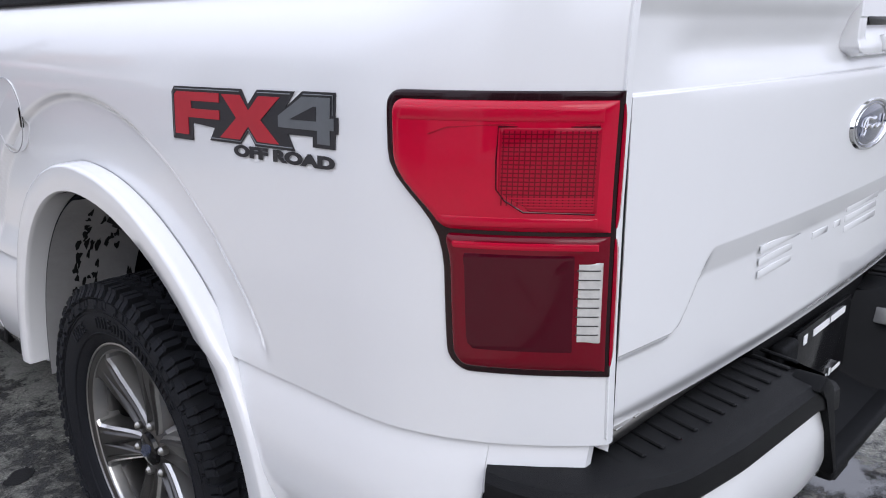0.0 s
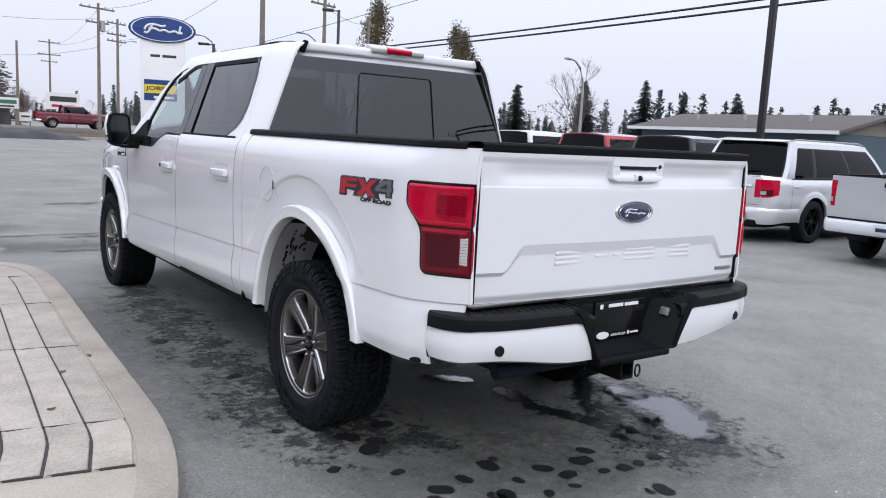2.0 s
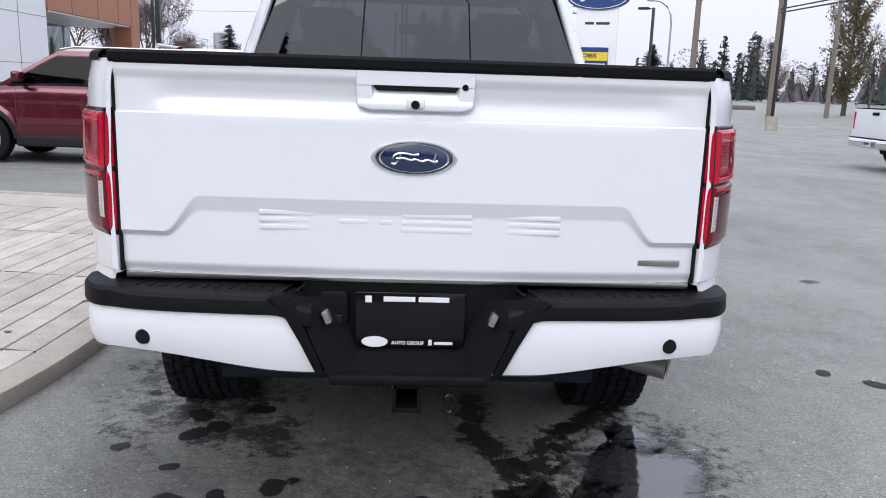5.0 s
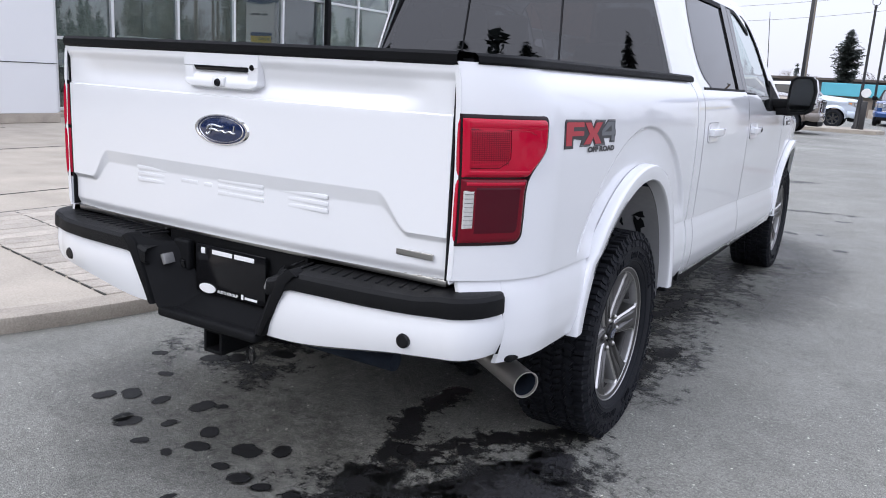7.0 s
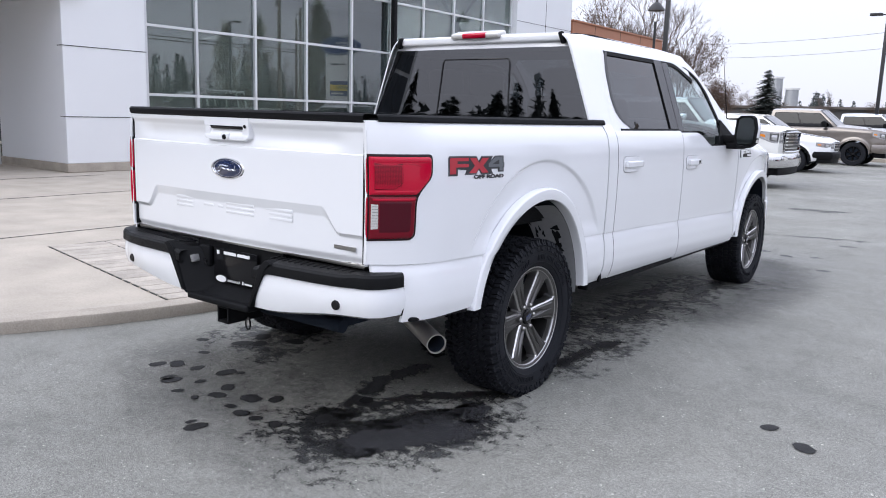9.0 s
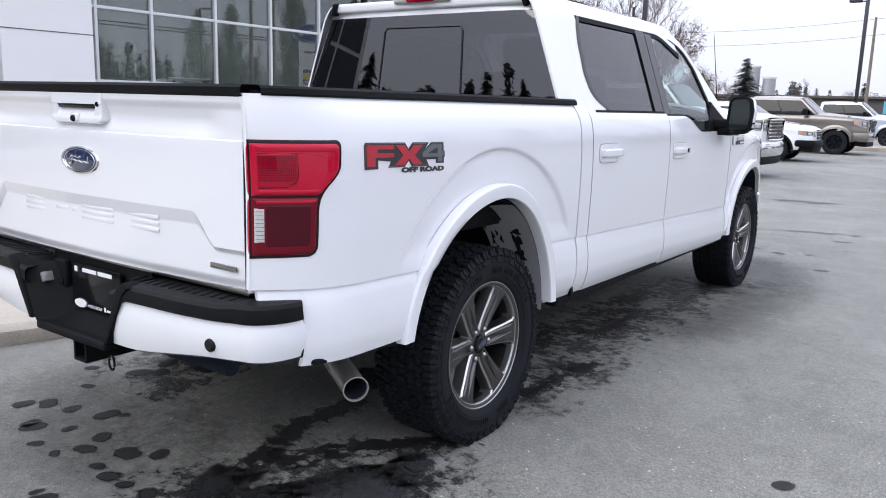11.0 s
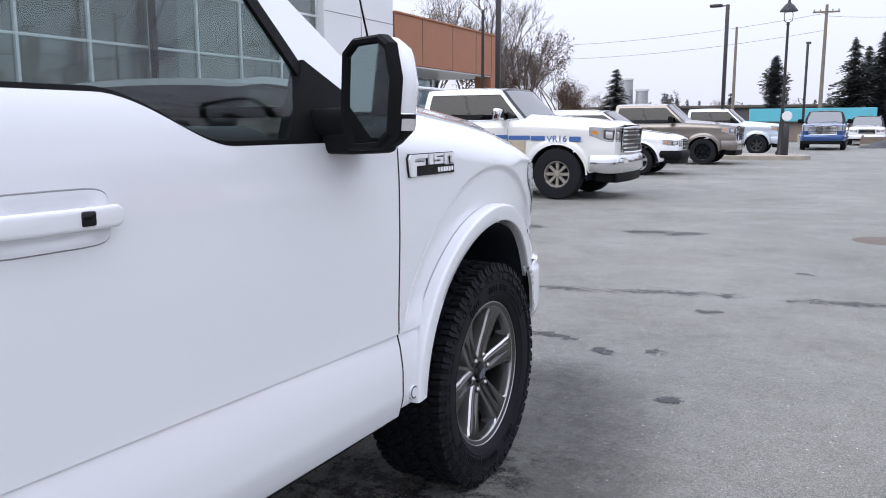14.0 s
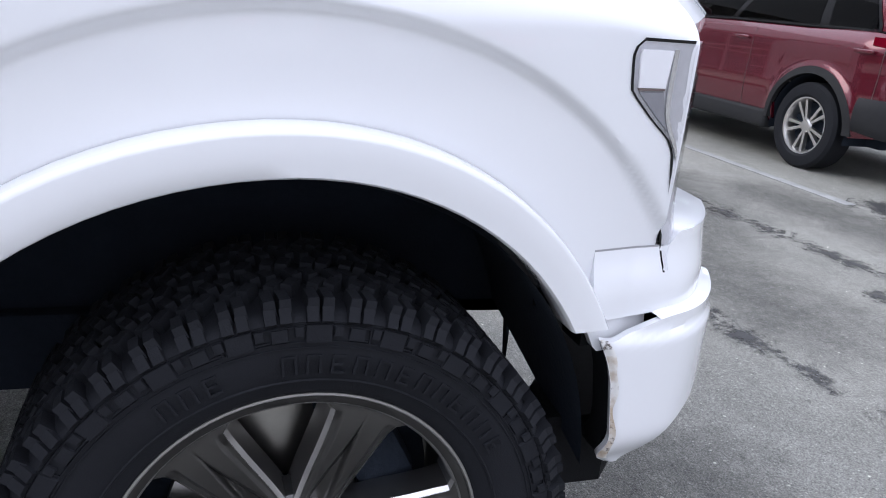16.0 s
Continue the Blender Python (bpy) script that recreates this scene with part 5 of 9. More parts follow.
    def fb_fn(u, v):
        far = 0.31 * u
        zl, zh = 0.457 + 0.10 * smooth01(0.04, 0.27, far), 0.682 + 0.031 * smooth01(0.03, 0.17, far)
        z = zl + (zh - zl) * v
        return fb_point(fb_back(z) + u ** 1.4 * (4.42 - fb_back(z)), z)

    fb = bmesh.new()
    add_grid(fb, fb_fn, 34, 26)
    rimmed(fb, (-s * 0.014, 0.004, 0))
    bumper_end = part("front_bumper_end", fb, WHITE, truck, "white front bumper end with chipped edge")
    ledge = bmesh.new()

    def ledge_fn(u, v, fb_fn=fb_fn, s=s):
        p = fb_fn(0.44 + 0.56 * u, 1.0)
        return (p[0] - s * (0.0005 + (0.03 + 0.04 * u) * v), p[1] - 0.01 * v, p[2] + 0.005 * math.sin(1.57 * v))

    add_grid(ledge, ledge_fn, 16, 6)
    part("bumper_ledge", ledge, WHITE, bumper_end)
    ch = bmesh.new()

    def ch_fn(u, v, s=s):
        z = 0.470 + 0.214 * v
        p = fb_point(fb_back(z) + 0.0005 + (0.009 + 0.004 * math.sin(31 * z) + 0.002 * math.sin(97 * z)) * u, z)
        return (p[0] + s * 0.0008, p[1], p[2])

    add_grid(ch, ch_fn, 5, 40)
    part("chipped_edge", ch, CHIPPED, bumper_end, "paint chipped to brown and black along the edge")
    part("bumper_back", skin(s, lambda z: fb_back(z) + 0.006, 4.40, 0.462, 0.67, 0.0, nu=12, nv=8, rim=0.05, surf=lambda y, z: 0.885 - 6.5 * max(0.0, y - 4.11) ** 3 - 0.03 * smooth01(0.54, 0.455, z)), BLACK_PLASTIC, bumper_end)


def across(z0, z1, half, ahead, thick=0.05, n=28, nv=6, bulge=0.0):
    """A piece of the nose that follows its curve."""
    bm = bmesh.new()
    add_grid(bm, lambda u, v: (half * (2 * u - 1), nose_y(abs(half * (2 * u - 1))) + ahead + bulge * math.sin(math.pi * v), z0 + (z1 - z0) * v), n, nv)
    rimmed(bm, (0, -thick, 0))
    return bm


part("front_bumper", across(0.50, 0.72, 0.66, 0.045, bulge=0.02), WHITE, truck)
part("front_valance", across(0.37, 0.50, 0.80, -0.02, 0.2), BLACK_PLASTIC, truck)
grille = part("grille", across(0.76, 1.12, 0.60, -0.08), BLACK_GLOSS, truck)
for k in range(4):
    part("grille_bar", across(0.80 + 0.085 * k, 0.822 + 0.085 * k, 0.58, -0.05, 0.03, nv=2), CHROME, grille)
part("bumper_gap", across(0.69, 0.72, 0.78, -0.10, 0.1, nv=1), BLACK_PLASTIC, truck)
part("nose_panel", across(1.08, 1.13, 0.62, -0.04, nv=3), WHITE, truck)
for x in (-0.42, 0.42):
    part("frame_rail", box(x, 1.55, 0.50, 0.10, 4.9, 0.14, 0.01), LINER, truck)
part("floor_pan", box(0, 1.85, 0.62, 1.50, 1.9, 0.10), LINER, truck)
part("engine_bay", box(0, 3.80, 0.95, 1.05, 0.75, 0.35), LINER, truck)
part("bed_pan", box(0, 0.0, 0.80, 0.95, 1.3, 0.05), LINER, truck)
# hidden dark panel, added to block skylight and white inner skins under the bed
part("underbody_light_block", box(0, -0.80, 0.625, 1.58, 0.50, 0.03, 0.006), LINER, truck)
part("rear_axle", tube([(-0.75, 0, HUB_Z), (-0.12, 0, HUB_Z), (0.0, 0, HUB_Z), (0.12, 0, HUB_Z), (0.75, 0, HUB_Z)], [0.05, 0.05, 0.15, 0.05, 0.05], 16), LINER, truck)
part("front_axle", tube([(-0.75, FRONT_Y, HUB_Z), (0.75, FRONT_Y, HUB_Z)], 0.045, 12), LINER, truck)
part("fuel_tank", box(-0.5, 1.3, 0.50, 0.5, 1.2, 0.22, 0.05, 3), LINER, truck)
part("silencer", tube([(0.48, 0.9, 0.47), (0.50, 1.6, 0.47)], 0.10, 16), STEEL, truck)


# ---- wheels: axis along x, outer face towards +x ----
def build_wheel(parent):
    w = new("wheel")
    w.parent = parent
    tyre_prof = [(0.258, 0.100), (0.264, 0.116), (0.275, 0.126), (0.300, 0.134), (0.330, 0.138), (0.360, 0.136), (0.372, 0.1335), (0.3755, 0.1365), (0.379, 0.1335), (0.385, 0.126), (0.389, 0.110), (0.391, 0.05), (0.391, -0.05), (0.389, -0.110), (0.379, -0.1335), (0.335, -0.138), (0.275, -0.126), (0.258, -0.100)]
    tyre = part("tyre", rev(tyre_prof, 96), RUBBER, w, "all-terrain tyre with chunky tread", sharp=40)
    tb = bmesh.new()

    def block(x, ang, r, wx, la, lift, sk, tilt=0.0):
        m = Matrix.Rotation(ang, 4, "X") @ Matrix.Translation((x, 0, r)) @ Matrix.Rotation(tilt, 4, "Y") @ Matrix.Rotation(sk, 4, "Z")
        vs = []
        for dx, dy, dz, k in ((-1, -1, -1, 1), (1, -1, -1, 1), (1, 1, -1, 1), (-1, 1, -1, 1), (-1, -1, 1, 0.88), (1, -1, 1, 0.88), (1, 1, 1, 0.88), (-1, 1, 1, 0.88)):
            vs.append(tb.verts.new(m @ Vector((dx * wx * k / 2, dy * la * k / 2, dz * lift / 2))))
        for q in ((4, 5, 6, 7), (0, 1, 5, 4), (1, 2, 6, 5), (2, 3, 7, 6), (3, 0, 4, 7)):
            tb.faces.new([vs[i] for i in q])

    n = 46
    for i in range(n):
        a = 2 * math.pi * i / n
        for k, (x, wx, la, sk) in enumerate(((-0.076, 0.030, 0.040, -0.55), (-0.040, 0.030, 0.036, 0.45), (0.0, 0.030, 0.042, -0.35), (0.040, 0.030, 0.036, 0.45), (0.076, 0.030, 0.040, -0.55))):
            o = a + (0.5 if k % 2 else 0.0) * 2 * math.pi / n
            for h in (-1, 1):
                block(x + 0.0 * h, o + h * 0.011 / 0.39 * 0.92, 0.3975, wx, la * 0.44, 0.018, sk)
        for sd in (1, -1):
            o = a + (0.25 if sd > 0 else 0.75) * 2 * math.pi / n
            big = i % 2 == 0
            for h in (-1, 1):
                block(sd * 0.1145, o + h * 0.0095 / 0.39, 0.3965, 0.038, 0.0155, 0.018, 0.08 * sd)
                block(sd * 0.1330, o + h * 0.0095 / 0.39, 0.3835, 0.022, 0.0160, 0.012, 0.0, sd * 1.02)
            block(sd * 0.1385, o, 0.3600, 0.026 if big else 0.018, 0.036 if big else 0.022, 0.0042, 0.0, sd * 1.45)
            block(sd * 0.1395, o + math.pi / n, 0.3640, 0.014, 0.012, 0.0040, 0.0, sd * 1.45)
    part("tread", tb, RUBBER, tyre)
    sw_ = bmesh.new()
    add_rev(sw_, [(0.288, 0.129), (0.290, 0.1335), (0.292, 0.1345), (0.294, 0.1325)], 96)
    for r_, x_ in ((0.3405, 0.1378), (0.3475, 0.1376), (0.3680, 0.1360), (0.3725, 0.1350)):
        add_rev(sw_, [(r_, x_ - 0.001), (r_ + 0.0006, x_ + 0.0016), (r_ + 0.0020, x_ + 0.0016), (r_ + 0.0026, x_ - 0.001)], 96)

    def raised(a, r, dy, dz, sy, sz, skew=0.0):
        m = Matrix.Rotation(a, 4, "X") @ Matrix.Translation((0.1385 - 0.0015 * (r > 0.345), 0, r)) @ Matrix.Rotation(skew, 4, "X")
        nv0 = len(sw_.verts)
        add_box(sw_, 0, dy, dz, 0.0042, sy, sz)
        sw_.verts.ensure_lookup_table()
        bmesh.ops.transform(sw_, matrix=m, verts=sw_.verts[nv0:])

    # angular pattern between two rings
    for i in range(36):
        a = 2 * math.pi * i / 36
        raised(a, 0.359, 0, 0, 0.0022, 0.019, 0.12)
        if i % 3:
            raised(a + 0.05, 0.3525, 0.006, 0, 0.020, 0.0022)
        if i % 3 == 1:
            raised(a + 0.09, 0.359, 0, 0, 0.0022, 0.016, -0.3)
    # bars in place of the raised maker's lettering
    for c0, cnt in ((-1.48, 12), (-0.10, 3), (1.66, 12), (3.04, 3)):
        for i in range(cnt):
            a = c0 + 0.098 * i
            for dy, dz, sy, sz in (((-0.008, 0, 0.0034, 0.026), (0.008, 0, 0.0034, 0.026), (0, 0.0115, 0.018, 0.0034)) if i % 3 else ((-0.007, 0, 0.0034, 0.026), (0.001, 0.0115, 0.016, 0.0034), (0.001, -0.0115, 0.016, 0.0034), (0.0, 0.0, 0.012, 0.0034))):
                raised(a, 0.318, dy, dz, sy, sz)
    part("sidewall_relief", sw_, RUBBER, tyre)
    part("rim_barrel", rev([(0.2600, 0.108), (0.2575, 0.116), (0.252, 0.117), (0.246, 0.106), (0.240, 0.094), (0.236, 0.060), (0.233, 0.02), (0.230, -0.10), (0.262, -0.11)], 72), RIM_DARK, w)
    part("rim_lip", rev([(0.2515, 0.1165), (0.2535, 0.1185), (0.2565, 0.1180), (0.2585, 0.1145)], 72), RIM_FLANK, w)
    part("rim_face", rev([(0.2375, 0.1095), (0.2440, 0.1130), (0.2515, 0.1150)], 72), RIM_DARK, w)
    part("window_edge", rev([(0.2340, 0.078), (0.2345, 0.100), (0.2355, 0.1065), (0.2378, 0.1098), (0.2395, 0.1107)], 72), RIM_FLANK, w)
    part("brake_disc", rev([(0.06, 0.0), (0.175, 0.0), (0.175, -0.02), (0.06, -0.02)], 40), STEEL, w)
    part("brake_caliper", box(-0.01, 0.15, 0.06, 0.09, 0.09, 0.20, 0.02, 2), LINER, w)
    part("wheel_back", rev([(0.0, -0.06), (0.23, -0.06)], 32), LINER, w)
    wide_of = curve_of([(0.03, 0.020), (0.062, 0.028), (0.11, 0.0335), (0.16, 0.0385), (0.205, 0.0440), (0.228, 0.0500), (0.240, 0.066), (0.246, 0.092), (0.248, 0.104)], 0.003)
    xf = lambda r: 0.086 + 0.022 * smooth01(0.05, 0.24, r) + 0.004 * smooth01(0.235, 0.25, r)
    r0, r1 = 0.040, 0.2495

    def groove(r, t):
        """Two raised ribs with a valley that narrows towards the rim."""
        g = 0.017 * (1 - smooth01(0.05, 0.232, r)) + 0.001
        d = 0.0095 * (1 - smooth01(g - 0.008, g + 0.001, abs(t))) * (1 - smooth01(0.20, 0.235, r))
        g2 = 0.62 * wide_of(r)
        return d + 0.0050 * smooth01(g2, g2 + 0.006, abs(t)) * (1 - smooth01(0.20, 0.226, r))

    for k in range(6):
        rot = Matrix.Rotation(2 * math.pi * k / 6 + 0.18, 4, "X")

        def face(u, v, rot=rot):
            r = r0 + (r1 - r0) * v
            t = (2 * u - 1) * (wide_of(r) - 0.0030)
            return rot @ Vector((xf(r) - groove(r, t), t, math.sqrt(max(1e-6, r * r - t * t)) if r > 0.225 else r * (1 - 0.0) - 0.0))

        sp = bmesh.new()
        add_grid(sp, face, 48, 30)
        spoke = part("spoke", sp, RIM_DARK, w, "dark grey alloy spoke with bright bevelled edges", sharp=20)
        for sgn in (1, -1):
            def strip(d0, x0_, d1, x1_, sgn=sgn, rot=rot):
                def fn(u, v):
                    r = r0 + (r1 - r0) * u
                    d, x = (d0, x0_) if v < 0.5 else (d1, x1_)
                    t = sgn * (wide_of(r) + d)
                    dip = groove(r, t) if x > -0.02 else 0.0
                    return rot @ Vector((xf(r) + x - dip, t, math.sqrt(max(1e-6, r * r - t * t)) if r > 0.225 else r))
                bm = bmesh.new()
                add_grid(bm, fn, 30, 1)
                return bm
            part("spoke_edge", strip(-0.0036, 0.0003, 0.0022, -0.0062), RIM_SILVER, spoke)
            part("spoke_flank", strip(0.0022, -0.0062, 0.008, -0.056), RIM_FLANK, spoke)
    part("hub", rev([(0.0, 0.084), (0.046, 0.084), (0.056, 0.080), (0.072, 0.070), (0.085, 0.040)], 36), RIM_DARK, w)
    cap_ = part("centre_cap", rev([(0.0, 0.098), (0.028, 0.097), (0.036, 0.093), (0.039, 0.084)], 32), BLACK_GLOSS, w)
    part("cap_oval", rev([(0.0, 0.002), (0.028, 0.0015), (0.029, 0.0)], 24, m=Matrix.Translation((0.0975, 0, 0)) @ Matrix.Diagonal((1, 1, 0.45, 1))), BLUE_OVAL, cap_)
    for k in range(6):
        a = 2 * math.pi * (k + 0.5) / 6 + 0.18
        part("lug_nut", rev([(0.0, 0.098), (0.006, 0.0965), (0.0105, 0.090), (0.0105, 0.070)], 10, m=Matrix.Translation((0, 0.062 * math.cos(a), 0.062 * math.sin(a)))), STEEL, w)
    for ob in w.children_recursive:
        if ob != tyre and ob.parent != tyre:
            ob.data.transform(Matrix.Diagonal((1, 1.031, 1.031, 1)))
    return w


wheel = build_wheel(truck)
shrink = Matrix.Diagonal((1, 0.985, 0.985, 1))
wheel.matrix_basis = pose(0.795, 0, HUB_Z, 22, 0, 0) @ shrink
for x, y, turn, rz in ((0.795, FRONT_Y, 28, 0), (-0.795, 0, 216, 180), (-0.795, FRONT_Y, 33, 180)):
    copy_thing(wheel, pose(x, y, HUB_Z - 0.004 * (y > 1), turn, 0, rz) @ shrink)


# ---- ground ----
def asphalt_material():
    m = bpy.data.materials.new("asphalt")
    m.use_nodes = True
    nt = m.node_tree
    b = nt.nodes["Principled BSDF"]
    tc = nt.nodes.new("ShaderNodeTexCoord")

    def noise_of(scale, detail=5, rough=0.6):
        n = nt.nodes.new("ShaderNodeTexNoise")
        n.inputs["Scale"].default_value, n.inputs["Detail"].default_value, n.inputs["Roughness"].default_value = scale, detail, rough
        nt.links.new(tc.outputs["Object"], n.inputs["Vector"])
        return n.outputs["Fac"]

    def ramp_of(src, p0, p1, c0, c1):
        r = nt.nodes.new("ShaderNodeValToRGB")
        e = r.color_ramp.elements
        e[0].position, e[0].color, e[1].position, e[1].color = p0, (*c0, 1), p1, (*c1, 1)
        nt.links.new(src, r.inputs[0])
        return r.outputs[0]

    def mul(a, c):
        x = nt.nodes.new("ShaderNodeMix")
        x.data_type, x.blend_type = "RGBA", "MULTIPLY"
        x.inputs[0].default_value = 1.0
        nt.links.new(a, x.inputs[6])
        nt.links.new(c, x.inputs[7])
        return x.outputs[2]

    broad = ramp_of(noise_of(0.35, 6), 0.30, 0.75, (0.222, 0.219, 0.196), (0.310, 0.305, 0.275))
    grain = ramp_of(noise_of(210, 2), 0.30, 0.72, (0.38, 0.38, 0.38), (1.62, 1.62, 1.62))
    patch = ramp_of(noise_of(2.2, 9, 0.72), 0.30, 0.56, (0.85, 0.855, 0.85), (1, 1, 1))
    streak = ramp_of(noise_of(0.8, 10, 0.74), 0.32, 0.56, (0.82, 0.825, 0.82), (1, 1, 1))
    speck = ramp_of(noise_of(70, 3, 0.7), 0.32, 0.70, (0.66, 0.66, 0.66), (1.30, 1.30, 1.30))
    mottle = ramp_of(noise_of(14, 6, 0.7), 0.32, 0.68, (0.86, 0.86, 0.86), (1.10, 1.10, 1.10))
    col = mul(mul(mul(mul(mul(broad, grain), patch), streak), speck), mottle)
    vor = nt.nodes.new("ShaderNodeTexVoronoi")
    vor.inputs["Scale"].default_value = 48
    nt.links.new(tc.outputs["Object"], vor.inputs["Vector"])
    fleck = ramp_of(vor.outputs["Distance"], 0.09, 0.17, (1.9, 1.9, 1.9), (1, 1, 1))
    vor2 = nt.nodes.new("ShaderNodeTexVoronoi")
    vor2.inputs["Scale"].default_value = 15
    nt.links.new(tc.outputs["Object"], vor2.inputs["Vector"])
    stone = ramp_of(vor2.outputs["Distance"], 0.055, 0.085, (2.6, 2.6, 2.5), (1, 1, 1))
    pit = ramp_of(noise_of(33, 4, 0.75), 0.30, 0.40, (0.55, 0.55, 0.55), (1, 1, 1))
    nt.links.new(mul(mul(mul(col, fleck), stone), pit), b.inputs["Base Color"])
    rr = nt.nodes.new("ShaderNodeMapRange")
    rr.inputs["From Min"].default_value, rr.inputs["From Max"].default_value = 0.3, 0.6
    rr.inputs["To Min"].default_value, rr.inputs["To Max"].default_value = 0.5, 0.85
    nt.links.new(noise_of(0.9, 10, 0.72), rr.inputs["Value"])
    nt.links.new(rr.outputs[0], b.inputs["Roughness"])
    bp = nt.nodes.new("ShaderNodeBump")
    bp.inputs["Strength"].default_value, bp.inputs["Distance"].default_value = 1.0, 0.006
    nt.links.new(noise_of(180, 3), bp.inputs["Height"])
    nt.links.new(bp.outputs[0], b.inputs["Normal"])
    return m


ASPHALT = asphalt_material()
gb = bmesh.new()


def gz(x, y):
    """The lot falls gently towards the parked row on its far side."""
    return -0.28 * smooth01(3.4, 11.0, x) * (1 - smooth01(25, 45, y))


gx = [-600, -300, -100, -40, -10, 0, 3] + [3.4 + 0.4 * k for k in range(20)] + [14, 40, 120, 300, 600]
gy = [-500, -200, -60, 0, 12, 24] + [25 + 2 * k for k in range(11)] + [60, 120, 300, 800]
gv = [[gb.verts.new((x, y, gz(x, y))) for x in gx] for y in gy]
for j in range(len(gy) - 1):
    for i in range(len(gx) - 1):
        gb.faces.new((gv[j][i], gv[j][i + 1], gv[j + 1][i + 1], gv[j + 1][i]))
solo("ground", gb, ASPHALT, "grey asphalt parking lot, damp and stained", "ground", kind="structure")

CONCRETE = material("concrete", (0.44, 0.39, 0.325), rough=0.88, var=0.36, scale=2.2, bump=0.003, bump_scale=120, grain=0.9)
PAVER = material("stamped_concrete", (0.46, 0.412, 0.352), rough=0.87, var=0.42, scale=6, bump=0.004, bump_scale=95, random_var=0.30, grain=1.1)
JOINT = material("dark_joint", (0.055, 0.055, 0.05), rough=0.95, var=0.4, scale=20)
KERB = material("kerb_concrete", (0.40, 0.355, 0.298), rough=0.9, var=0.42, scale=4, bump=0.004, bump_scale=110, grain=1.0)


def blob(cx, cy, rx, ry, z, seed, n=18, rough=0.28, turn=0.0):
    rng = random.Random(seed)
    ph = [rng.uniform(0, 6.28) for _ in range(4)]
    bm = bmesh.new()
    ring = []
    for k in range(n):
        a = 2 * math.pi * k / n
        q = 1 + rough * (0.5 * math.sin(2 * a + ph[0]) + 0.35 * math.sin(3 * a + ph[1]) + 0.3 * math.sin(5 * a + ph[2]) + 0.2 * math.sin(7 * a + ph[3]))
        x, y = rx * q * math.cos(a), ry * q * math.sin(a)
        ring.append(bm.verts.new((cx + x * math.cos(turn) - y * math.sin(turn), cy + x * math.sin(turn) + y * math.cos(turn), z)))
    bm.faces.new(ring)
    return bm


SPOTS = [(-0.61, -0.90), (-0.44, -0.84), (-0.59, -1.09), (-0.42, -1.02), (-0.25, -0.98), (-0.39, -1.17), (-0.25, -1.17), (-0.20, -1.08), (-0.04, -1.0), (0.06, -0.93), (-0.03, -1.13), (0.07, -1.15), (0.17, -1.15), (-0.01, -1.36), (0.29, -1.14), (0.39, -0.65), (-0.81, -0.28), (-0.80, -0.45), (-0.59, -0.22), (-0.72, -0.38), (-1.03, -0.56), (-0.81, -0.71), (-0.82, -1.0), (-0.55, -1.10), (-0.75, -0.93), (-0.38, -0.80), (0.05, -1.38), (-1.09, 1.68), (-1.06, -0.06), (-0.94, 0.80), (2.01, 0.32), (2.19, 0.18)]


def film_material(name, color, rough, spec, edge, grain=1.0, cover=1.0):
    """A film that ends raggedly: it thins out where the attribute 'wet' and two noises fall."""
    m = material(name, color, rough=rough, spec=spec, var=0.35, scale=26, bump=0.0012 if rough > 0.2 else 0.0, bump_scale=210)
    nt = m.node_tree
    out, b = nt.nodes["Material Output"], nt.nodes["Principled BSDF"]
    at, tc = nt.nodes.new("ShaderNodeAttribute"), nt.nodes.new("ShaderNodeTexCoord")
    at.attribute_name = "wet"
    last = at.outputs["Fac"]
    for scale, amp in ((5.5, 0.75 * grain), (22, 0.55 * grain), (95, 0.40 * grain)):
        n, ma, ad = nt.nodes.new("ShaderNodeTexNoise"), nt.nodes.new("ShaderNodeMath"), nt.nodes.new("ShaderNodeMath")
        n.inputs["Scale"].default_value, n.inputs["Detail"].default_value = scale, 4
        nt.links.new(tc.outputs["Object"], n.inputs["Vector"])
        ma.operation = "MULTIPLY_ADD"
        ma.inputs[1].default_value, ma.inputs[2].default_value = amp * 2, -amp
        nt.links.new(n.outputs["Fac"], ma.inputs[0])
        nt.links.new(ma.outputs[0], ad.inputs[0])
        nt.links.new(last, ad.inputs[1])
        last = ad.outputs[0]
    mr = nt.nodes.new("ShaderNodeMapRange")
    mr.interpolation_type = "SMOOTHSTEP"
    mr.inputs["To Max"].default_value = cover
    mr.inputs["From Min"].default_value, mr.inputs["From Max"].default_value = 0.5 - edge, 0.5 + edge
    nt.links.new(last, mr.inputs["Value"])
    tr, mix = nt.nodes.new("ShaderNodeBsdfTransparent"), nt.nodes.new("ShaderNodeMixShader")
    nt.links.new(mr.outputs[0], mix.inputs[0])
    nt.links.new(tr.outputs[0], mix.inputs[1])
    nt.links.new(b.outputs[0], mix.inputs[2])
    nt.links.new(mix.outputs[0], out.inputs[0])
    return m


FILM_DAMP = film_material("dark_film", (0.040, 0.041, 0.043), 0.50, 0.40, 0.30, 1.0, 0.80)
FILM_FIELD = film_material("dark_field_film", (0.050, 0.051, 0.050), 0.6, 0.35, 0.62, 0.42, 0.55)
FILM_WET = film_material("wet_film", (0.022, 0.022, 0.023), 0.42, 0.35, 0.16, 1.0, 0.92)
FILM_SPOT = film_material("wet_spot_film", (0.016, 0.016, 0.017), 0.6, 0.2, 0.16, 0.5, 0.9)
FILM_WATER = film_material("water_film", (0.045, 0.045, 0.048), 0.07, 1.0, 0.26, 0.75)
FILM_WATER.node_tree.nodes["Principled BSDF"].inputs["IOR"].default_value = 1.55


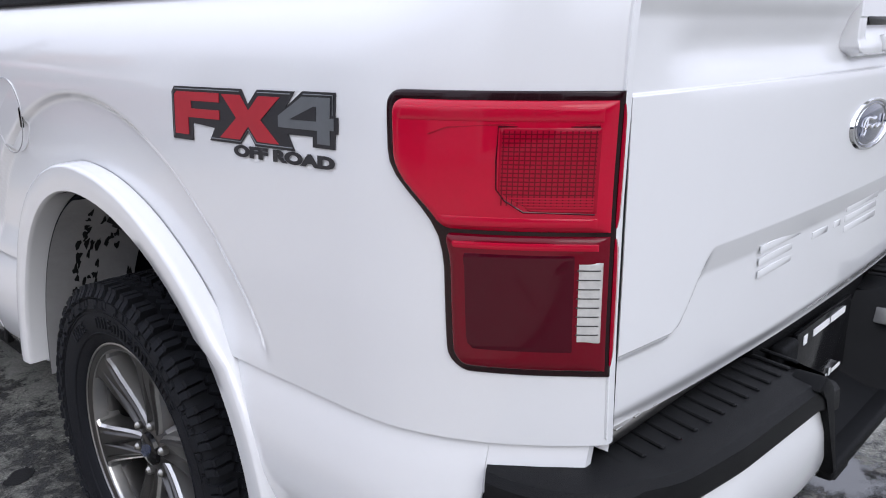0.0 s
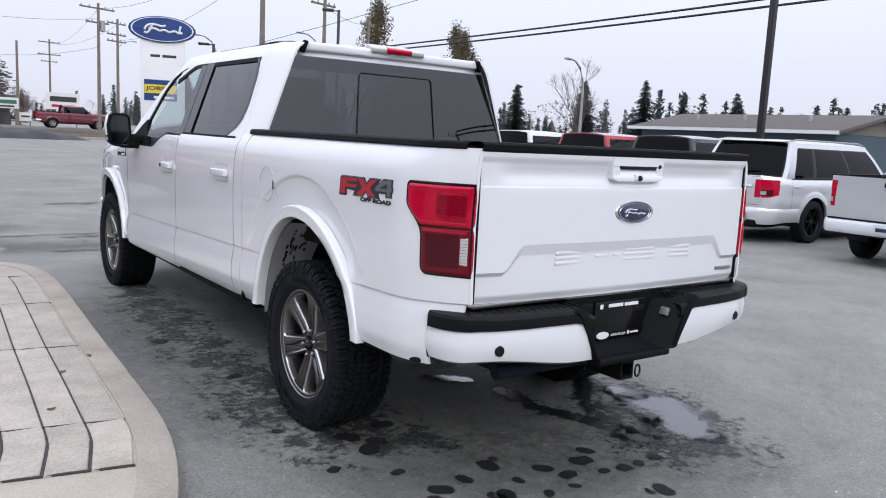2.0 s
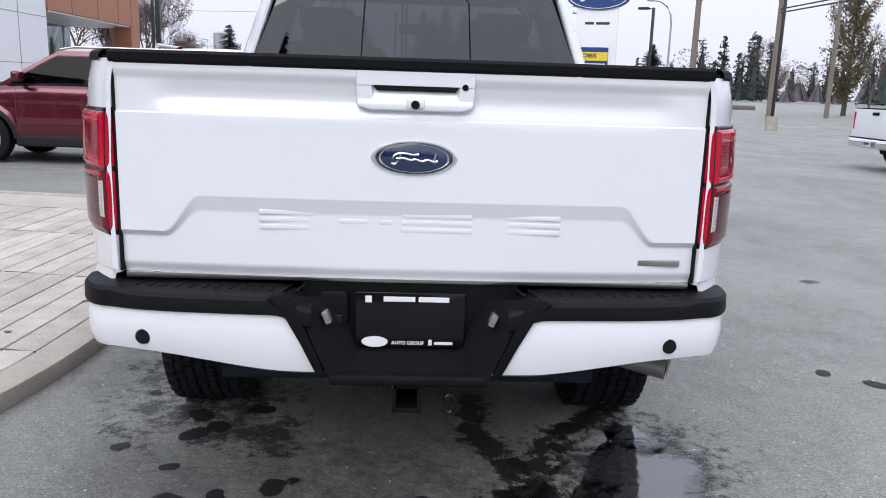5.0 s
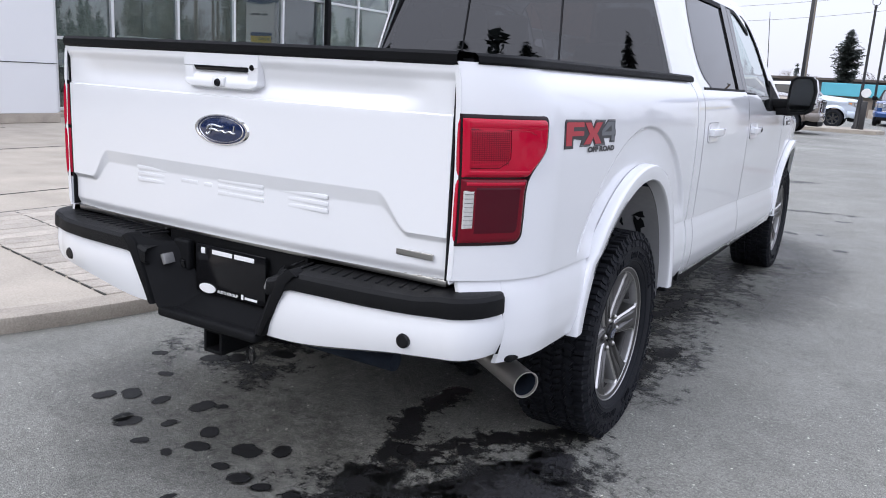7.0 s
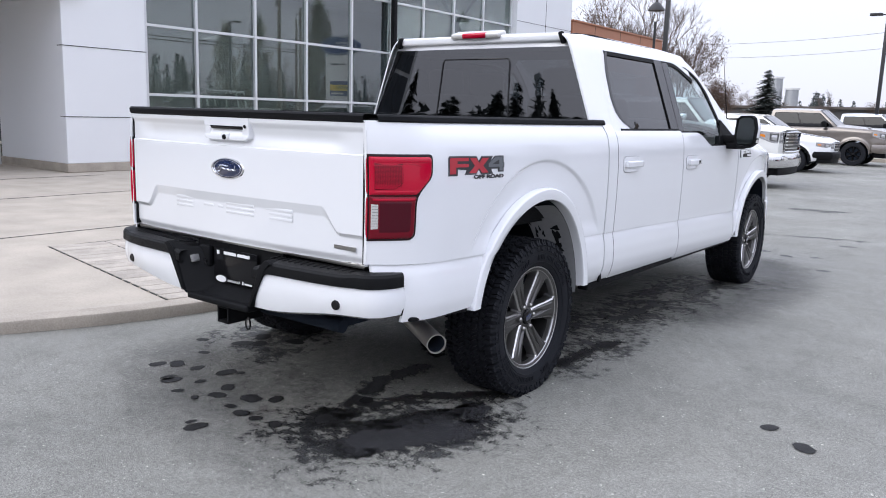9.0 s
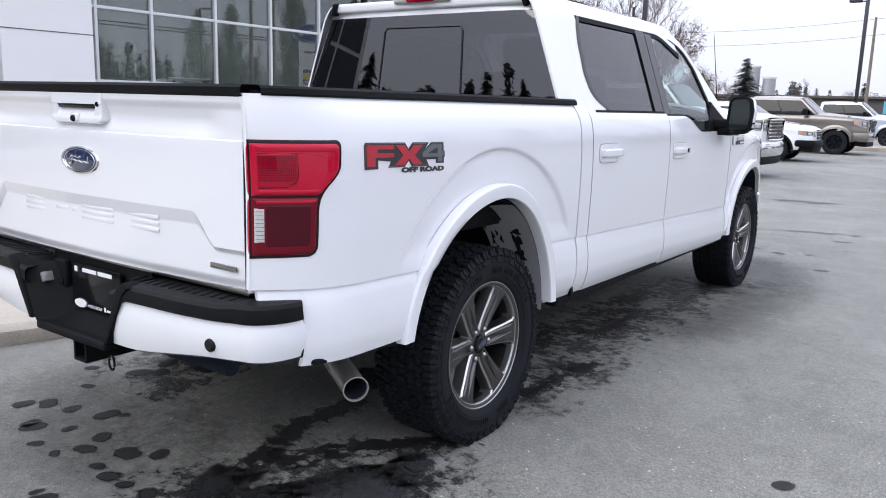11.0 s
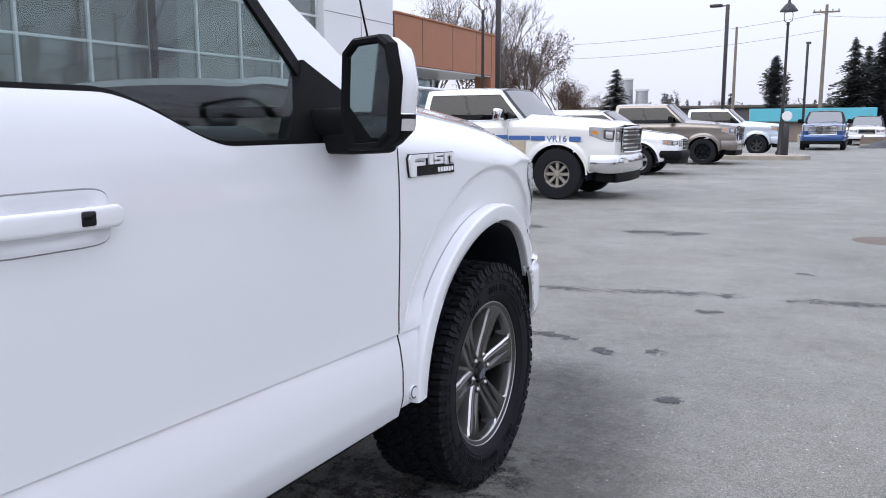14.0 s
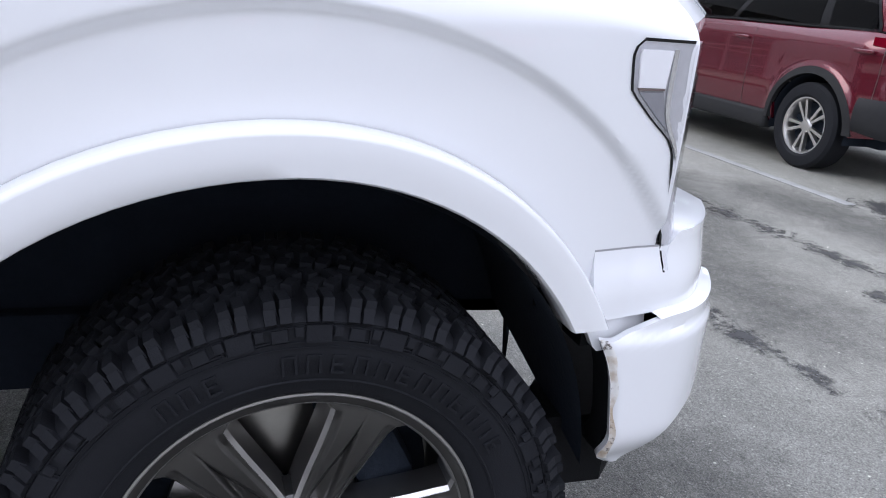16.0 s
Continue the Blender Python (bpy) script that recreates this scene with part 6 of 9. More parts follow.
def film(name, label, mat, paths, width, z, cell=0.045, peak=1.0, category="stain"):
    """A film along lines of (x, y); 'wet' falls off to the sides."""
    segs = [(np.array(p), np.array(q)) for pa in paths for p, q in zip(pa, pa[1:])]
    pts = np.array([p for pa in paths for p in pa])
    lo, hi = pts.min(0) - 1.6 * width, pts.max(0) + 1.6 * width
    nx, ny = int((hi[0] - lo[0]) / cell) + 2, int((hi[1] - lo[1]) / cell) + 2
    gx_, gy_ = np.meshgrid(lo[0] + cell * np.arange(nx), lo[1] + cell * np.arange(ny))
    dist = np.full(gx_.shape, 9.0)
    for p, q in segs:
        v = q - p
        k = np.clip(((gx_ - p[0]) * v[0] + (gy_ - p[1]) * v[1]) / max(1e-9, v @ v), 0, 1)
        dist = np.minimum(dist, np.hypot(gx_ - p[0] - k * v[0], gy_ - p[1] - k * v[1]))
    wet = peak * np.exp(-(dist / width) ** 2) - 0.55 * np.clip(dist / width - 1.0, 0, 1)
    keep = dist < 1.6 * width
    idx = -np.ones(gx_.shape, int)
    vs, ws, fs = [], [], []
    for j in range(ny):
        for i in range(nx):
            if keep[j, i]:
                idx[j, i] = len(vs)
                vs.append((gx_[j, i], gy_[j, i], z))
                ws.append(wet[j, i])
    for j in range(ny - 1):
        for i in range(nx - 1):
            q = (idx[j, i], idx[j, i + 1], idx[j + 1, i + 1], idx[j + 1, i])
            if min(q) >= 0:
                fs.append(tuple(int(c) for c in q))
    me = bpy.data.meshes.new(name)
    me.from_pydata([tuple(float(c) for c in v) for v in vs], [], fs)
    me.materials.append(mat)
    att = me.attributes.new("wet", "FLOAT", "POINT")
    att.data.foreach_set("value", np.array(ws, dtype=np.float32))
    return tagged(new(name, me), label, category, kind="stuff" if category == "stain" else "")


film("dark_film", "damp water marks under and beside the pickup truck", FILM_DAMP, [[(0.84, 0.5), (0.82, 1.0), (0.72, 1.5), (0.73, 2.2), (0.73, 2.7), (0.72, 3.4), (0.85, 3.7)], [(0.4, 0.6), (0.5, 1.95), (0.5, 2.9), (0.6, 3.4)], [(0.42, -1.05), (0.6, -0.8), (0.86, -0.4)], [(0.69, -1.2), (0.95, -0.8), (1.02, -0.5)]], 0.26, 0.0020, peak=0.52)
film("dark_film", "damp water marks under and beside the pickup truck", FILM_DAMP, [[(-0.85, 0.4), (-0.9, 1.4), (-0.85, 2.4), (-0.8, 3.4)], [(-0.95, -0.3), (-1.0, 0.5)], [(-0.75, 0.0), (-0.6, -0.4)]], 0.26, 0.0022, peak=0.54)
# soft darkening of the ground along the truck's middle
film("dark_film", "darker asphalt underneath the pickup truck", FILM_FIELD, [[(0.0, -0.4), (0.1, 0.6), (-0.1, 1.8), (0.1, 3.2)]], 0.55, 0.0012, cell=0.08, peak=0.50)
# damp ground, with the shade under the rear bumper painted in
film("dark_film", "damp asphalt behind the truck with painted bumper shade", FILM_FIELD, [[(-0.75, -0.75), (-0.2, -1.05), (0.5, -1.15)], [(-1.15, 0.3), (-1.2, 1.4), (-1.1, 2.8)]], 0.42, 0.0014, cell=0.06, peak=0.58)
# damp ground that also carries painted shadow round the front wheel and nose
film("dark_film", "damp asphalt beside the front wheel with painted shadow", FILM_FIELD, [[(1.02, 2.2), (1.15, 3.0), (1.15, 3.6), (1.05, 4.3), (0.75, 4.8)], [(0.7, 4.2), (0.3, 4.7)]], 0.34, 0.0015, cell=0.06, peak=0.66)
film("wet_film", "dark wet streaks on asphalt behind the rear bumper", FILM_WET, [[(0.28, -0.10), (0.25, -0.35), (0.33, -0.6), (0.42, -0.95)], [(0.86, -0.37), (0.74, -0.7), (0.72, -1.1)], [(0.9, -0.1), (0.6, -0.38), (0.45, -0.66)], [(0.80, 0.5), (0.86, 1.1)], [(0.62, 1.6), (0.66, 2.3)], [(0.70, 2.9), (0.76, 3.4)]], 0.075, 0.0032, cell=0.022, peak=0.74)
film("wet_film", "broad dark wet patch on asphalt round the puddle", FILM_WET, [[(0.30, -1.15), (0.62, -0.98), (0.84, -0.72), (0.93, -0.52)]], 0.18, 0.0026, cell=0.03, peak=0.50)
film("dark_film", "worn damp crack line across the asphalt lot", FILM_DAMP, [[(-2.9, 6.60), (-1.7, 6.78), (-0.9, 6.84), (-0.4, 6.87), (0.25, 6.98)], [(0.45, 7.05), (1.0, 7.2), (1.35, 7.24)], [(1.7, 7.28), (2.6, 7.45)]], 0.10, 0.0030, cell=0.022, peak=0.50)
film("dark_film", "damp tyre streak on the asphalt lot", FILM_DAMP, [[(-1.0, 5.56), (-0.62, 5.53), (-0.3, 5.58), (0.0, 5.57)], [(0.2, 5.61), (0.35, 5.63), (0.56, 5.61)]], 0.075, 0.0030, cell=0.022, peak=0.54)
rs = random.Random(11)
for k, (x, y) in enumerate(SPOTS):
    r = rs.uniform(0.017, 0.036) * (1.5 if k in (16, 17, 30) else 1)
    a = rs.uniform(0, 3.1)
    spot = film("wet_spot", "dark round wet spot on grey asphalt", FILM_SPOT, [[(x - r * 0.5 * math.cos(a), y - r * 0.5 * math.sin(a)), (x + r * 0.5 * math.cos(a), y + r * 0.5 * math.sin(a))]], r * 1.1, 0.0040, cell=0.012, peak=1.4, category="wet spot")
    tagged(spot, "dark round wet spot on grey asphalt", "stain", "wet spots behind the truck")
for k, (x, y, rx, ry) in enumerate([(-2.0, 8.15, 0.40, 0.16), (-0.60, 6.58, 0.14, 0.10), (-0.12, 6.4, 0.16, 0.08), (0.84, 5.42, 0.045, 0.04), (1.11, 5.52, 0.04, 0.05), (1.2, 6.63, 0.06, 0.04), (1.33, 4.76, 0.03, 0.035), (1.7, 8.4, 0.06, 0.035), (-1.75, 9.3, 0.5, 0.12), (-1.9, 10.4, 0.6, 0.16), (0.1, 10.5, 0.5, 0.12), (2.6, 4.2, 0.05, 0.04), (2.9, 2.2, 0.05, 0.04), (2.2, 3.1, 0.12, 0.03)]):
    film("damp_mark", "damp mark drying on grey asphalt", FILM_DAMP, [[(x - rx * 0.7, y + ry * math.sin(3.1 * k)), (x - rx * 0.2, y - 0.6 * ry * math.cos(2.3 * k)), (x + rx * 0.25, y + 0.5 * ry * math.sin(1.7 * k)), (x + rx * 0.6, y + ry * math.cos(5.1 * k))]], ry * 1.30, 0.0034, cell=0.02, peak=0.72)
film("puddle", "shallow puddle mirroring the pale sky", FILM_WATER, [[(0.89, -0.66), (0.84, -0.80), (0.74, -0.98)]], 0.15, 0.0048, cell=0.018, peak=1.05, category="puddle")
film("puddle", "shallow puddle mirroring the pale sky", FILM_WATER, [[(0.87, -0.40), (0.90, -0.50)]], 0.075, 0.0048, cell=0.015, peak=1.05, category="puddle")
film("puddle", "shallow puddle mirroring the pale sky", FILM_WATER, [[(-2.35, 6.45), (-1.95, 6.2), (-1.65, 5.9)]], 0.20, 0.0048, cell=0.025, peak=1.1, category="puddle")
film("puddle", "small film of rain water on asphalt", FILM_WATER, [[(0.05, 0.28), (0.2, 0.17)]], 0.06, 0.0048, cell=0.015, peak=1.05, category="puddle")
film("dark_film", "broad damp field round the puddle on asphalt", FILM_FIELD, [[(-3.1, 6.9), (-2.2, 6.6), (-1.4, 5.9), (-0.6, 5.9)], [(-2.6, 7.4), (-1.4, 7.6)]], 0.42, 0.0016, cell=0.06, peak=0.62)

# ---- raised walk with kerb ----
WALK_Z = 0.085
EDGE0 = [(-2.9, -3.2), (-2.30, -1.9), (-1.86, -1.05), (-1.66, -0.55), (-1.53, 0.0), (-1.49, 0.8), (-1.46, 1.6), (-1.41, 2.6), (-1.37, 3.5), (-1.38, 4.0), (-1.45, 4.35), (-1.66, 4.62), (-2.1, 4.80), (-3.2, 4.95), (-7.0, 5.6)]


EDGE = smooth_line(EDGE0)


def inset(pts, d):
    out = []
    for i, p in enumerate(pts):
        a, b = Vector(pts[max(i - 1, 0)]), Vector(pts[min(i + 1, len(pts) - 1)])
        t = (b - a).normalized()
        out.append((p[0] - t.y * d, p[1] + t.x * d))
    return out


inner = inset(EDGE, 0.14)
walk_bm = bmesh.new()
poly = inner + [(-9.0, 5.9), (-9.0, 40), (-13.0, 40), (-16.5, 4.0), (-16.5, -10), (-6.5, -10)]
walk_bm.faces.new([walk_bm.verts.new((x, y, WALK_Z - 0.006)) for x, y in poly])
bmesh.ops.triangulate(walk_bm, faces=walk_bm.faces)
pavement = solo("pavement", walk_bm, CONCRETE, "pale concrete walk in front of the showroom", "pavement", kind="structure")
kb = bmesh.new()
kp = [(0.0, -0.02), (-0.012, 0.06), (-0.006, 0.078), (0.012, WALK_Z), (0.14, WALK_Z), (0.14, 0.0)]
rings = [inset(EDGE, d) for d, z in kp]
add_grid(kb, lambda u, v: (*rings[int(round(v * (len(kp) - 1)))][int(round(u * (len(EDGE) - 1)))], kp[int(round(v * (len(kp) - 1)))][1]), len(EDGE) - 1, len(kp) - 1)
solo("kerb", kb, KERB, "worn concrete kerb with rounded nose", "kerb", kind="structure")
# long stamped pavers beside the kerb, over a sunk joint bed
edge_x = curve_of([(p[1], p[0]) for p in inset(EDGE0, 0.15)[2:10]], 0.05)
pr_ = random.Random(5)
rowsy = [-0.30, 0.20, 1.50, 2.72, 3.80]
PW = 0.158
for r in range(4):
    for c in range(16):
        off = 0.05 * c * (0.6 if r == 0 else 0.8)
        y0, y1, g = rowsy[r] + 0.028 * c, rowsy[r + 1] + 0.028 * c, 0.0038
        nseg = 5
        lft, rgt = [], []
        for k in range(nseg + 1):
            y = y0 + g + (y1 - y0 - 2 * g) * k / nseg
            xe = edge_x(min(max(y - 0.028 * c, -0.3), 3.8)) - PW * c
            lft.append((xe - PW + g, y))
            rgt.append((xe - g, y))
        q = rgt + lft[::-1]
        zt = WALK_Z + 0.003 + pr_.uniform(-0.0015, 0.0015)
        bm = bmesh.new()
        cx, cy = sum(p[0] for p in q) / len(q), sum(p[1] for p in q) / len(q)
        lo = [bm.verts.new((x, y, WALK_Z - 0.012)) for x, y in q]
        mid = [bm.verts.new((x, y, zt - 0.004)) for x, y in q]
        hi = [bm.verts.new((x + (0.004 if x < cx else -0.004), y + (0.004 if y < y0 + 0.03 else -0.004 if y > y1 - 0.03 else 0), zt)) for x, y in q]
        n = len(q)
        for k in range(nseg):
            bm.faces.new((hi[k], hi[k + 1], hi[n - 2 - k], hi[n - 1 - k]))
        for a_, b_ in ((lo, mid), (mid, hi)):
            for i in range(n):
                bm.faces.new((a_[i], a_[(i + 1) % n], b_[(i + 1) % n], b_[i]))
        part("paver", bm, PAVER, pavement, sharp=20)
jb = bmesh.new()
qs = [(edge_x(min(max(y, -0.3), 3.8)) - 0.002, y) for y in (-0.295, 0.5, 1.5, 2.5, 3.2, 3.795)]
jb.faces.new([jb.verts.new((x, y, WALK_Z - 0.0035)) for x, y in qs + [(qs[-1][0] - PW * 15.95, 3.795 + 0.028 * 15.5), (qs[0][0] - PW * 15.95, -0.295 + 0.028 * 15.5)]])
for r in range(0, 5):
    for c in range(16):
        y = rowsy[r] + 0.028 * c
        xe = edge_x(min(max(y - 0.028 * c, -0.3), 3.8)) - PW * c
        part("cross_joint", box(xe - PW / 2, y, WALK_Z - 0.002, PW * 1.02, 0.0085, 0.010, m=pose(0, 0, 0, 0, 0, -10)), JOINT, pavement)
solo("joint_bed", jb, JOINT, "dark sanded joints between pavers", "joint", kind="structure")
for y in (-2.6, -6.0):
    part("slab_joint", box(-6.5, y, WALK_Z - 0.004, 8.0, 0.012, 0.006), JOINT, pavement)
for x in (-5.0, -8.2, -11.0):
    part("slab_joint", box(x, -1.5, WALK_Z - 0.004, 0.012, 12.0, 0.006), JOINT, pavement)
leaf_mat = material("fallen_leaf", (0.16, 0.06, 0.03), rough=0.8, var=0.4, scale=60)
for k, (x, y) in enumerate([(-1.92, 0.45), (-1.78, 1.0), (-1.60, 1.25), (-2.05, 2.4)]):
    lf = blob(x, y, 0.024, 0.011, WALK_Z + 0.007, 500 + k, n=12, rough=0.6, turn=k)
    solo("fallen_leaf", lf, leaf_mat, "brown dead leaf lying on the pavers", "leaf", "fallen leaves")

# ---- showroom building ----
PANEL = material("white_metal_panel", (0.74, 0.75, 0.76), rough=0.35, var=0.03, scale=0.6, rough_var=0.08)
MULLION = material("white_aluminium", (0.62, 0.63, 0.64), rough=0.35, metal=0.3)
TERRACOTTA = material("terracotta_panel", (0.36, 0.155, 0.085), rough=0.6, var=0.12, scale=2.0)
DARK_ROOM = material("dim_showroom", (0.5, 0.5, 0.5), rough=0.8, var=0.3, scale=0.7)
SHOP_GLASS = glass_material("showroom_glass", (0.38, 0.44, 0.46), ior=2.15)
CEIL_LAMP = glow_material("ceiling_lamp_glow", (1.0, 0.97, 0.92), 36.0)
FX = -13.2
HT = 6.4
fac = thing("wall_showroom", "white panel showroom front with tall glazed wall", "building", kind="structure")


def wall_box(name, x0, x1, y0, y1, z0, z1, mat, bev=0.01):
    return part(name, box((x0 + x1) / 2, (y0 + y1) / 2, (z0 + z1) / 2, abs(x1 - x0), abs(y1 - y0), abs(z1 - z0), bev, 1), mat, fac)


# pier, with panel joints, and its recessed entrance side
wall_box("pier", FX - 1.2, -11.72, 4.22, 5.92, 0.25, HT, PANEL)
wall_box("pier_plinth", FX - 1.2, -11.70, 4.20, 5.94, 0.08, 0.25, KERB)
for z in (1.12, 2.42, 3.72, 5.0):
    wall_box("panel_joint", -11.9, -11.712, 4.212, 5.928, z, z + 0.014, JOINT, 0)
wall_box("canopy", -16.5, -11.6, -1.0, 4.6, 3.3, HT, PANEL)
wall_box("entrance_wall", -17.0, -16.4, -6.0, 4.5, 0.08, 3.4, PANEL)
for y0 in (3.6, 2.3, 1.0, -0.3):
    wall_box("door_frame", -14.55, -14.45, y0, y0 + 0.08, 0.08, 3.3, MULLION)
for z in (0.5, 1.5, 2.2, 2.9):
    wall_box("door_rail", -14.55, -14.46, -0.3, 4.3, z, z + 0.06, MULLION)
wall_box("door_pane", -14.51, -14.50, -0.3, 4.3, 0.1, 3.3, SHOP_GLASS, 0)
ys = [5.92, 6.85, 8.17, 9.9, 11.63, 13.36, 15.09, 16.6, 18.2, 19.9, 21.7]
zs = [0.22, 1.62, 3.13, 4.62, 6.2]
for y in ys:
    wall_box("mullion", FX - 0.10, FX + 0.05, y - 0.035, y + 0.035, 0.12, HT, MULLION, 0.005)
for z in zs:
    wall_box("transom", FX - 0.09, FX + 0.04, 5.9, 21.7, z - 0.03, z + 0.03, MULLION, 0.005)
for y0, y1 in zip(ys, ys[1:]):
    for z0, z1 in zip(zs, zs[1:]):
        wall_box("pane", FX - 0.03, FX - 0.02, y0 + 0.035, y1 - 0.035, z0 + 0.03, z1 - 0.03, SHOP_GLASS, 0)
wall_box("column", FX + 0.1, FX + 0.24, 14.95, 15.09, 0.08, HT, BLACK_PLASTIC)
wall_box("parapet", FX - 1.0, FX + 0.08, 5.9, 21.7, HT - 0.2, 7.4, PANEL)
wall_box("end_wall", FX - 6.0, FX + 0.25, 21.74, 25.85, 0.08, 7.4, PANEL)
for z in (1.6, 3.2, 4.8):
    wall_box("panel_joint", FX + 0.2, FX + 0.258, 21.75, 25.84, z, z + 0.014, JOINT, 0)
wall_box("panel_joint", FX + 0.2, FX + 0.258, 23.8, 23.814, 0.1, 7.4, JOINT, 0)
wall_box("plinth", FX - 0.2, FX + 0.27, 5.95, 25.87, 0.0, 0.16, KERB)
# inside of the showroom
wall_box("back_wall", FX - 9.2, FX - 9.0, 4.0, 26.0, 0.0, HT, DARK_ROOM)
wall_box("side_wall", FX - 9.0, FX - 1.2, 4.0, 4.2, 0.0, HT, DARK_ROOM)
wall_box("inner_floor", FX - 9.0, FX - 0.1, 4.2, 25.8, 0.05, 0.12, CONCRETE)
wall_box("inner_ceiling", FX - 9.0, FX - 0.1, 4.2, 25.8, 5.75, 5.85, material("white_ceiling", (0.6, 0.6, 0.6), rough=0.9))
for i in range(5):
    for j in range(3):
        wall_box("ceiling_lamp", FX - 2.0 - 2.4 * j, FX - 1.4 - 2.4 * j, 6.5 + 3.2 * i, 7.1 + 3.2 * i, 5.71, 5.745, CEIL_LAMP, 0)
for k, (x, y, w, h) in enumerate([(-15.0, 9.0, 1.1, 0.9), (-16.0, 12.5, 1.4, 0.75), (-15.2, 17.0, 1.2, 1.0)]):
    wall_box("sales_desk", x - w / 2, x + w / 2, y - 0.9, y + 0.9, 0.12, 0.12 + h, MULLION)
for a, b in (((FX - 0.7, 18.0, 5.6), (FX - 0.7, 20.6, 3.3)), ((FX - 0.7, 20.6, 5.6), (FX - 0.7, 18.0, 3.3))):
    part("brace", tube([a, b], 0.07, 8), MULLION, fac)
# dark glazed wing beyond the entrance
wing = thing("wall_south_wing", "tall dark glazed wing of the showroom", "building", kind="structure")
WING_GLASS = material("dark_facade_glass", (0.02, 0.03, 0.045), rough=0.06, spec=0.6, var=0.2, scale=0.5)
part("wing_body", box(-17.0, -9.0, 4.6, 7.0, 8.0, 9.2, 0.02, 1), PANEL, wing)
for j in range(5):
    for i in range(3):
        part("wing_pane", box(-13.48, -11.5 + 2.5 * i, 1.1 + 1.75 * j, 0.03, 2.28, 1.62), WING_GLASS, wing)
# terracotta drive-through at the far end
svc = thing("wall_service_canopy", "terracotta panel service canopy on brick posts", "building", kind="structure")
TX = -12.9
part("fascia", box(TX - 2.0, 30.6, 4.35, 4.0, 9.4, 1.75, 0.01, 1), TERRACOTTA, svc)
for y in (27.9, 30.4, 32.6, 34.2):
    part("fascia_joint", box(TX + 0.001, y, 4.35, 0.012, 0.02, 1.74), JOINT, svc)
part("coping", box(TX - 1.98, 30.6, 5.26, 4.06, 9.46, 0.07, 0.01), TERRACOTTA, svc)
part("soffit", box(TX - 2.0, 30.6, 3.44, 3.9, 9.2, 0.05), MULLION, svc)
part("brick_post", box(TX - 0.4, 34.7, 1.8, 0.8, 1.1, 3.4, 0.01, 1), TERRACOTTA, svc)
part("dark_pane", box(TX - 3.0, 30.4, 1.9, 0.05, 8.6, 3.0), SHOP_GLASS, svc)
for y in (28.0, 30.0, 32.0, 34.0):
    part("pane_frame", box(TX - 2.96, y, 1.9, 0.08, 0.07, 3.0), MULLION, svc)
part("pane_frame", box(TX - 2.96, 30.4, 2.0, 0.08, 8.6, 0.08), MULLION, svc)


# ---- parked vehicles: each in its own frame, y forward from the middle of the wheelbase ----
CAR_GLASS = glass_material("car_glass", (0.09, 0.105, 0.108), ior=1.5)
CAR_DARK = glass_material("dark_car_glass", (0.015, 0.016, 0.018), ior=1.28)
SCREEN_GLASS = glass_material("screen_glass", (0.14, 0.17, 0.18), ior=3.6)
GLASSES += [CAR_GLASS, CAR_DARK, SCREEN_GLASS]
CABIN_MID[0] = -0.2
PLASTIC_GREY = material("grey_cladding", (0.028, 0.029, 0.031), rough=0.6, var=0.2, scale=20)
TRIM_GREY = material("grey_skid_trim", (0.11, 0.112, 0.116), rough=0.5, var=0.15, scale=15)
LAMP_CLEAR = material("headlamp_lens", (0.62, 0.62, 0.63), rough=0.12, metal=0.6, coat=1.0, var=0.3, scale=30)
AMBER = material("amber_lens", (0.65, 0.22, 0.03), rough=0.2, coat=1.0)
PLATE_WHITE = material("plate_white", (0.62, 0.64, 0.68), rough=0.4)


def paint(name, c, metal=0.0, rough=0.25):
    return material(name, c, rough=rough, metal=metal, coat=1.0, var=0.06, scale=2.0)


def car_wheel(parent, R, rim, half, style, rim_mat):
    w = new("wheel")
    w.parent = parent
    k = half
    part("tyre", rev([(rim, k * 0.85), (rim + 0.02, k * 0.98), ((R + rim) / 2, k), (R - 0.025, k * 0.95), (R, k * 0.75), (R, -k * 0.75), (R - 0.025, -k * 0.95), (rim, -k * 0.85)], 40), RUBBER, w)
    part("rim", rev([(rim, k * 0.86), (rim - 0.012, k * 0.84), (rim - 0.03, k * 0.5), (rim - 0.035, -k * 0.7)], 40), rim_mat, w)
    part("hub_disc", rev([(0.0, k * 0.1), (rim - 0.03, k * 0.02)], 24), LINER, w)
    n = {"five": 5, "six": 6, "ten": 10, "eight": 8}[style]
    for i in range(n):
        a = 2 * math.pi * i / n if style != "ten" else 2 * math.pi * (i // 2) / 5 + (0.20 if i % 2 else -0.20)
        sp = bmesh.new()
        wd = {"five": 0.045, "six": 0.04, "ten": 0.018, "eight": 0.034}[style]
        add_prism(sp, [(0.03, -wd * 0.7), (rim - 0.012, -wd), (rim - 0.012, wd), (0.03, wd * 0.7)], lambda r, t: (k * 0.35, t, r), lambda r, t: (k * 0.62 + 0.02 * r, t * 0.8, r))
        bmesh.ops.transform(sp, matrix=Matrix.Rotation(a, 4, "X"), verts=sp.verts)
        part("spoke", sp, rim_mat, w)
    part("hub_cap", rev([(0, k * 0.75), (0.045, k * 0.72), (0.06, k * 0.55)], 20), rim_mat, w)
    return w


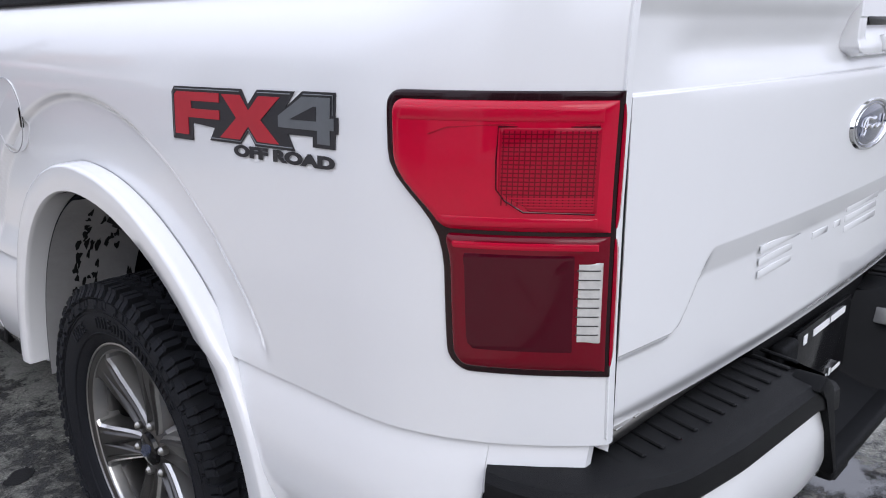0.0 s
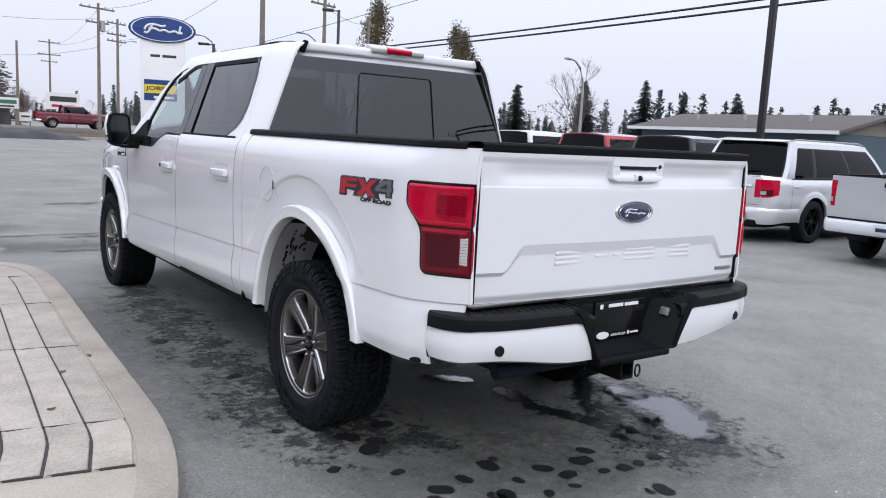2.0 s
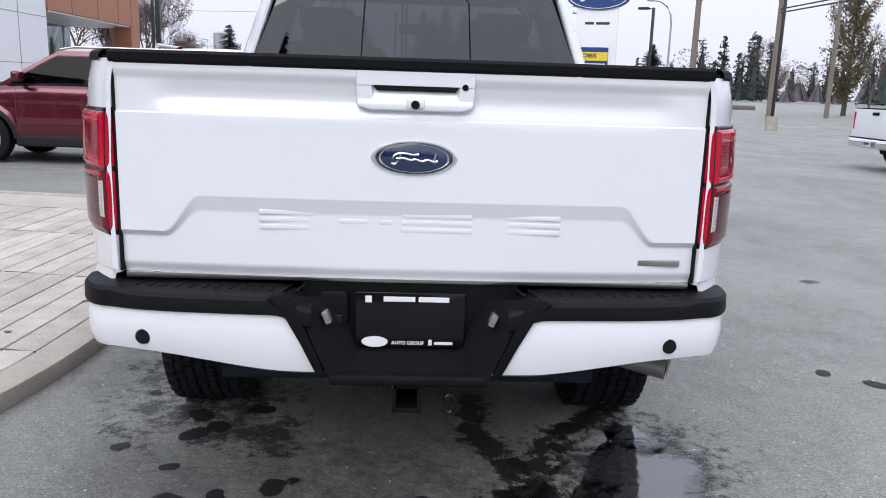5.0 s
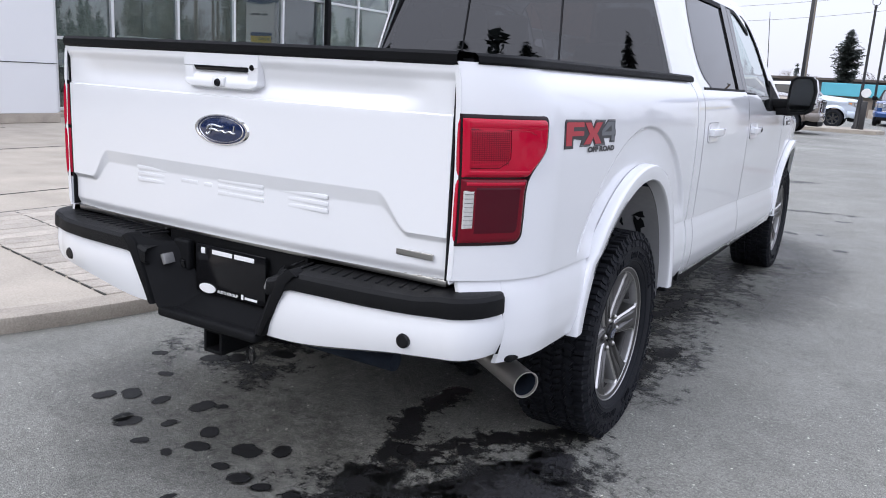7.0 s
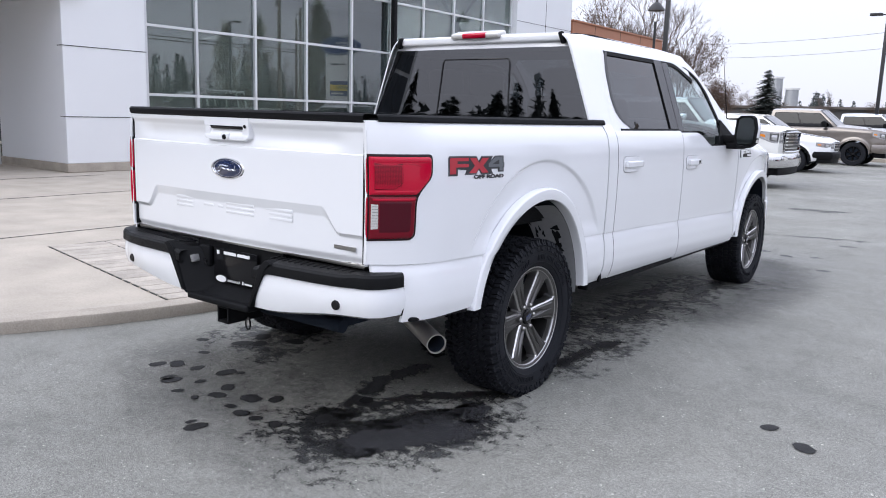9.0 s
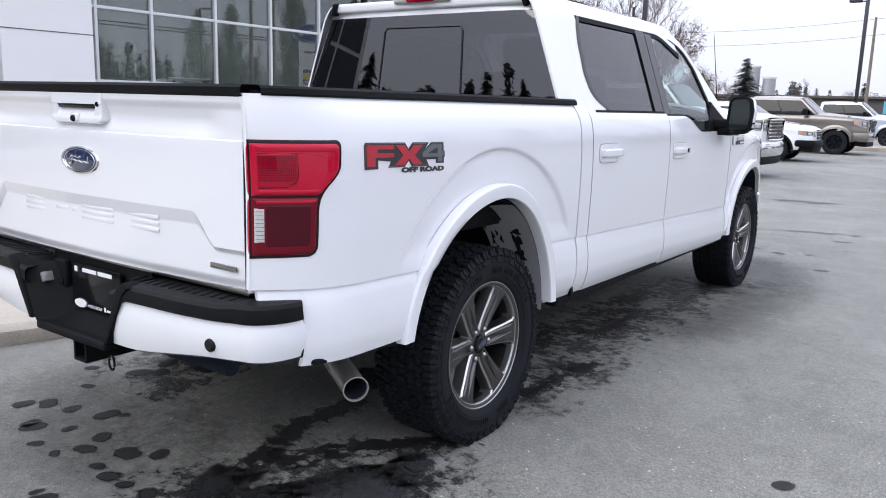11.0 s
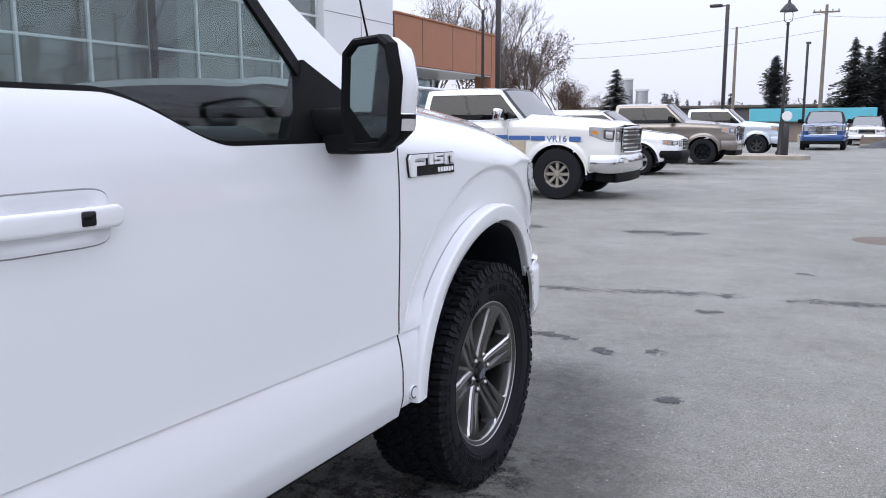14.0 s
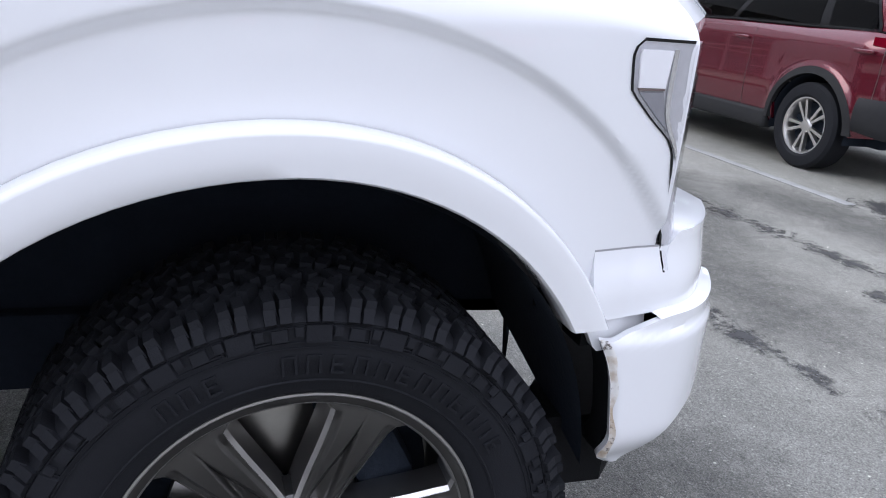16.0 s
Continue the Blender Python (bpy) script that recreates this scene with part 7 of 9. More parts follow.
def car(name, label, category, at, L, W, H, wb, belt, nose, tail, cab, mat, R=0.37, rim=0.24, style="six", rim_mat=None, sill=0.36, clad=None, front_over=0.92, bed=False, glass=None, roof_w=0.76, group="", tail_style="corner", grille_mat=None, bumper_mat=None):
    """belt: heights (at the tail, middle, cowl, nose edge); cab: y of (rear glass foot, roof rear, roof front, screen foot)."""
    body = thing(name, label, category, group, at=at)
    rim_mat = rim_mat or RIM_SILVER
    glass = glass or CAR_GLASS
    bumper_mat = bumper_mat or mat
    yf, yr = wb / 2 + front_over, wb / 2 + front_over - L
    h = W / 2
    axles = (wb / 2, -wb / 2)
    top = H - 0.075
    rw2 = h * roof_w
    bt = curve_of([(yr, belt[0]), (cab[0], belt[1]), (cab[3] - 0.6, belt[1]), (cab[3], belt[2]), (yf - 0.25, belt[3]), (yf, belt[3] - nose)], 0.05)

    def half_w(y, z):
        k = min(1, max(0, (z - sill) / (belt[1] - sill)))
        x = h * (0.968 + 0.032 * math.sin(math.pi * k)) - 0.010 * math.exp(-((k - 0.62) / 0.13) ** 2)
        x -= (0.15 if bed else 0.28) * max(0, (y - (yf - 0.75)) / 0.75) ** 2.8
        x -= (0.07 if bed else 0.27) * max(0, ((yr + 0.55) - y) / 0.55) ** 2.4
        k = (z - (bt(y) - 0.13)) / 0.13
        x -= 0.055 * k * k if k > 0 else 0
        for a in axles:
            x += 0.020 * (1 - smooth01(R + 0.12, R + 0.19, math.hypot(y - a, z - R)))
        return x - 0.05 * max(0, (sill + 0.12 - z) / 0.12) ** 2

    def low(y):
        z = sill + 0.10 * max(0, (y - (yf - 0.5)) / 0.5) + (0.14 if bed else 0.10) * max(0, ((yr + 0.7) - y) / 0.7)
        for a in axles:
            q = (y - a) / (R + 0.085)
            if abs(q) < 1:
                z = max(z, R + (R + 0.075) * math.sqrt(1 - q * q))
        return z

    wt, wn_ = half_w(yr, belt[0] - 0.3), half_w(yf, belt[3] - 0.3)
    nose_of = lambda x: yf + 0.07 * (1 - min(1, abs(x) / wn_) ** 2)
    tail_of = lambda x, v=0.5: yr - (0.02 if bed else 0.13) * (1 - min(1, abs(x) / wt) ** 2.4) - (0 if bed else 0.030 * math.sin(math.pi * v))

    def band(z0, z1, off, half, front=True, thick=0.05, bulge=0.0, nv=4, drop=0.0):
        """A piece that follows the curve of the nose or the tail."""
        bm = bmesh.new()

        def fn(u, v):
            x = half * (2 * u - 1)
            over = max(0, abs(x) - (wn_ if front else wt))
            z = z0 + (z1 - z0) * v + drop * abs(2 * u - 1) ** 3
            o = off + bulge * math.sin(math.pi * v)
            return (x, nose_of(x) + o - 1.6 * over, z) if front else (x, tail_of(x) - o + 1.6 * over, z)

        add_grid(bm, fn, 24, nv)
        rimmed(bm, (0, -thick if front else thick, 0))
        return bm

    def around(rear, z, off):
        """The outline from the side round the corner to the middle: lengths from the corner, x and y."""
        if rear:
            side = [(half_w(y, z) + off, y) for y in np.linspace(yr + 1.1, yr + 0.02, 14)]
            end = [(x, tail_of(x, 0.6) - off) for x in np.linspace(wt - 0.02, 0.0, 10)]
        else:
            side = [(half_w(y, z) + off, y) for y in np.linspace(yf - 1.1, yf - 0.02, 14)]
            end = [(x, nose_of(x) + off) for x in np.linspace(wn_ - 0.02, 0.0, 10)]
        length = sum(math.dist(p, q) for p, q in zip(side, side[1:]))
        p = np.array(smooth_line(side + end, 3))
        d = np.concatenate([[0], np.cumsum(np.hypot(*np.diff(p, axis=0).T))])
        return d - length, p[:, 0], p[:, 1]

    def wrap(rear, s, d0, d1, lo, hi, off, nu=26, nv=6, thick=0.03, bulge=0.0, bm=None):
        """A patch that wraps round a corner between the heights lo(d) and hi(d)."""
        bm = bm or bmesh.new()
        line = around(rear, 0.5 * (lo((d0 + d1) / 2) + hi((d0 + d1) / 2)), off)

        def fn(u, v):
            d = d0 + (d1 - d0) * u
            x, y = np.interp(d, line[0], line[1]), np.interp(d, line[0], line[2])
            g = bulge * math.sin(math.pi * v) ** 0.5 if bulge else 0.0
            k = smooth01(-0.06, 0.06, d)
            return (s * (x + g * (1 - k)), y + g * k * (-1 if rear else 1), lo(d) + (hi(d) - lo(d)) * v)

        before = set(bm.edges)
        add_grid(bm, fn, nu, nv)
        edges = [e for e in bm.edges if e.is_boundary and e not in before]
        r = bmesh.ops.extrude_edge_only(bm, edges=edges)
        bmesh.ops.translate(bm, verts=[v for v in r["geom"] if isinstance(v, bmesh.types.BMVert)], vec=(-s * thick * 0.7, thick * 0.7 * (1 if rear else -1), 0))
        return bm

    def bumper(rear, z0, z1, off, bulge, reach):
        """One bumper from arch to arch."""
        bm = bmesh.new()
        full = around(rear, 0.6, off)[0][-1]
        side = (-wb / 2 - R - 0.09) - yr if rear else yf - (wb / 2 + R + 0.09)
        for s in (1, -1):
            wrap(rear, s, -max(0.06, side * reach), full, lambda d: z0 + 0.05 * smooth01(-0.1, -0.5, d), lambda d: z1, off, 40, 7, 0.08, bulge, bm)
        return bm

    def gs(s, u, k, off=0.0):
        """A point of the greenhouse's side: u from the rear to the front, k from belt to roof."""
        y0, y1 = cab[0] + (cab[1] - cab[0]) * k, cab[3] + (cab[2] - cab[3]) * k
        y = y0 + (y1 - y0) * u
        zb = bt(y)
        foot = half_w(y, zb)
        return (s * (foot + (rw2 - foot) * k ** 1.12 + 0.018 * math.sin(math.pi * k) + off), y, zb + (top - zb) * k)

    for s in (1, -1):
        bm = bmesh.new()

        def side_fn(u, v, s=s):
            y = yr + (yf - yr) * u
            z = low(y) + (bt(y) - low(y)) * v
            return (s * half_w(y, z), y, z)

        add_grid(bm, side_fn, 130, 22)
        rimmed(bm, (-s * 0.03, 0, 0))
        part("body_side", bm, mat, body)
        aw, ao = (0.060, 0.010) if clad else (0.020, 0.004)
        for a in axles:
            fl = bmesh.new()

            def arch_fn(u, v, s=s, a=a):
                y, z = a + (R + 0.078 + aw * v) * math.cos(math.pi * u), R + (R + 0.070 + aw * v) * math.sin(math.pi * u)
                return (s * (half_w(y, max(z, sill + 0.12)) + ao * (1 - 0.8 * v)), y, max(z, sill - 0.02))

            add_grid(fl, arch_fn, 28, 3)
            rimmed(fl, (-s * 0.04, 0, 0))
            part("arch_moulding", fl, clad or mat, body)
            ln = bmesh.new()
            add_grid(ln, lambda u, v: (s * (h - 0.03 - 0.34 * v), a + (R + 0.08) * math.cos(-0.2 + (math.pi + 0.4) * u), R + (R + 0.07) * math.sin(-0.2 + (math.pi + 0.4) * u)), 18, 2)
            part("wheel_liner", ln, LINER, body)
        part("sill_board", box(s * (h - 0.05), 0, sill + (0.03 if clad else -0.01), 0.12, wb - 2 * R - 0.20, 0.16 if clad else 0.10, 0.03, 3), clad or BLACK_PLASTIC, body)
        doors = [cab[3] - 0.28, (cab[3] - 0.28 + cab[0]) / 2 + 0.08, cab[0] + 0.12]
        for y in doors:
            z0, z1 = low(y) + 0.03, bt(y) - 0.005
            ds = bmesh.new()
            add_grid(ds, lambda u, v: (s * (half_w(y, z0 + (z1 - z0) * v) + 0.002), y - 0.0035 + 0.007 * u, z0 + (z1 - z0) * v), 1, 12)
            part("door_seam", ds, JOINT, body)
        for y in doors[1:]:
            part("door_handle", box(s * (half_w(y + 0.14, belt[1] - 0.15) + 0.012), y + 0.15, belt[1] - 0.14, 0.026, 0.19, 0.030, 0.010, 3), mat, body)
        # greenhouse: painted frame, black surrounds, panes
        gb_ = bmesh.new()
        add_grid(gb_, lambda u, v: gs(s, u, v), 24, 12)
        part("window_frame", gb_, mat, body)
        cuts = ((0.075, 0.485), (0.515, 0.945)) if bed else ((0.075, 0.235), (0.27, 0.60), (0.63, 0.95))
        ends = (cuts[0][0], cuts[-1][1])
        for u0, u1, nm, du, k0, k1, off, m in [(ends[0], ends[1], "window_surround", 0.012, 0.015, 0.865, 0.003, BLACK_GLOSS)] + [(u0, u1, "side_window", 0.0, 0.055, 0.830, 0.0065, glass) for u0, u1 in cuts]:
            pn = bmesh.new()

            def pane_fn(u, v, u0=u0, u1=u1, du=du, k0=k0, k1=k1, off=off, s=s):
                # outer corners drawn in a little
                a, b = 2 * u - 1, 2 * v - 1
                ra = 0.05 if (a < 0 and u0 == ends[0]) or (a > 0 and u1 == ends[1]) else 0.0
                if u0 == ends[0] and u1 == ends[1]:
                    ra = 0.02
                a = a * (1 - ra * b ** 6)
                return gs(s, u0 - du + (u1 - u0 + 2 * du) * (a + 1) / 2, k0 + (k1 - k0) * (b + 1) / 2, off)

            add_grid(pn, pane_fn, 16, 10)
            part(nm, pn, m, body)
        part("belt_strip", tube([Vector(gs(s, u, 0.0)) + Vector((s * 0.006, 0, 0.006)) for u in (0.05, 0.3, 0.6, 0.95)], 0.010, 6), CHROME if bed and bumper_mat is CHROME else BLACK_PLASTIC, body)
        # lamps follow the skin round the corner
        za, zb_ = belt[3] - nose - (0.24 if bed else 0.165), belt[3] - nose - 0.015
        hl_lo = lambda d: za + (0.10 if bed else 0.06) * smooth01(-0.05, -0.42, d)
        hl_hi = lambda d: zb_ + 0.02 * smooth01(0.0, -0.35, d)
        lamp = part("headlamp", wrap(False, s, -0.40, 0.24, hl_lo, hl_hi, 0.005), LAMP_CLEAR, body)
        mid_ = lambda f: (lambda d: hl_lo(d) + (hl_hi(d) - hl_lo(d)) * f)
        part("lamp_mask", wrap(False, s, -0.17, 0.20, mid_(0.16), mid_(0.84), 0.0062, 16, 3, 0.01), RIM_DARK, lamp)
        for d0, d1 in ((-0.13, -0.02), (0.05, 0.16)):
            part("projector", wrap(False, s, d0, d1, mid_(0.26), mid_(0.74), 0.0085, 6, 4, 0.012, 0.006), LAMP_CLEAR, lamp)
        part("turn_lens", wrap(False, s, -0.36, -0.26, mid_(0.30), mid_(0.62), 0.0075, 4, 2, 0.01), AMBER, lamp)
        strip = tail_style != "corner"
        if strip:
            t_lo = lambda d: belt[0] - 0.205 + 0.085 * smooth01(0.05, -0.46, d) + 0.05 * smooth01(0.15, 0.40, d)
            t_hi = lambda d: belt[0] - 0.075 + 0.015 * smooth01(0.0, -0.4, d) - 0.03 * smooth01(0.15, 0.40, d)
            tlp = part("tail_lamp", wrap(True, s, -0.44, 0.40, t_lo, t_hi, 0.006, 36, 5), RED_SHADE, body)
            t_mid = lambda f: (lambda d: t_lo(d) + (t_hi(d) - t_lo(d)) * f)
            part("lamp_inset", wrap(True, s, -0.36, 0.02, t_mid(0.58), t_mid(0.86), 0.009, 16, 2, 0.008), RED_DEEP, tlp)
            part("lamp_inset", wrap(True, s, -0.12, -0.01, t_mid(0.20), t_mid(0.44), 0.009, 10, 2, 0.008), LAMP_CLEAR, tlp)
            part("lamp_inset", wrap(True, s, 0.05, 0.30, t_mid(0.20), t_mid(0.66), 0.009, 10, 2, 0.008), RED_DEEP, tlp)
        else:
            t_lo = lambda d: belt[0] - (0.47 if bed else 0.40) + 0.05 * smooth01(-0.05, -0.26, d)
            t_hi = lambda d: belt[0] - 0.075
            tlp = part("tail_lamp", wrap(True, s, -0.20 if bed else -0.26, 0.10 if bed else 0.17, t_lo, t_hi, 0.007, 20, 8, 0.02, 0.006), RED_LENS, body)
            t_mid = lambda f: (lambda d: t_lo(d) + (t_hi(d) - t_lo(d)) * f)
            part("lamp_inset", wrap(True, s, -0.15, 0.08, t_mid(0.10), t_mid(0.42), 0.0145, 12, 3, 0.008), RED_DEEP, tlp)
            part("lamp_inset", wrap(True, s, -0.02, 0.08, t_mid(0.16), t_mid(0.36), 0.0165, 6, 2, 0.008), LAMP_CLEAR, tlp)
        mi = part("door_mirror", box(s * (h + 0.13), cab[3] - 0.40, belt[1] + 0.11, *((0.25, 0.14, 0.21) if bed else (0.20, 0.12, 0.15)), 0.045, 4), CHROME if bumper_mat is CHROME else mat if not bed or mat is WHITE else BLACK_PLASTIC, body)
        part("mirror_foot", box(s * (h + 0.0), cab[3] - 0.37, belt[1] + 0.05, 0.12, 0.07, 0.045, 0.015, 2), BLACK_PLASTIC, mi)
        if not bed:
            part("roof_rail", tube([(s * rw2 * 0.95, cab[1] + 0.05, top + 0.03), (s * rw2 * 0.96, cab[1] + 0.22, top + 0.06), (s * rw2 * 0.96, cab[2] - 0.22, top + 0.06), (s * rw2 * 0.95, cab[2], top + 0.02)], 0.016, 8), STEEL, body)
    # roof, hood, screens
    crown = lambda q: 0.075 * (1 - abs(q) ** 3.0)
    rf_ = bmesh.new()
    add_grid(rf_, lambda u, v: (rw2 * (2 * u - 1), cab[1] + (cab[2] - cab[1]) * v, top + crown(2 * u - 1) * (0.70 + 0.30 * math.sin(math.pi * v))), 24, 16)
    part("roof", rf_, mat, body)
    hd = bmesh.new()
    y0 = cab[3] - 0.02

    def hood_fn_(u, v):
        y = y0 + (yf - y0) * v
        q = 2 * u - 1
        rise = (0.085 if bed else 0.07) * (1 - 0.55 * v) * (1 - abs(q) ** 3.2) + 0.020 * math.exp(-((abs(q) - 0.60) / 0.10) ** 2) * (1 - 0.7 * v)
        x = q * half_w(y, bt(y))
        return (x, y + (nose_of(x) - yf) * smooth01(0.6, 1.0, v), bt(y) + rise)

    add_grid(hd, hood_fn_, 30, 26)
    part("hood", hd, mat, body, sharp=45)
    for foot_y, head_y, nm, sgn in ((cab[3], cab[2], "windscreen", 1), (cab[0], cab[1], "rear_window", -1)):
        def scr(u, v, off=0.0):
            q = 2 * u - 1
            xe, ye, ze = gs(1, 1 if sgn > 0 else 0, v)
            return (q * xe, ye + sgn * (0.05 * (1 - q * q) * (1 - 0.6 * v) + off), ze + crown(q) * 0.7 * v + off * 0.6)

        fr_ = bmesh.new()
        add_grid(fr_, scr, 16, 8)
        frame_ = part(nm + "_frame", fr_, mat if nm == "rear_window" else BLACK_GLOSS, body)
        for n2, i0, i1, off, m in (("screen_band", 0.045, 0.04, 0.004, BLACK_GLOSS), (nm, 0.065, 0.075, 0.008, SCREEN_GLASS if sgn > 0 else CAR_DARK)):
            pb_ = bmesh.new()
            add_grid(pb_, lambda u, v: scr(i0 + (1 - 2 * i0) * u, i1 + (1 - 2 * i1) * v, off), 14, 8)
            part(n2, pb_, m, frame_)
    part("wiper_arm", tube([(-0.05, cab[3] + 0.035, bt(cab[3]) + 0.03), (-0.55, cab[3] - 0.06, bt(cab[3]) + 0.10)], 0.010, 5), BLACK_PLASTIC, body)
    # tail end
    te = bmesh.new()
    if bed:
        add_grid(te, lambda u, v: ((2 * u - 1) * wt, tail_of((2 * u - 1) * wt) + 0.006 * math.cos(6.28 * v), 0.72 + (belt[0] - 0.72) * v), 16, 10)
        rimmed(te, (0, 0.05, 0))
        part("tailgate", te, mat, body)
        part("bed_floor", box(0, (yr + cab[0]) / 2, belt[0] - 0.45, W * 0.8, cab[0] - yr - 0.1, 0.05), BLACK_PLASTIC, body)
        part("bed_front", box(0, cab[0] - 0.05, belt[0] - 0.3, W * 0.85, 0.05, 0.65), mat, body)
        part("cab_back", box(0, cab[0] + 0.01, belt[0] - 0.2, W * 0.86, 0.04, 0.5), mat, body)
        for s in (1, -1):
            part("bed_rail", box(s * (h - 0.10), (yr + cab[0]) / 2, belt[0] + 0.005, 0.10, cab[0] - yr - 0.04, 0.03, 0.01, 2), BLACK_PLASTIC, body)
            part("bed_wall", box(s * (h - 0.17), (yr + cab[0]) / 2, belt[0] - 0.22, 0.03, cab[0] - yr - 0.04, 0.42), BLACK_PLASTIC, body)
        part("tailgate_handle", box(0, yr - 0.03, belt[0] - 0.10, 0.24, 0.04, 0.07, 0.015, 2), BLACK_PLASTIC, body)
        part("rear_bumper", bumper(True, 0.50, 0.71, 0.045, 0.035, 0.45), bumper_mat if bumper_mat is not mat else CHROME, body)
        part("step_pad", band(0.708, 0.728, 0.06, wt - 0.02, False, 0.12, 0.0, 1), BLACK_PLASTIC, body)
    else:
        add_grid(te, lambda u, v: ((2 * u - 1) * wt * (1 - 0.02 * v), tail_of((2 * u - 1) * wt, v), 0.60 + (bt(cab[0]) + 0.01 - 0.60) * v), 24, 16)
        rimmed(te, (0, 0.06, 0))
        part("hatch", te, mat, body)
        lip = cab[0] - yr
        part("hatch_shelf", box(0, yr + lip / 2 + 0.02, bt(cab[0]) - 0.01, wt * 1.55, lip + 0.02, 0.05, 0.02, 3), mat, body)
        part("rear_bumper", bumper(True, 0.36, 0.66, 0.012, 0.030, 1.0), clad or bumper_mat, body)
        for s in (1, -1):
            part("bumper_reflector", box(s * wt * 0.62, tail_of(wt * 0.62) - 0.055, 0.50, 0.16, 0.012, 0.028, 0.004), RED_LENS, body)
        if not clad:
            part("rear_valance", bumper(True, 0.30, 0.47, 0.016, 0.03, 0.8), BLACK_PLASTIC, body)
            part("hatch_strip", band(belt[0] - 0.215, belt[0] - 0.180, 0.036, wt * 0.80, False, 0.02, 0.006, 2), CHROME, body)
        part("bumper_trim", band(0.41, 0.56, 0.050, wt * 0.74, False, 0.04, 0.008, 3), TRIM_GREY if clad else STEEL, body)
        part("roof_spoiler", prism([(cab[1] + 0.12, top + 0.085), (cab[1] - 0.13, top + 0.062), (cab[1] - 0.14, top + 0.038), (cab[1] + 0.02, top + 0.03)], lambda a, b: (-rw2 * 0.93, a, b - 0.03), lambda a, b: (rw2 * 0.93, a, b - 0.03), 0.010), mat, body)
        part("wiper", tube([(0.02, cab[0] - 0.07, belt[0] + 0.09), (0.36, cab[0] - 0.05, belt[0] + 0.12)], 0.014, 6), BLACK_PLASTIC, body)
        part("hatch_emblem", rev([(0.026, -0.010), (0.040, -0.014), (0.052, -0.010), (0.055, 0.0)], 24, "Y", m=Matrix.Translation((0, tail_of(0, 0.8) - 0.003, belt[0] - 0.030))), CHROME, body)
        part("hatch_seam", band(0.715, 0.722, 0.034, wt * 0.96, False, 0.004, 0.0, 1), JOINT, body)
    py, pz = (tail_of(0, 0.4) - 0.008, belt[0] - 0.24) if not bed else (yr - 0.155, 0.61)
    pl_ = part("number_plate", box(0, py, pz, 0.29, 0.012, 0.150, 0.004), PLATE_WHITE, body)
    part("printed_bar", box(0, py - 0.008, pz, 0.22, 0.004, 0.055), BLUE_OVAL, pl_)
    # front end
    fe = bmesh.new()
    add_grid(fe, lambda u, v: ((2 * u - 1) * wn_, nose_of((2 * u - 1) * wn_), 0.48 + (belt[3] - nose + 0.004 - 0.48) * v), 18, 8)
    rimmed(fe, (0, -0.08, 0))
    part("front_panel", fe, mat if bumper_mat is CHROME else bumper_mat, body)
    gh = 0.40 if bed else 0.22
    gz0 = belt[3] - nose - gh - 0.015
    g_ = part("grille", band(gz0, gz0 + gh, 0.018, wn_ - (0.24 if bed else 0.28), True, 0.05), grille_mat or BLACK_GLOSS, body)
    if bed:
        fr2 = wn_ - 0.24
        part("grille_frame", tube([(q * fr2, nose_of(q * fr2) + 0.03, z) for q, z in ((-1, gz0), (-1, gz0 + gh), (-0.5, gz0 + gh + 0.01), (0, gz0 + gh + 0.015), (0.5, gz0 + gh + 0.01), (1, gz0 + gh), (1, gz0), (0.5, gz0 - 0.005), (0, gz0 - 0.01), (-0.5, gz0 - 0.005), (-1, gz0))], 0.022, 6), CHROME, g_)
    for k in range(5 if bed else 2):
        z = gz0 + gh * (k + 0.8) / (5.6 if bed else 2.6)
        part("grille_bar", band(z, z + 0.024, 0.028, wn_ - 0.27, True, 0.02, 0.0, 1), CHROME if bumper_mat is CHROME or not bed else PLASTIC_GREY, g_)
    part("front_bumper", bumper(False, 0.46 if bed else 0.40, 0.76 if bed else 0.62, 0.020, 0.045, 0.85), CHROME if bumper_mat is CHROME else (clad or bumper_mat), body)
    part("bumper_intake", band(0.56 if bed else 0.45, 0.66 if bed else 0.55, 0.052, wn_ * 0.55, True, 0.05, 0.012, 2), BLACK_PLASTIC, body)
    part("lower_intake", bumper(False, 0.30, 0.47, 0.006, 0.01, 0.7), BLACK_PLASTIC, body)
    part("underbody", box(0, 0, sill + 0.05, W * 0.72, L * 0.86, 0.16, 0.03), LINER, body)
    wh = car_wheel(body, R, rim, 0.12, style, rim_mat)
    wh.matrix_basis = pose(h - 0.115, axles[0], R)
    for x, y, rz in ((h - 0.115, axles[1], 0), (-(h - 0.115), axles[0], 180), (-(h - 0.115), axles[1], 180)):
        copy_thing(wh, pose(x, y, R, 25, 0, rz))
    return body


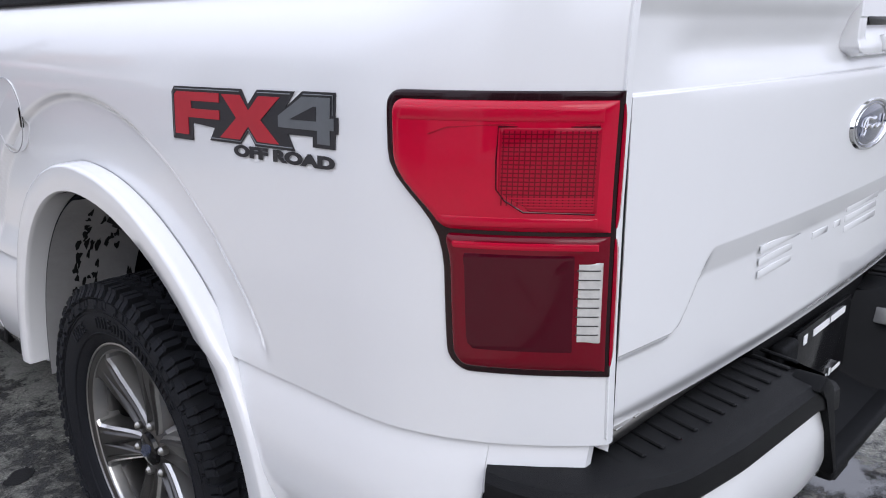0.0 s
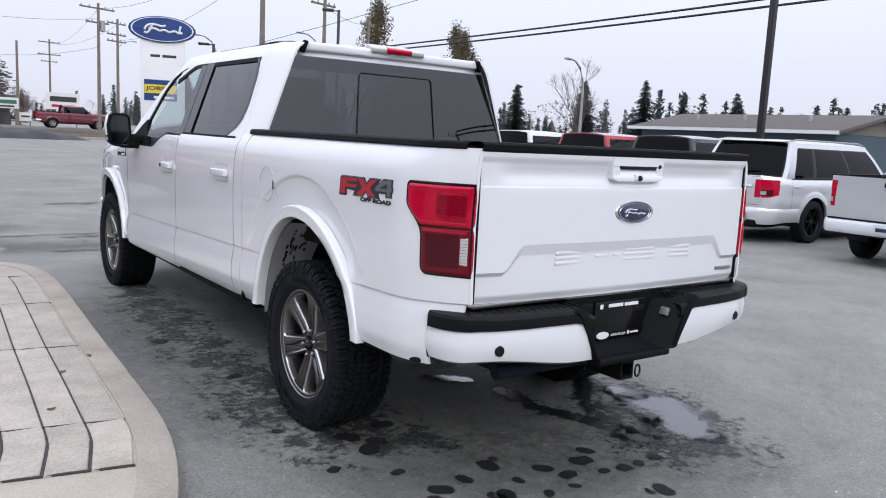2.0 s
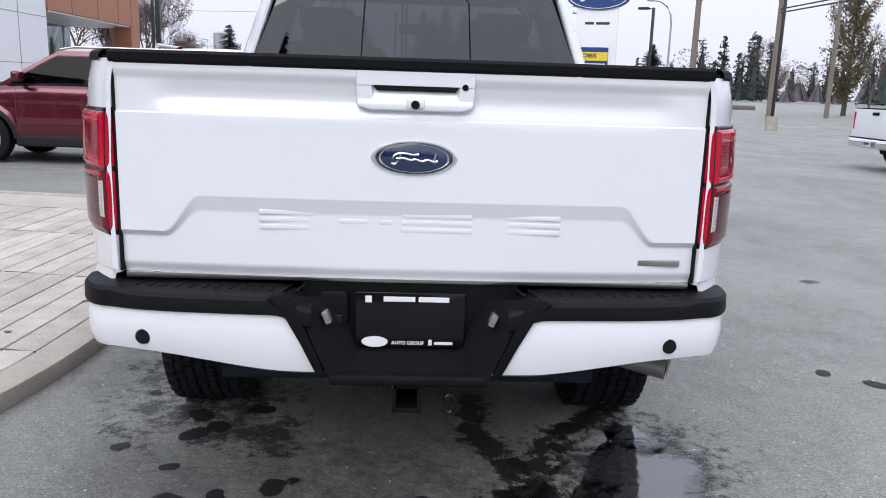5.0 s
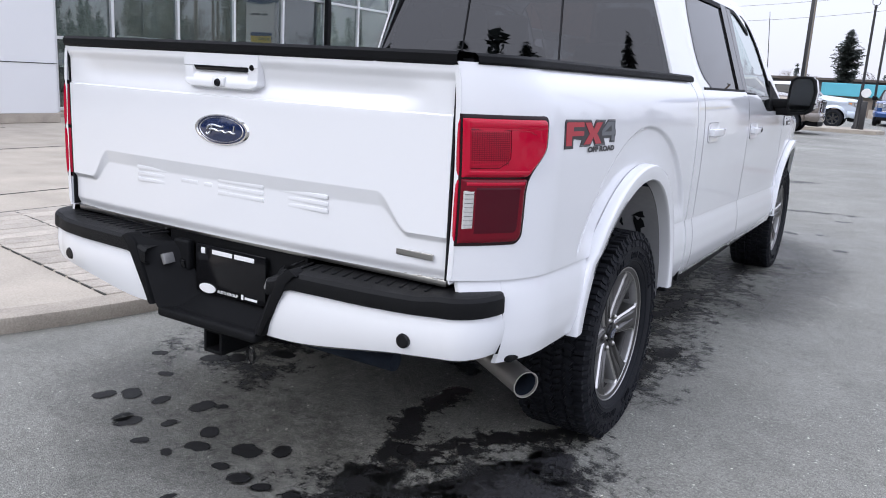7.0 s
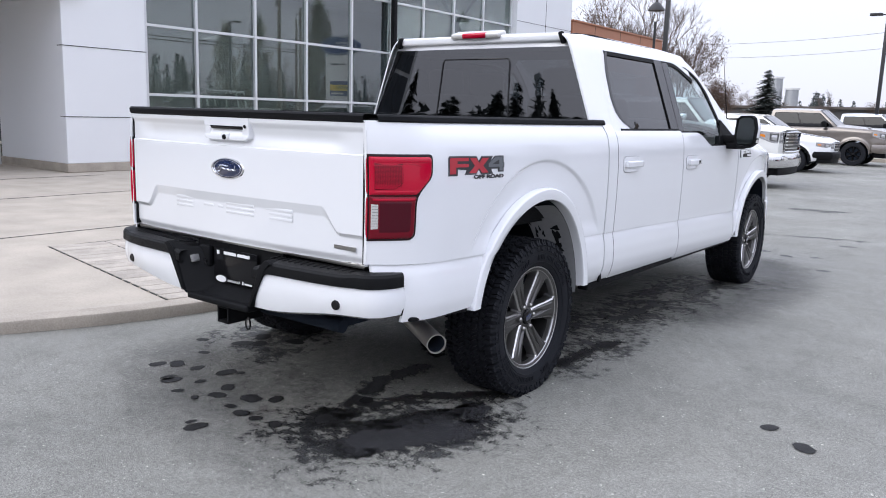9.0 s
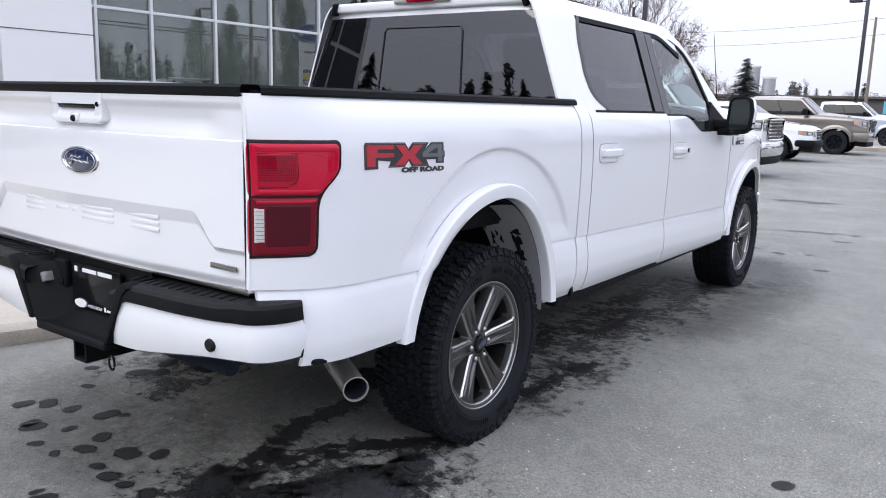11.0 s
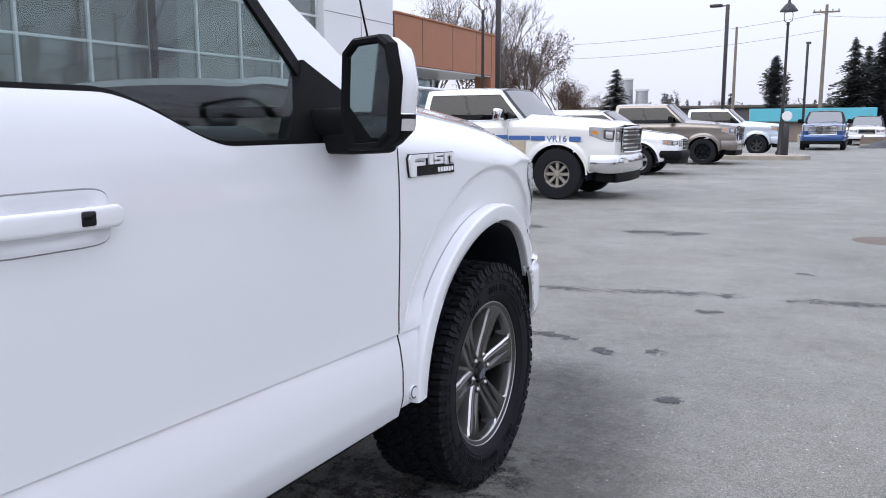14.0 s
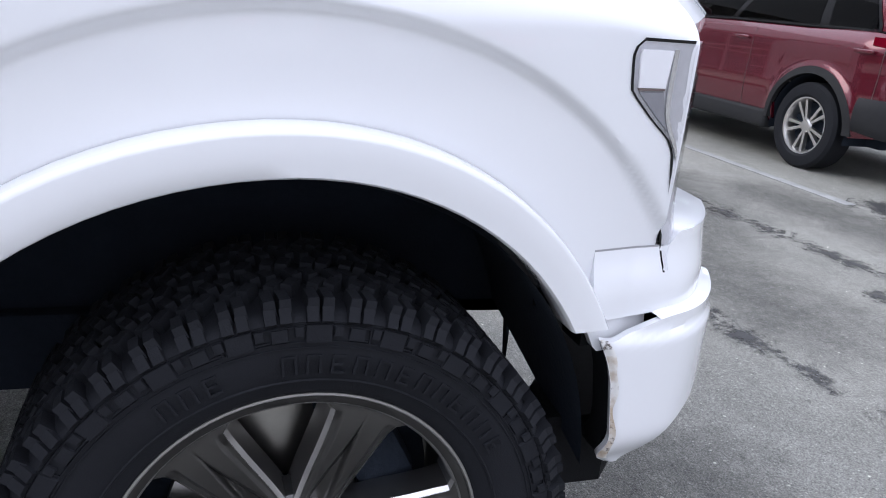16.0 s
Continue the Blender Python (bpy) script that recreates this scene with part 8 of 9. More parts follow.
PICK = dict(L=5.89, W=2.03, H=1.96, wb=3.68, belt=(1.37, 1.31, 1.325, 1.255), nose=0.07, tail=0, cab=(-1.10, -1.02, 0.60, 1.24), R=0.41, rim=0.255, sill=0.44, bed=True, front_over=0.95)
CLAD_DARK = material("dark_grey_cladding", (0.022, 0.0225, 0.0245), rough=0.6, spec=0.16, var=0.2, scale=20, bump=0.0006, bump_scale=700)
RED = paint("dark_red_metallic", (0.105, 0.004, 0.015), 0.45)
rogue = car("red_suv", "dark red metallic compact SUV with black cladding, parked nose-in", "SUV", pose(-4.85, 9.36, 0, 0, 0, 90), 4.50, 1.84, 1.70, 2.706, (1.17, 1.14, 1.10, 1.00), 0.10, 0, (-2.06, -1.70, 0.30, 1.15), RED, R=0.355, rim=0.235, style="ten", clad=CLAD_DARK, tail_style="strip", sill=0.30, glass=CAR_DARK, roof_w=0.74)
for k in range(5):
    part("badge_letter", box(-0.20 + 0.10 * k, -2.405, 1.055, 0.036, 0.012, 0.030, 0.004), CHROME, rogue)
part("roof_fin", prism([(-1.25, 1.66), (-1.05, 1.66), (-1.22, 1.76), (-1.27, 1.76)], lambda a, b: (-0.02, a, b), lambda a, b: (0.02, a, b)), RED, rogue)

WORK_WHITE = paint("work_white", (0.72, 0.72, 0.70))
ram_spec = dict(PICK)
ram_spec.update(L=5.82, W=2.02, H=1.94, wb=3.57, R=0.43, rim=0.225, belt=(1.40, 1.33, 1.36, 1.285), style="eight", bumper_mat=CHROME, cab=(-0.86, -0.80, 0.66, 1.16))
ram = car("work_pickup", "white crew cab work pickup, muddy flanks and blue stripe", "pickup truck", pose(-4.29, 14.95, 0, 0, 0, -90), mat=WORK_WHITE, rim_mat=material("dusty_wheel", (0.30, 0.28, 0.24), rough=0.6, metal=0.4, var=0.3, scale=20), grille_mat=BLACK_GLOSS, **ram_spec)
MUD = material("dried_mud", (0.27, 0.205, 0.125), rough=0.9, var=0.45, scale=3.2, tint=(0.50, 0.45, 0.37), grain=0.7)
STRIPE = material("blue_vinyl", (0.045, 0.12, 0.34), rough=0.4, var=0.2, scale=6)
hs = 1.01
for s in (1, -1):
    fl = lambda y0, y1, z0, z1, o: (lambda u, v: (s * (hs * (0.975 + 0.025 * math.sin(math.pi * min(1, max(0, (z0 + (z1 - z0) * v - 0.44) / 0.89)))) + o), y0 + (y1 - y0) * u, z0 + (z1 - z0) * v))
    for y0, y1, z0, z1, m, nm in ((-0.99, 0.02, 0.52, 1.015, MUD, "mud_film"), (0.035, 0.88, 0.52, 1.015, MUD, "mud_film"), (0.895, 1.22, 0.74, 0.995, MUD, "mud_film"), (-2.60, -2.25, 0.70, 0.95, MUD, "mud_film"), (-0.99, 0.02, 1.03, 1.13, STRIPE, "blue_stripe"), (0.035, 0.42, 1.03, 1.11, STRIPE, "blue_stripe"), (0.66, 0.88, 1.02, 1.09, STRIPE, "blue_stripe"), (0.90, 1.30, 1.01, 1.08, STRIPE, "blue_stripe"), (1.32, 1.57, 1.00, 1.075, STRIPE, "blue_stripe"), (2.00, 2.20, 0.985, 1.065, STRIPE, "blue_stripe")):
        bm = bmesh.new()
        add_grid(bm, fl(y0, y1, z0, z1, 0.004 if y1 < 1.5 else 0.014), 6, 4)
        part(nm, bm, m, ram)
    tb = bmesh.new()
    if s > 0:
        add_letters(tb, "VR16", 0.105, lambda a, b: (1.024, 1.60 + a, 0.975 + b), 0.36, bold=0.01)
    else:
        add_letters(tb, "VR16", 0.105, lambda a, b: (-1.024, 1.96 - a, 0.975 + b), 0.36, bold=0.01)
    part("unit_number", tb, STRIPE, ram)
    for k in range(4):
        part("printed_bar", box(s * 1.014, 0.46 + 0.05 * k, 1.075, 0.004, 0.034, 0.075), BLACK_PLASTIC, ram)
    for k in range(3):
        part("chrome_badge", box(s * 1.014, 0.76 + 0.09 * k, 0.955, 0.008, 0.065, 0.03, 0.004), STEEL, ram)
    part("side_step", tube([(s * 1.02, -1.25, 0.43), (s * 1.04, -1.1, 0.41), (s * 1.04, 1.05, 0.41), (s * 1.02, 1.2, 0.43)], 0.045, 10), CHROME, ram)
part("headache_rack", tube([(-0.85, -1.30, 1.40), (-0.85, -1.16, 1.95), (0.85, -1.16, 1.95), (0.85, -1.30, 1.40)], 0.045, 8), MULLION, ram)
for x in (-0.5, 0.0, 0.5):
    part("rack_bar", tube([(x, -1.26, 1.45), (x, -1.17, 1.93)], 0.02, 6), MULLION, ram)

car("small_suv", "small white SUV with silver wheels, parked nose-out", "SUV", pose(-4.16, 22.0, 0, 0, 0, -90), 4.10, 1.77, 1.65, 2.52, (1.12, 1.08, 1.06, 0.98), 0.10, 0, (-1.75, -1.35, 0.25, 1.05), WHITE, R=0.345, rim=0.225, style="five", sill=0.32, clad=BLACK_PLASTIC)
TAUPE = paint("taupe_metallic", (0.19, 0.165, 0.145), 0.5)
car("parked_pickup", "taupe metallic crew cab pickup with black wheels", "pickup truck", pose(-4.25, 28.3, 0, 0, 0, -90), mat=TAUPE, rim_mat=BLACK_GLOSS, style="six", **{k: v for k, v in PICK.items() if k != "style"})
ICE = paint("pale_blue_silver", (0.52, 0.58, 0.66), 0.35)
car("parked_pickup", "pale silver-blue crew cab pickup behind the lamp island", "pickup truck", pose(-3.7, 37.9, 0, 0, 0, -90), mat=ICE, rim_mat=RIM_DARK, **PICK)
BLUE = paint("deep_blue_metallic", (0.02, 0.07, 0.22), 0.4)
car("parked_pickup", "deep blue crew cab pickup with chrome grille", "pickup truck", pose(0.35, 46.8, 0, 0, 0, 180), mat=BLUE, grille_mat=CHROME, **PICK)
car("large_suv", "white large SUV parked beyond the blue pickup", "SUV", pose(2.3, 57.0, 0, 0, 0, 180), 5.05, 2.0, 1.78, 3.02, (1.2, 1.15, 1.12, 1.05), 0.10, 0, (-2.2, -1.7, 0.4, 1.3), WHITE, R=0.38, rim=0.25)
SILVER = paint("silver_metallic", (0.66, 0.67, 0.68), 0.4)
car("large_suv", "silver full-size SUV with black wheels and dark glass", "SUV", pose(13.4, 5.65, -0.28, 0, 0, -90), 5.33, 2.03, 1.94, 3.11, (1.25, 1.20, 1.20, 1.12), 0.10, 0, (-2.45, -2.15, 0.55, 1.35), SILVER, R=0.40, rim=0.265, rim_mat=BLACK_GLOSS, glass=CAR_DARK, sill=0.40)
car("parked_pickup", "silver crew cab pickup with white rear bumper", "pickup truck", pose(12.75, 2.25, -0.28, 0, 0, -90), mat=SILVER, bumper_mat=WHITE, rim_mat=BLACK_GLOSS, **PICK)
BLACKP = paint("black_metallic", (0.012, 0.013, 0.015))
car("parked_pickup", "black crew cab pickup beside the silver SUV", "pickup truck", pose(13.1, 8.5, -0.28, 0, 0, -90), mat=BLACKP, rim_mat=BLACK_GLOSS, **PICK)
BRIGHT = paint("bright_red", (0.42, 0.015, 0.022))
car("parked_pickup", "bright red crew cab pickup in the parked row", "pickup truck", pose(13.4, 11.3, -0.28, 0, 0, -90), mat=BRIGHT, rim_mat=BLACK_GLOSS, **PICK)
car("parked_pickup", "white crew cab pickup in the parked row", "pickup truck", pose(13.5, 14.3, -0.28, 0, 0, -90), mat=WHITE, **PICK)
car("parked_pickup", "red pickup on the raised display bank", "pickup truck", pose(11.6, 72.0, 0.40, 0, 0, -90), mat=paint("deep_red", (0.13, 0.008, 0.014)), **PICK)


# ---- trees ----
BARK = material("bark", (0.085, 0.068, 0.055), rough=0.95, var=0.4, scale=6, bump=0.01, bump_scale=30)
# needles greyed and lightened: distance haze is put into their colour
NEEDLE = material("conifer_needles", (0.066, 0.080, 0.076), rough=0.85, var=0.5, scale=2.2)
NEEDLE_FAR = material("distant_needles", (0.050, 0.066, 0.064), rough=0.9, var=0.35, scale=0.3)
TWIG = material("bare_twigs", (0.12, 0.092, 0.078), rough=0.95, var=0.3, scale=3)
LEAF_BROWN = material("russet_leaves", (0.10, 0.058, 0.038), rough=0.85, var=0.5, scale=4)
LEAF_POPLAR = material("yellow_green_leaves", (0.13, 0.105, 0.052), rough=0.85, var=0.5, scale=4)


def soup(name, verts, faces, mat, parent, label=""):
    me = bpy.data.meshes.new(name)
    me.from_pydata(verts, [], faces)
    me.materials.append(mat)
    ob = new(name, me)
    ob.parent = parent
    if label:
        ob["label"] = label
    return ob


def conifer(seed, H, Rm, name="conifer_tree", label="dark green conifer with drooping ragged branches", column=False):
    rng = random.Random(seed)
    t = thing(name, label, "tree")
    part("trunk", tube([(0, 0, -0.1), (0.03, 0.02, H * 0.5), (0, 0, H * 0.97)], [H * 0.018, H * 0.011, 0.02], 8), BARK, t)
    V, F = [], []
    levels = int(H * 5.0)
    for i in range(levels):
        k = i / levels
        z = H * (0.07 + 0.92 * k)
        env = (1 - k) ** (0.80 if not column else 0.35) * Rm * (0.75 + 0.4 * rng.random() ** 1.5) * (0.5 + 0.5 * smooth01(0, 0.12, k))
        if column:
            env = Rm * min(1, 3.2 * (1 - k)) * (0.75 + 0.25 * math.sin(5 * k + seed))
        for j in range(rng.randint(11, 14) + 10 * column):
            a = rng.uniform(0, 2 * math.pi)
            r = env * rng.uniform(0.35, 1.2) + 0.05
            d = Vector((math.cos(a), math.sin(a), 0))
            n = Vector((-d.y, d.x, 0))
            droop = rng.uniform(0.18, 0.45) if not column else -0.22
            seg = 5
            lift = rng.uniform(-0.9, 0.9) * H / levels * 1.5
            for q in range(seg):
                f = (q + 0.4) / seg
                c = d * (r * f) + Vector((0, 0, z + lift - droop * r * f * f + rng.uniform(-0.05, 0.05)))
                w = (0.13 + 0.30 * r * (1 - f) * 0.6 + 0.10) * rng.uniform(0.7, 1.3)
                for sgn in (1, -1):
                    tip = c + n * (sgn * w * rng.uniform(0.7, 1.4)) + d * (w * rng.uniform(0.3, 1.0)) + Vector((0, 0, -w * rng.uniform(0.1, 0.6)))
                    b0 = c - d * (r / seg * 0.55)
                    b1 = c + d * (r / seg * 0.75) + Vector((0, 0, rng.uniform(-0.06, 0.02)))
                    o = len(V)
                    V += [tuple(b0), tuple(b1), tuple(tip)]
                    F.append((o, o + 1, o + 2))
    soup("crown", V, F, NEEDLE, t)
    return t


def bare_tree(seed, H, spread=0.42, leaves=0, leaf_mat=None, name="bare_tree", label="leafless deciduous tree with fine grey-brown twigs", upright=0.0, depth=6):
    rng = random.Random(seed)
    t = thing(name, label, "tree")
    wood, tips = bmesh.new(), []

    def grow(p, d, length, rad, level):
        e = p + d * length
        mid = p.lerp(e, 0.5) + Vector((rng.uniform(-1, 1), rng.uniform(-1, 1), 0)) * length * 0.05
        add_tube(wood, [p, mid, e], [rad, rad * 0.85, rad * 0.68], 6 if level < 2 else 3, cap=False)
        if level >= depth:
            tips.append(e)
            return
        if level >= 2:
            tips.append(mid)
        for _ in range(rng.choice((2, 3, 3)) if level < depth - 1 else 3):
            ax = Vector((rng.gauss(0, 1), rng.gauss(0, 1), rng.gauss(0, 0.6))).normalized()
            nd = (d + ax * spread * rng.uniform(0.7, 1.5) + Vector((0, 0, 0.10 + upright))).normalized()
            grow(e if rng.random() < 0.7 else mid, nd, length * rng.uniform(0.62, 0.86), max(0.006, rad * 0.62), level + 1)

    grow(Vector((0, 0, -0.1)), Vector((rng.uniform(-0.04, 0.04), 0, 1)).normalized(), H * 0.26, H * 0.0125, 0)
    part("trunk", wood, BARK if leaves else TWIG, t)
    if leaves:
        V, F = [], []
        for _ in range(leaves):
            c = rng.choice(tips) + Vector((rng.gauss(0, 0.22), rng.gauss(0, 0.22), rng.gauss(0, 0.25)))
            r = rng.uniform(0.05, 0.13)
            a, b = Vector((rng.gauss(0, 1), rng.gauss(0, 1), rng.gauss(0, 1))).normalized(), Vector((rng.gauss(0, 1), rng.gauss(0, 1), rng.gauss(0, 1))).normalized()
            o = len(V)
            V += [tuple(c), tuple(c + a * r), tuple(c + (a + b) * r * 0.7), tuple(c + b * r * 0.5)]
            F.append((o, o + 1, o + 2, o + 3))
        soup("crown", V, F, leaf_mat, t)
    return t


con = [conifer(21, 9.0, 3.1), conifer(22, 11.0, 3.9), conifer(23, 8.0, 1.4, "cedar_tree", "narrow dark evergreen with dense upright foliage", True)]


def place(src, x, y, h, base_h, rz=0.0, z=0.0):
    k = h / base_h
    return copy_thing(src, pose(x, y, z, 0, 0, rz)) if abs(k - 1) < 1e-6 else scaled(src, x, y, k, rz, z)


def scaled(src, x, y, k, rz, z):
    ob = copy_thing(src, pose(x, y, z + gz(x, y), 0, 0, rz))
    ob.scale = (k, k, k)
    return ob


con[0].matrix_basis = pose(-14.4, 60.0, 0)
con[0].scale = (0.78, 0.78, 0.60)
con[1].matrix_basis = pose(8.2, 101, 0)
con[2].matrix_basis = pose(-6.4, 92.0, 0)
con[2].scale = (1.05, 1.05, 1.05)
CONIFERS = [(1, 0.9, 97, 0.95, 20), (1, 3.6, 97, 1.0, 140), (0, 2.2, 102, 1.1, 60), (1, 6.0, 99, 0.95, 80), (1, 66, 55, 0.78, 10), (0, 70, 53, 0.8, 99), (0, 74, 49, 0.85, 50), (0, 79, 48, 0.72, 77), (1, 62, 60, 0.72, 130), (0, 84, 42, 0.75, 31), (1, 57, 66, 0.70, 200), (0, 52, 68, 0.75, 15), (0, 36, 52, 0.68, 85), (2, 33.5, 110, 1.0, 0),
    (1, -52, -24, 1.40, 0), (0, -47, -30, 1.66, 40), (1, -43, -31, 1.26, 77), (0, -40, -36, 1.75, 15), (1, -35, -37, 1.36, 140), (0, -31, -40, 1.43, 100), (1, -27, -40, 1.22, 12), (0, -24, -43, 1.57, 66), (1, -16, -45, 1.08, 33), (0, -6, -46, 1.40, 5), (1, 8, -48, 0.6, 50), (0, 20, -46, 0.7, 9)]
rc = random.Random(8)
CONIFERS += [(rc.randint(0, 1), -54 + 3.4 * i, -27 - 0.42 * i - rc.uniform(0, 7) + 0.004 * i * i, rc.uniform(0.95, 1.35), rc.uniform(0, 360)) for i in range(16)]
for i, x, y, k, rz in CONIFERS:
    scaled(con[i], x, y, k * (0.85 if y < -20 else 1), rz, 0)

def poplar(seed, H, R):
    rng = random.Random(seed)
    t = thing("poplar_tree", "tall poplar with thinning yellow-green leaves", "tree")
    wood = bmesh.new()
    add_tube(wood, [(0, 0, -0.1), (0.05, 0, H * 0.4), (0, 0.05, H * 0.92)], [H * 0.016, H * 0.010, 0.02], 8)
    env = lambda k: R * (0.55 + 0.45 * math.sin(math.pi * min(1, 0.15 + k)) ** 0.7) * (1 - smooth01(0.72, 1.02, k) * 0.85)
    V, F = [], []
    for i in range(74):
        k = 0.10 + 0.88 * i / 74
        a = rng.uniform(0, 2 * math.pi)
        d = Vector((math.cos(a), math.sin(a), 0))
        reach, rise = env(k) * rng.uniform(0.55, 1.12), H * rng.uniform(0.10, 0.17)
        p = Vector((0, 0, H * k * 0.92))
        pts = [p, p + d * reach * 0.6 + Vector((0, 0, rise * 0.35)), p + d * reach + Vector((0, 0, rise))]
        add_tube(wood, pts, [0.05, 0.03, 0.008], 4, cap=False)
        for _ in range(210):
            f = rng.uniform(0.25, 1.08)
            c = p + d * reach * min(1.1, f * 1.15) + Vector((0, 0, rise * f * f)) + Vector((rng.gauss(0, 0.17), rng.gauss(0, 0.17), rng.gauss(0, 0.24)))
            r = rng.uniform(0.08, 0.19)
            e1, e2 = (Vector((rng.gauss(0, 1), rng.gauss(0, 1), rng.gauss(0, 1))).normalized() for _ in (0, 1))
            o = len(V)
            V += [tuple(c), tuple(c + e1 * r), tuple(c + (e1 + e2) * r * 0.7), tuple(c + e2 * r * 0.5)]
            F.append((o, o + 1, o + 2, o + 3))
    part("trunk", wood, BARK, t)
    soup("crown", V, F, LEAF_POPLAR, t)
    return t


bt_ = [bare_tree(31, 11.0, depth=7), bare_tree(32, 9.0, spread=0.55, leaves=5200, leaf_mat=LEAF_BROWN, name="russet_tree", label="deciduous tree with sparse russet autumn leaves"), poplar(33, 12.6, 1.75)]
bt_[0].matrix_basis = pose(-17.2, 44.0, 0)
bt_[1].matrix_basis = pose(-15.4, 50.0, 0)
bt_[1].scale = (0.70, 0.70, 0.70)
bt_[2].matrix_basis = pose(32.5, 56.0, 0)
BARE = [(0, -16.6, 47.5, 0.86, 30), (1, -17.6, 48.6, 0.85, 210), (1, -17.0, 55.0, 0.74, 60), (1, -20.5, 47, 1.1, 330), (0, -21.0, 55, 1.0, 170), (0, -19.5, 41, 1.05, 90), (0, -18.2, 46, 0.95, 200), (1, -20.2, 52, 0.9, 100), (1, -18.4, 57.5, 0.72, 20), (1, -15.4, 62.0, 0.38, 75), (1, -12.5, 66.0, 0.34, 140), (2, 39.0, 53.5, 0.86, 120), (2, 33.8, 45.2, 0.72, 70), (0, 38, 37, 0.75, 140), (1, 24, 50, 0.6, 40), (0, 31, 50, 0.65, 15), (0, 68, 26, 0.7, 60), (1, 78, 34, 0.62, 80), (1, 10, 92, 0.62, 20), (0, 6, 90, 0.5, 50), (1, 9.5, 95, 0.5, 150), (1, -22, 93, 0.62, 0), (1, -26, 96, 0.6, 70), (0, -18, 98, 0.55, 130), (1, -12, 99, 0.5, 30)]
for i, x, y, k, rz in BARE:
    scaled(bt_[i], x, y, k, rz, 0)


# distant woods: one sheet of many small trees, conifers and bare round crowns mixed
def woods(name, seed, count, path, hmin, hmax, label, mats, leafy=0.5):
    rng = random.Random(seed)
    for which, mat in enumerate(mats):
        V, F = [], []
        for i in range(int(count * (leafy if which else 1 - leafy))):
            k = rng.random() * (len(path) - 1)
            j = int(k)
            x = path[j][0] + (path[j + 1][0] - path[j][0]) * (k - j) + rng.gauss(0, 5)
            y = path[j][1] + (path[j + 1][1] - path[j][1]) * (k - j) + rng.gauss(0, 5)
            h = hmin + (hmax - hmin) * rng.random() ** 1.8
            if which:
                h *= rng.uniform(0.55, 0.85)
            R = h * (rng.uniform(0.13, 0.24) if not which else rng.uniform(0.30, 0.55))
            # a dense inner body under the loose outer sprays
            for q in range(8):
                o = len(V)
                a = 2 * math.pi * q / 8
                k0, k1, z0, z1 = (0.62, 0.0, 0.04, 0.93) if not which else (0.5, 0.28, 0.06, 0.62)
                r0_, r1_ = R * k0 * rng.uniform(0.7, 1.2), R * k0 * rng.uniform(0.7, 1.2)
                V += [(x + r0_ * math.cos(a), y + r0_ * math.sin(a), h * z0), (x + r1_ * math.cos(a + 0.785), y + r1_ * math.sin(a + 0.785), h * z0), (x + rng.gauss(0, 0.1), y, h * (z1 - 0.12 * rng.random()))]
                F.append((o, o + 1, o + 2))
            for q in range(420):
                f = rng.random() ** (1.3 if not which else 0.8)
                a = rng.uniform(0, 2 * math.pi)
                lim = R * ((1 - f) ** 0.75 * rng.uniform(0.45, 1.15) + 0.02) if not which else R * math.sqrt(max(0.02, 1 - (2 * f - 1) ** 2)) * rng.uniform(0.3, 1.05)
                c = Vector((x + lim * math.cos(a), y + lim * math.sin(a), h * (0.04 + 0.95 * f)))
                g = h * (rng.uniform(0.014, 0.034) if not which else rng.uniform(0.007, 0.022))
                o = len(V)
                for _ in range(3):
                    V.append((c.x + rng.gauss(0, g), c.y + rng.gauss(0, g), max(0.0, c.z + rng.gauss(0, g * 0.8))))
                F.append((o, o + 1, o + 2))
        me = bpy.data.meshes.new(name)
        me.from_pydata(V, [], F)
        me.materials.append(mat)
        tagged(new(name, me), label, "woods", kind="stuff")


woods("roadside_woods", 44, 150, [(-52, -34), (-32, -46), (-12, -52), (6, -56)], 6, 12.5, "dark conifer belt across the road behind the lot", (NEEDLE,), 0.0)
TWIG_FAR = material("distant_twigs", (0.135, 0.118, 0.118), rough=0.95, var=0.3, scale=0.4)
woods("distant_woods", 41, 330, [(60, 190), (110, 140), (150, 80), (170, 20)], 5, 15, "grey-green line of distant conifers and bare trees", (NEEDLE_FAR, TWIG_FAR))
woods("distant_woods", 42, 200, [(-70, 180), (-20, 190), (60, 190)], 4, 9, "low line of distant bare trees and conifers", (NEEDLE_FAR, TWIG_FAR), 0.6)
woods("distant_woods", 43, 190, [(-90, -70), (-40, -90), (30, -95), (90, -70)], 4, 10, "conifer line behind the parking lot", (NEEDLE_FAR, TWIG_FAR), 0.3)

# ---- poles, lamps, wires ----
WOOD_POLE = material("weathered_pole", (0.20, 0.165, 0.135), rough=0.9, var=0.3, scale=3, bump=0.004, bump_scale=40)
POLE_BLACK = material("black_pole_paint", (0.018, 0.018, 0.02), rough=0.45, var=0.2, scale=5)
GALV = material("galvanised_steel", (0.38, 0.39, 0.40), rough=0.5, metal=0.6, var=0.15, scale=4)
WIRE = material("black_cable", (0.02, 0.02, 0.022), rough=0.7)


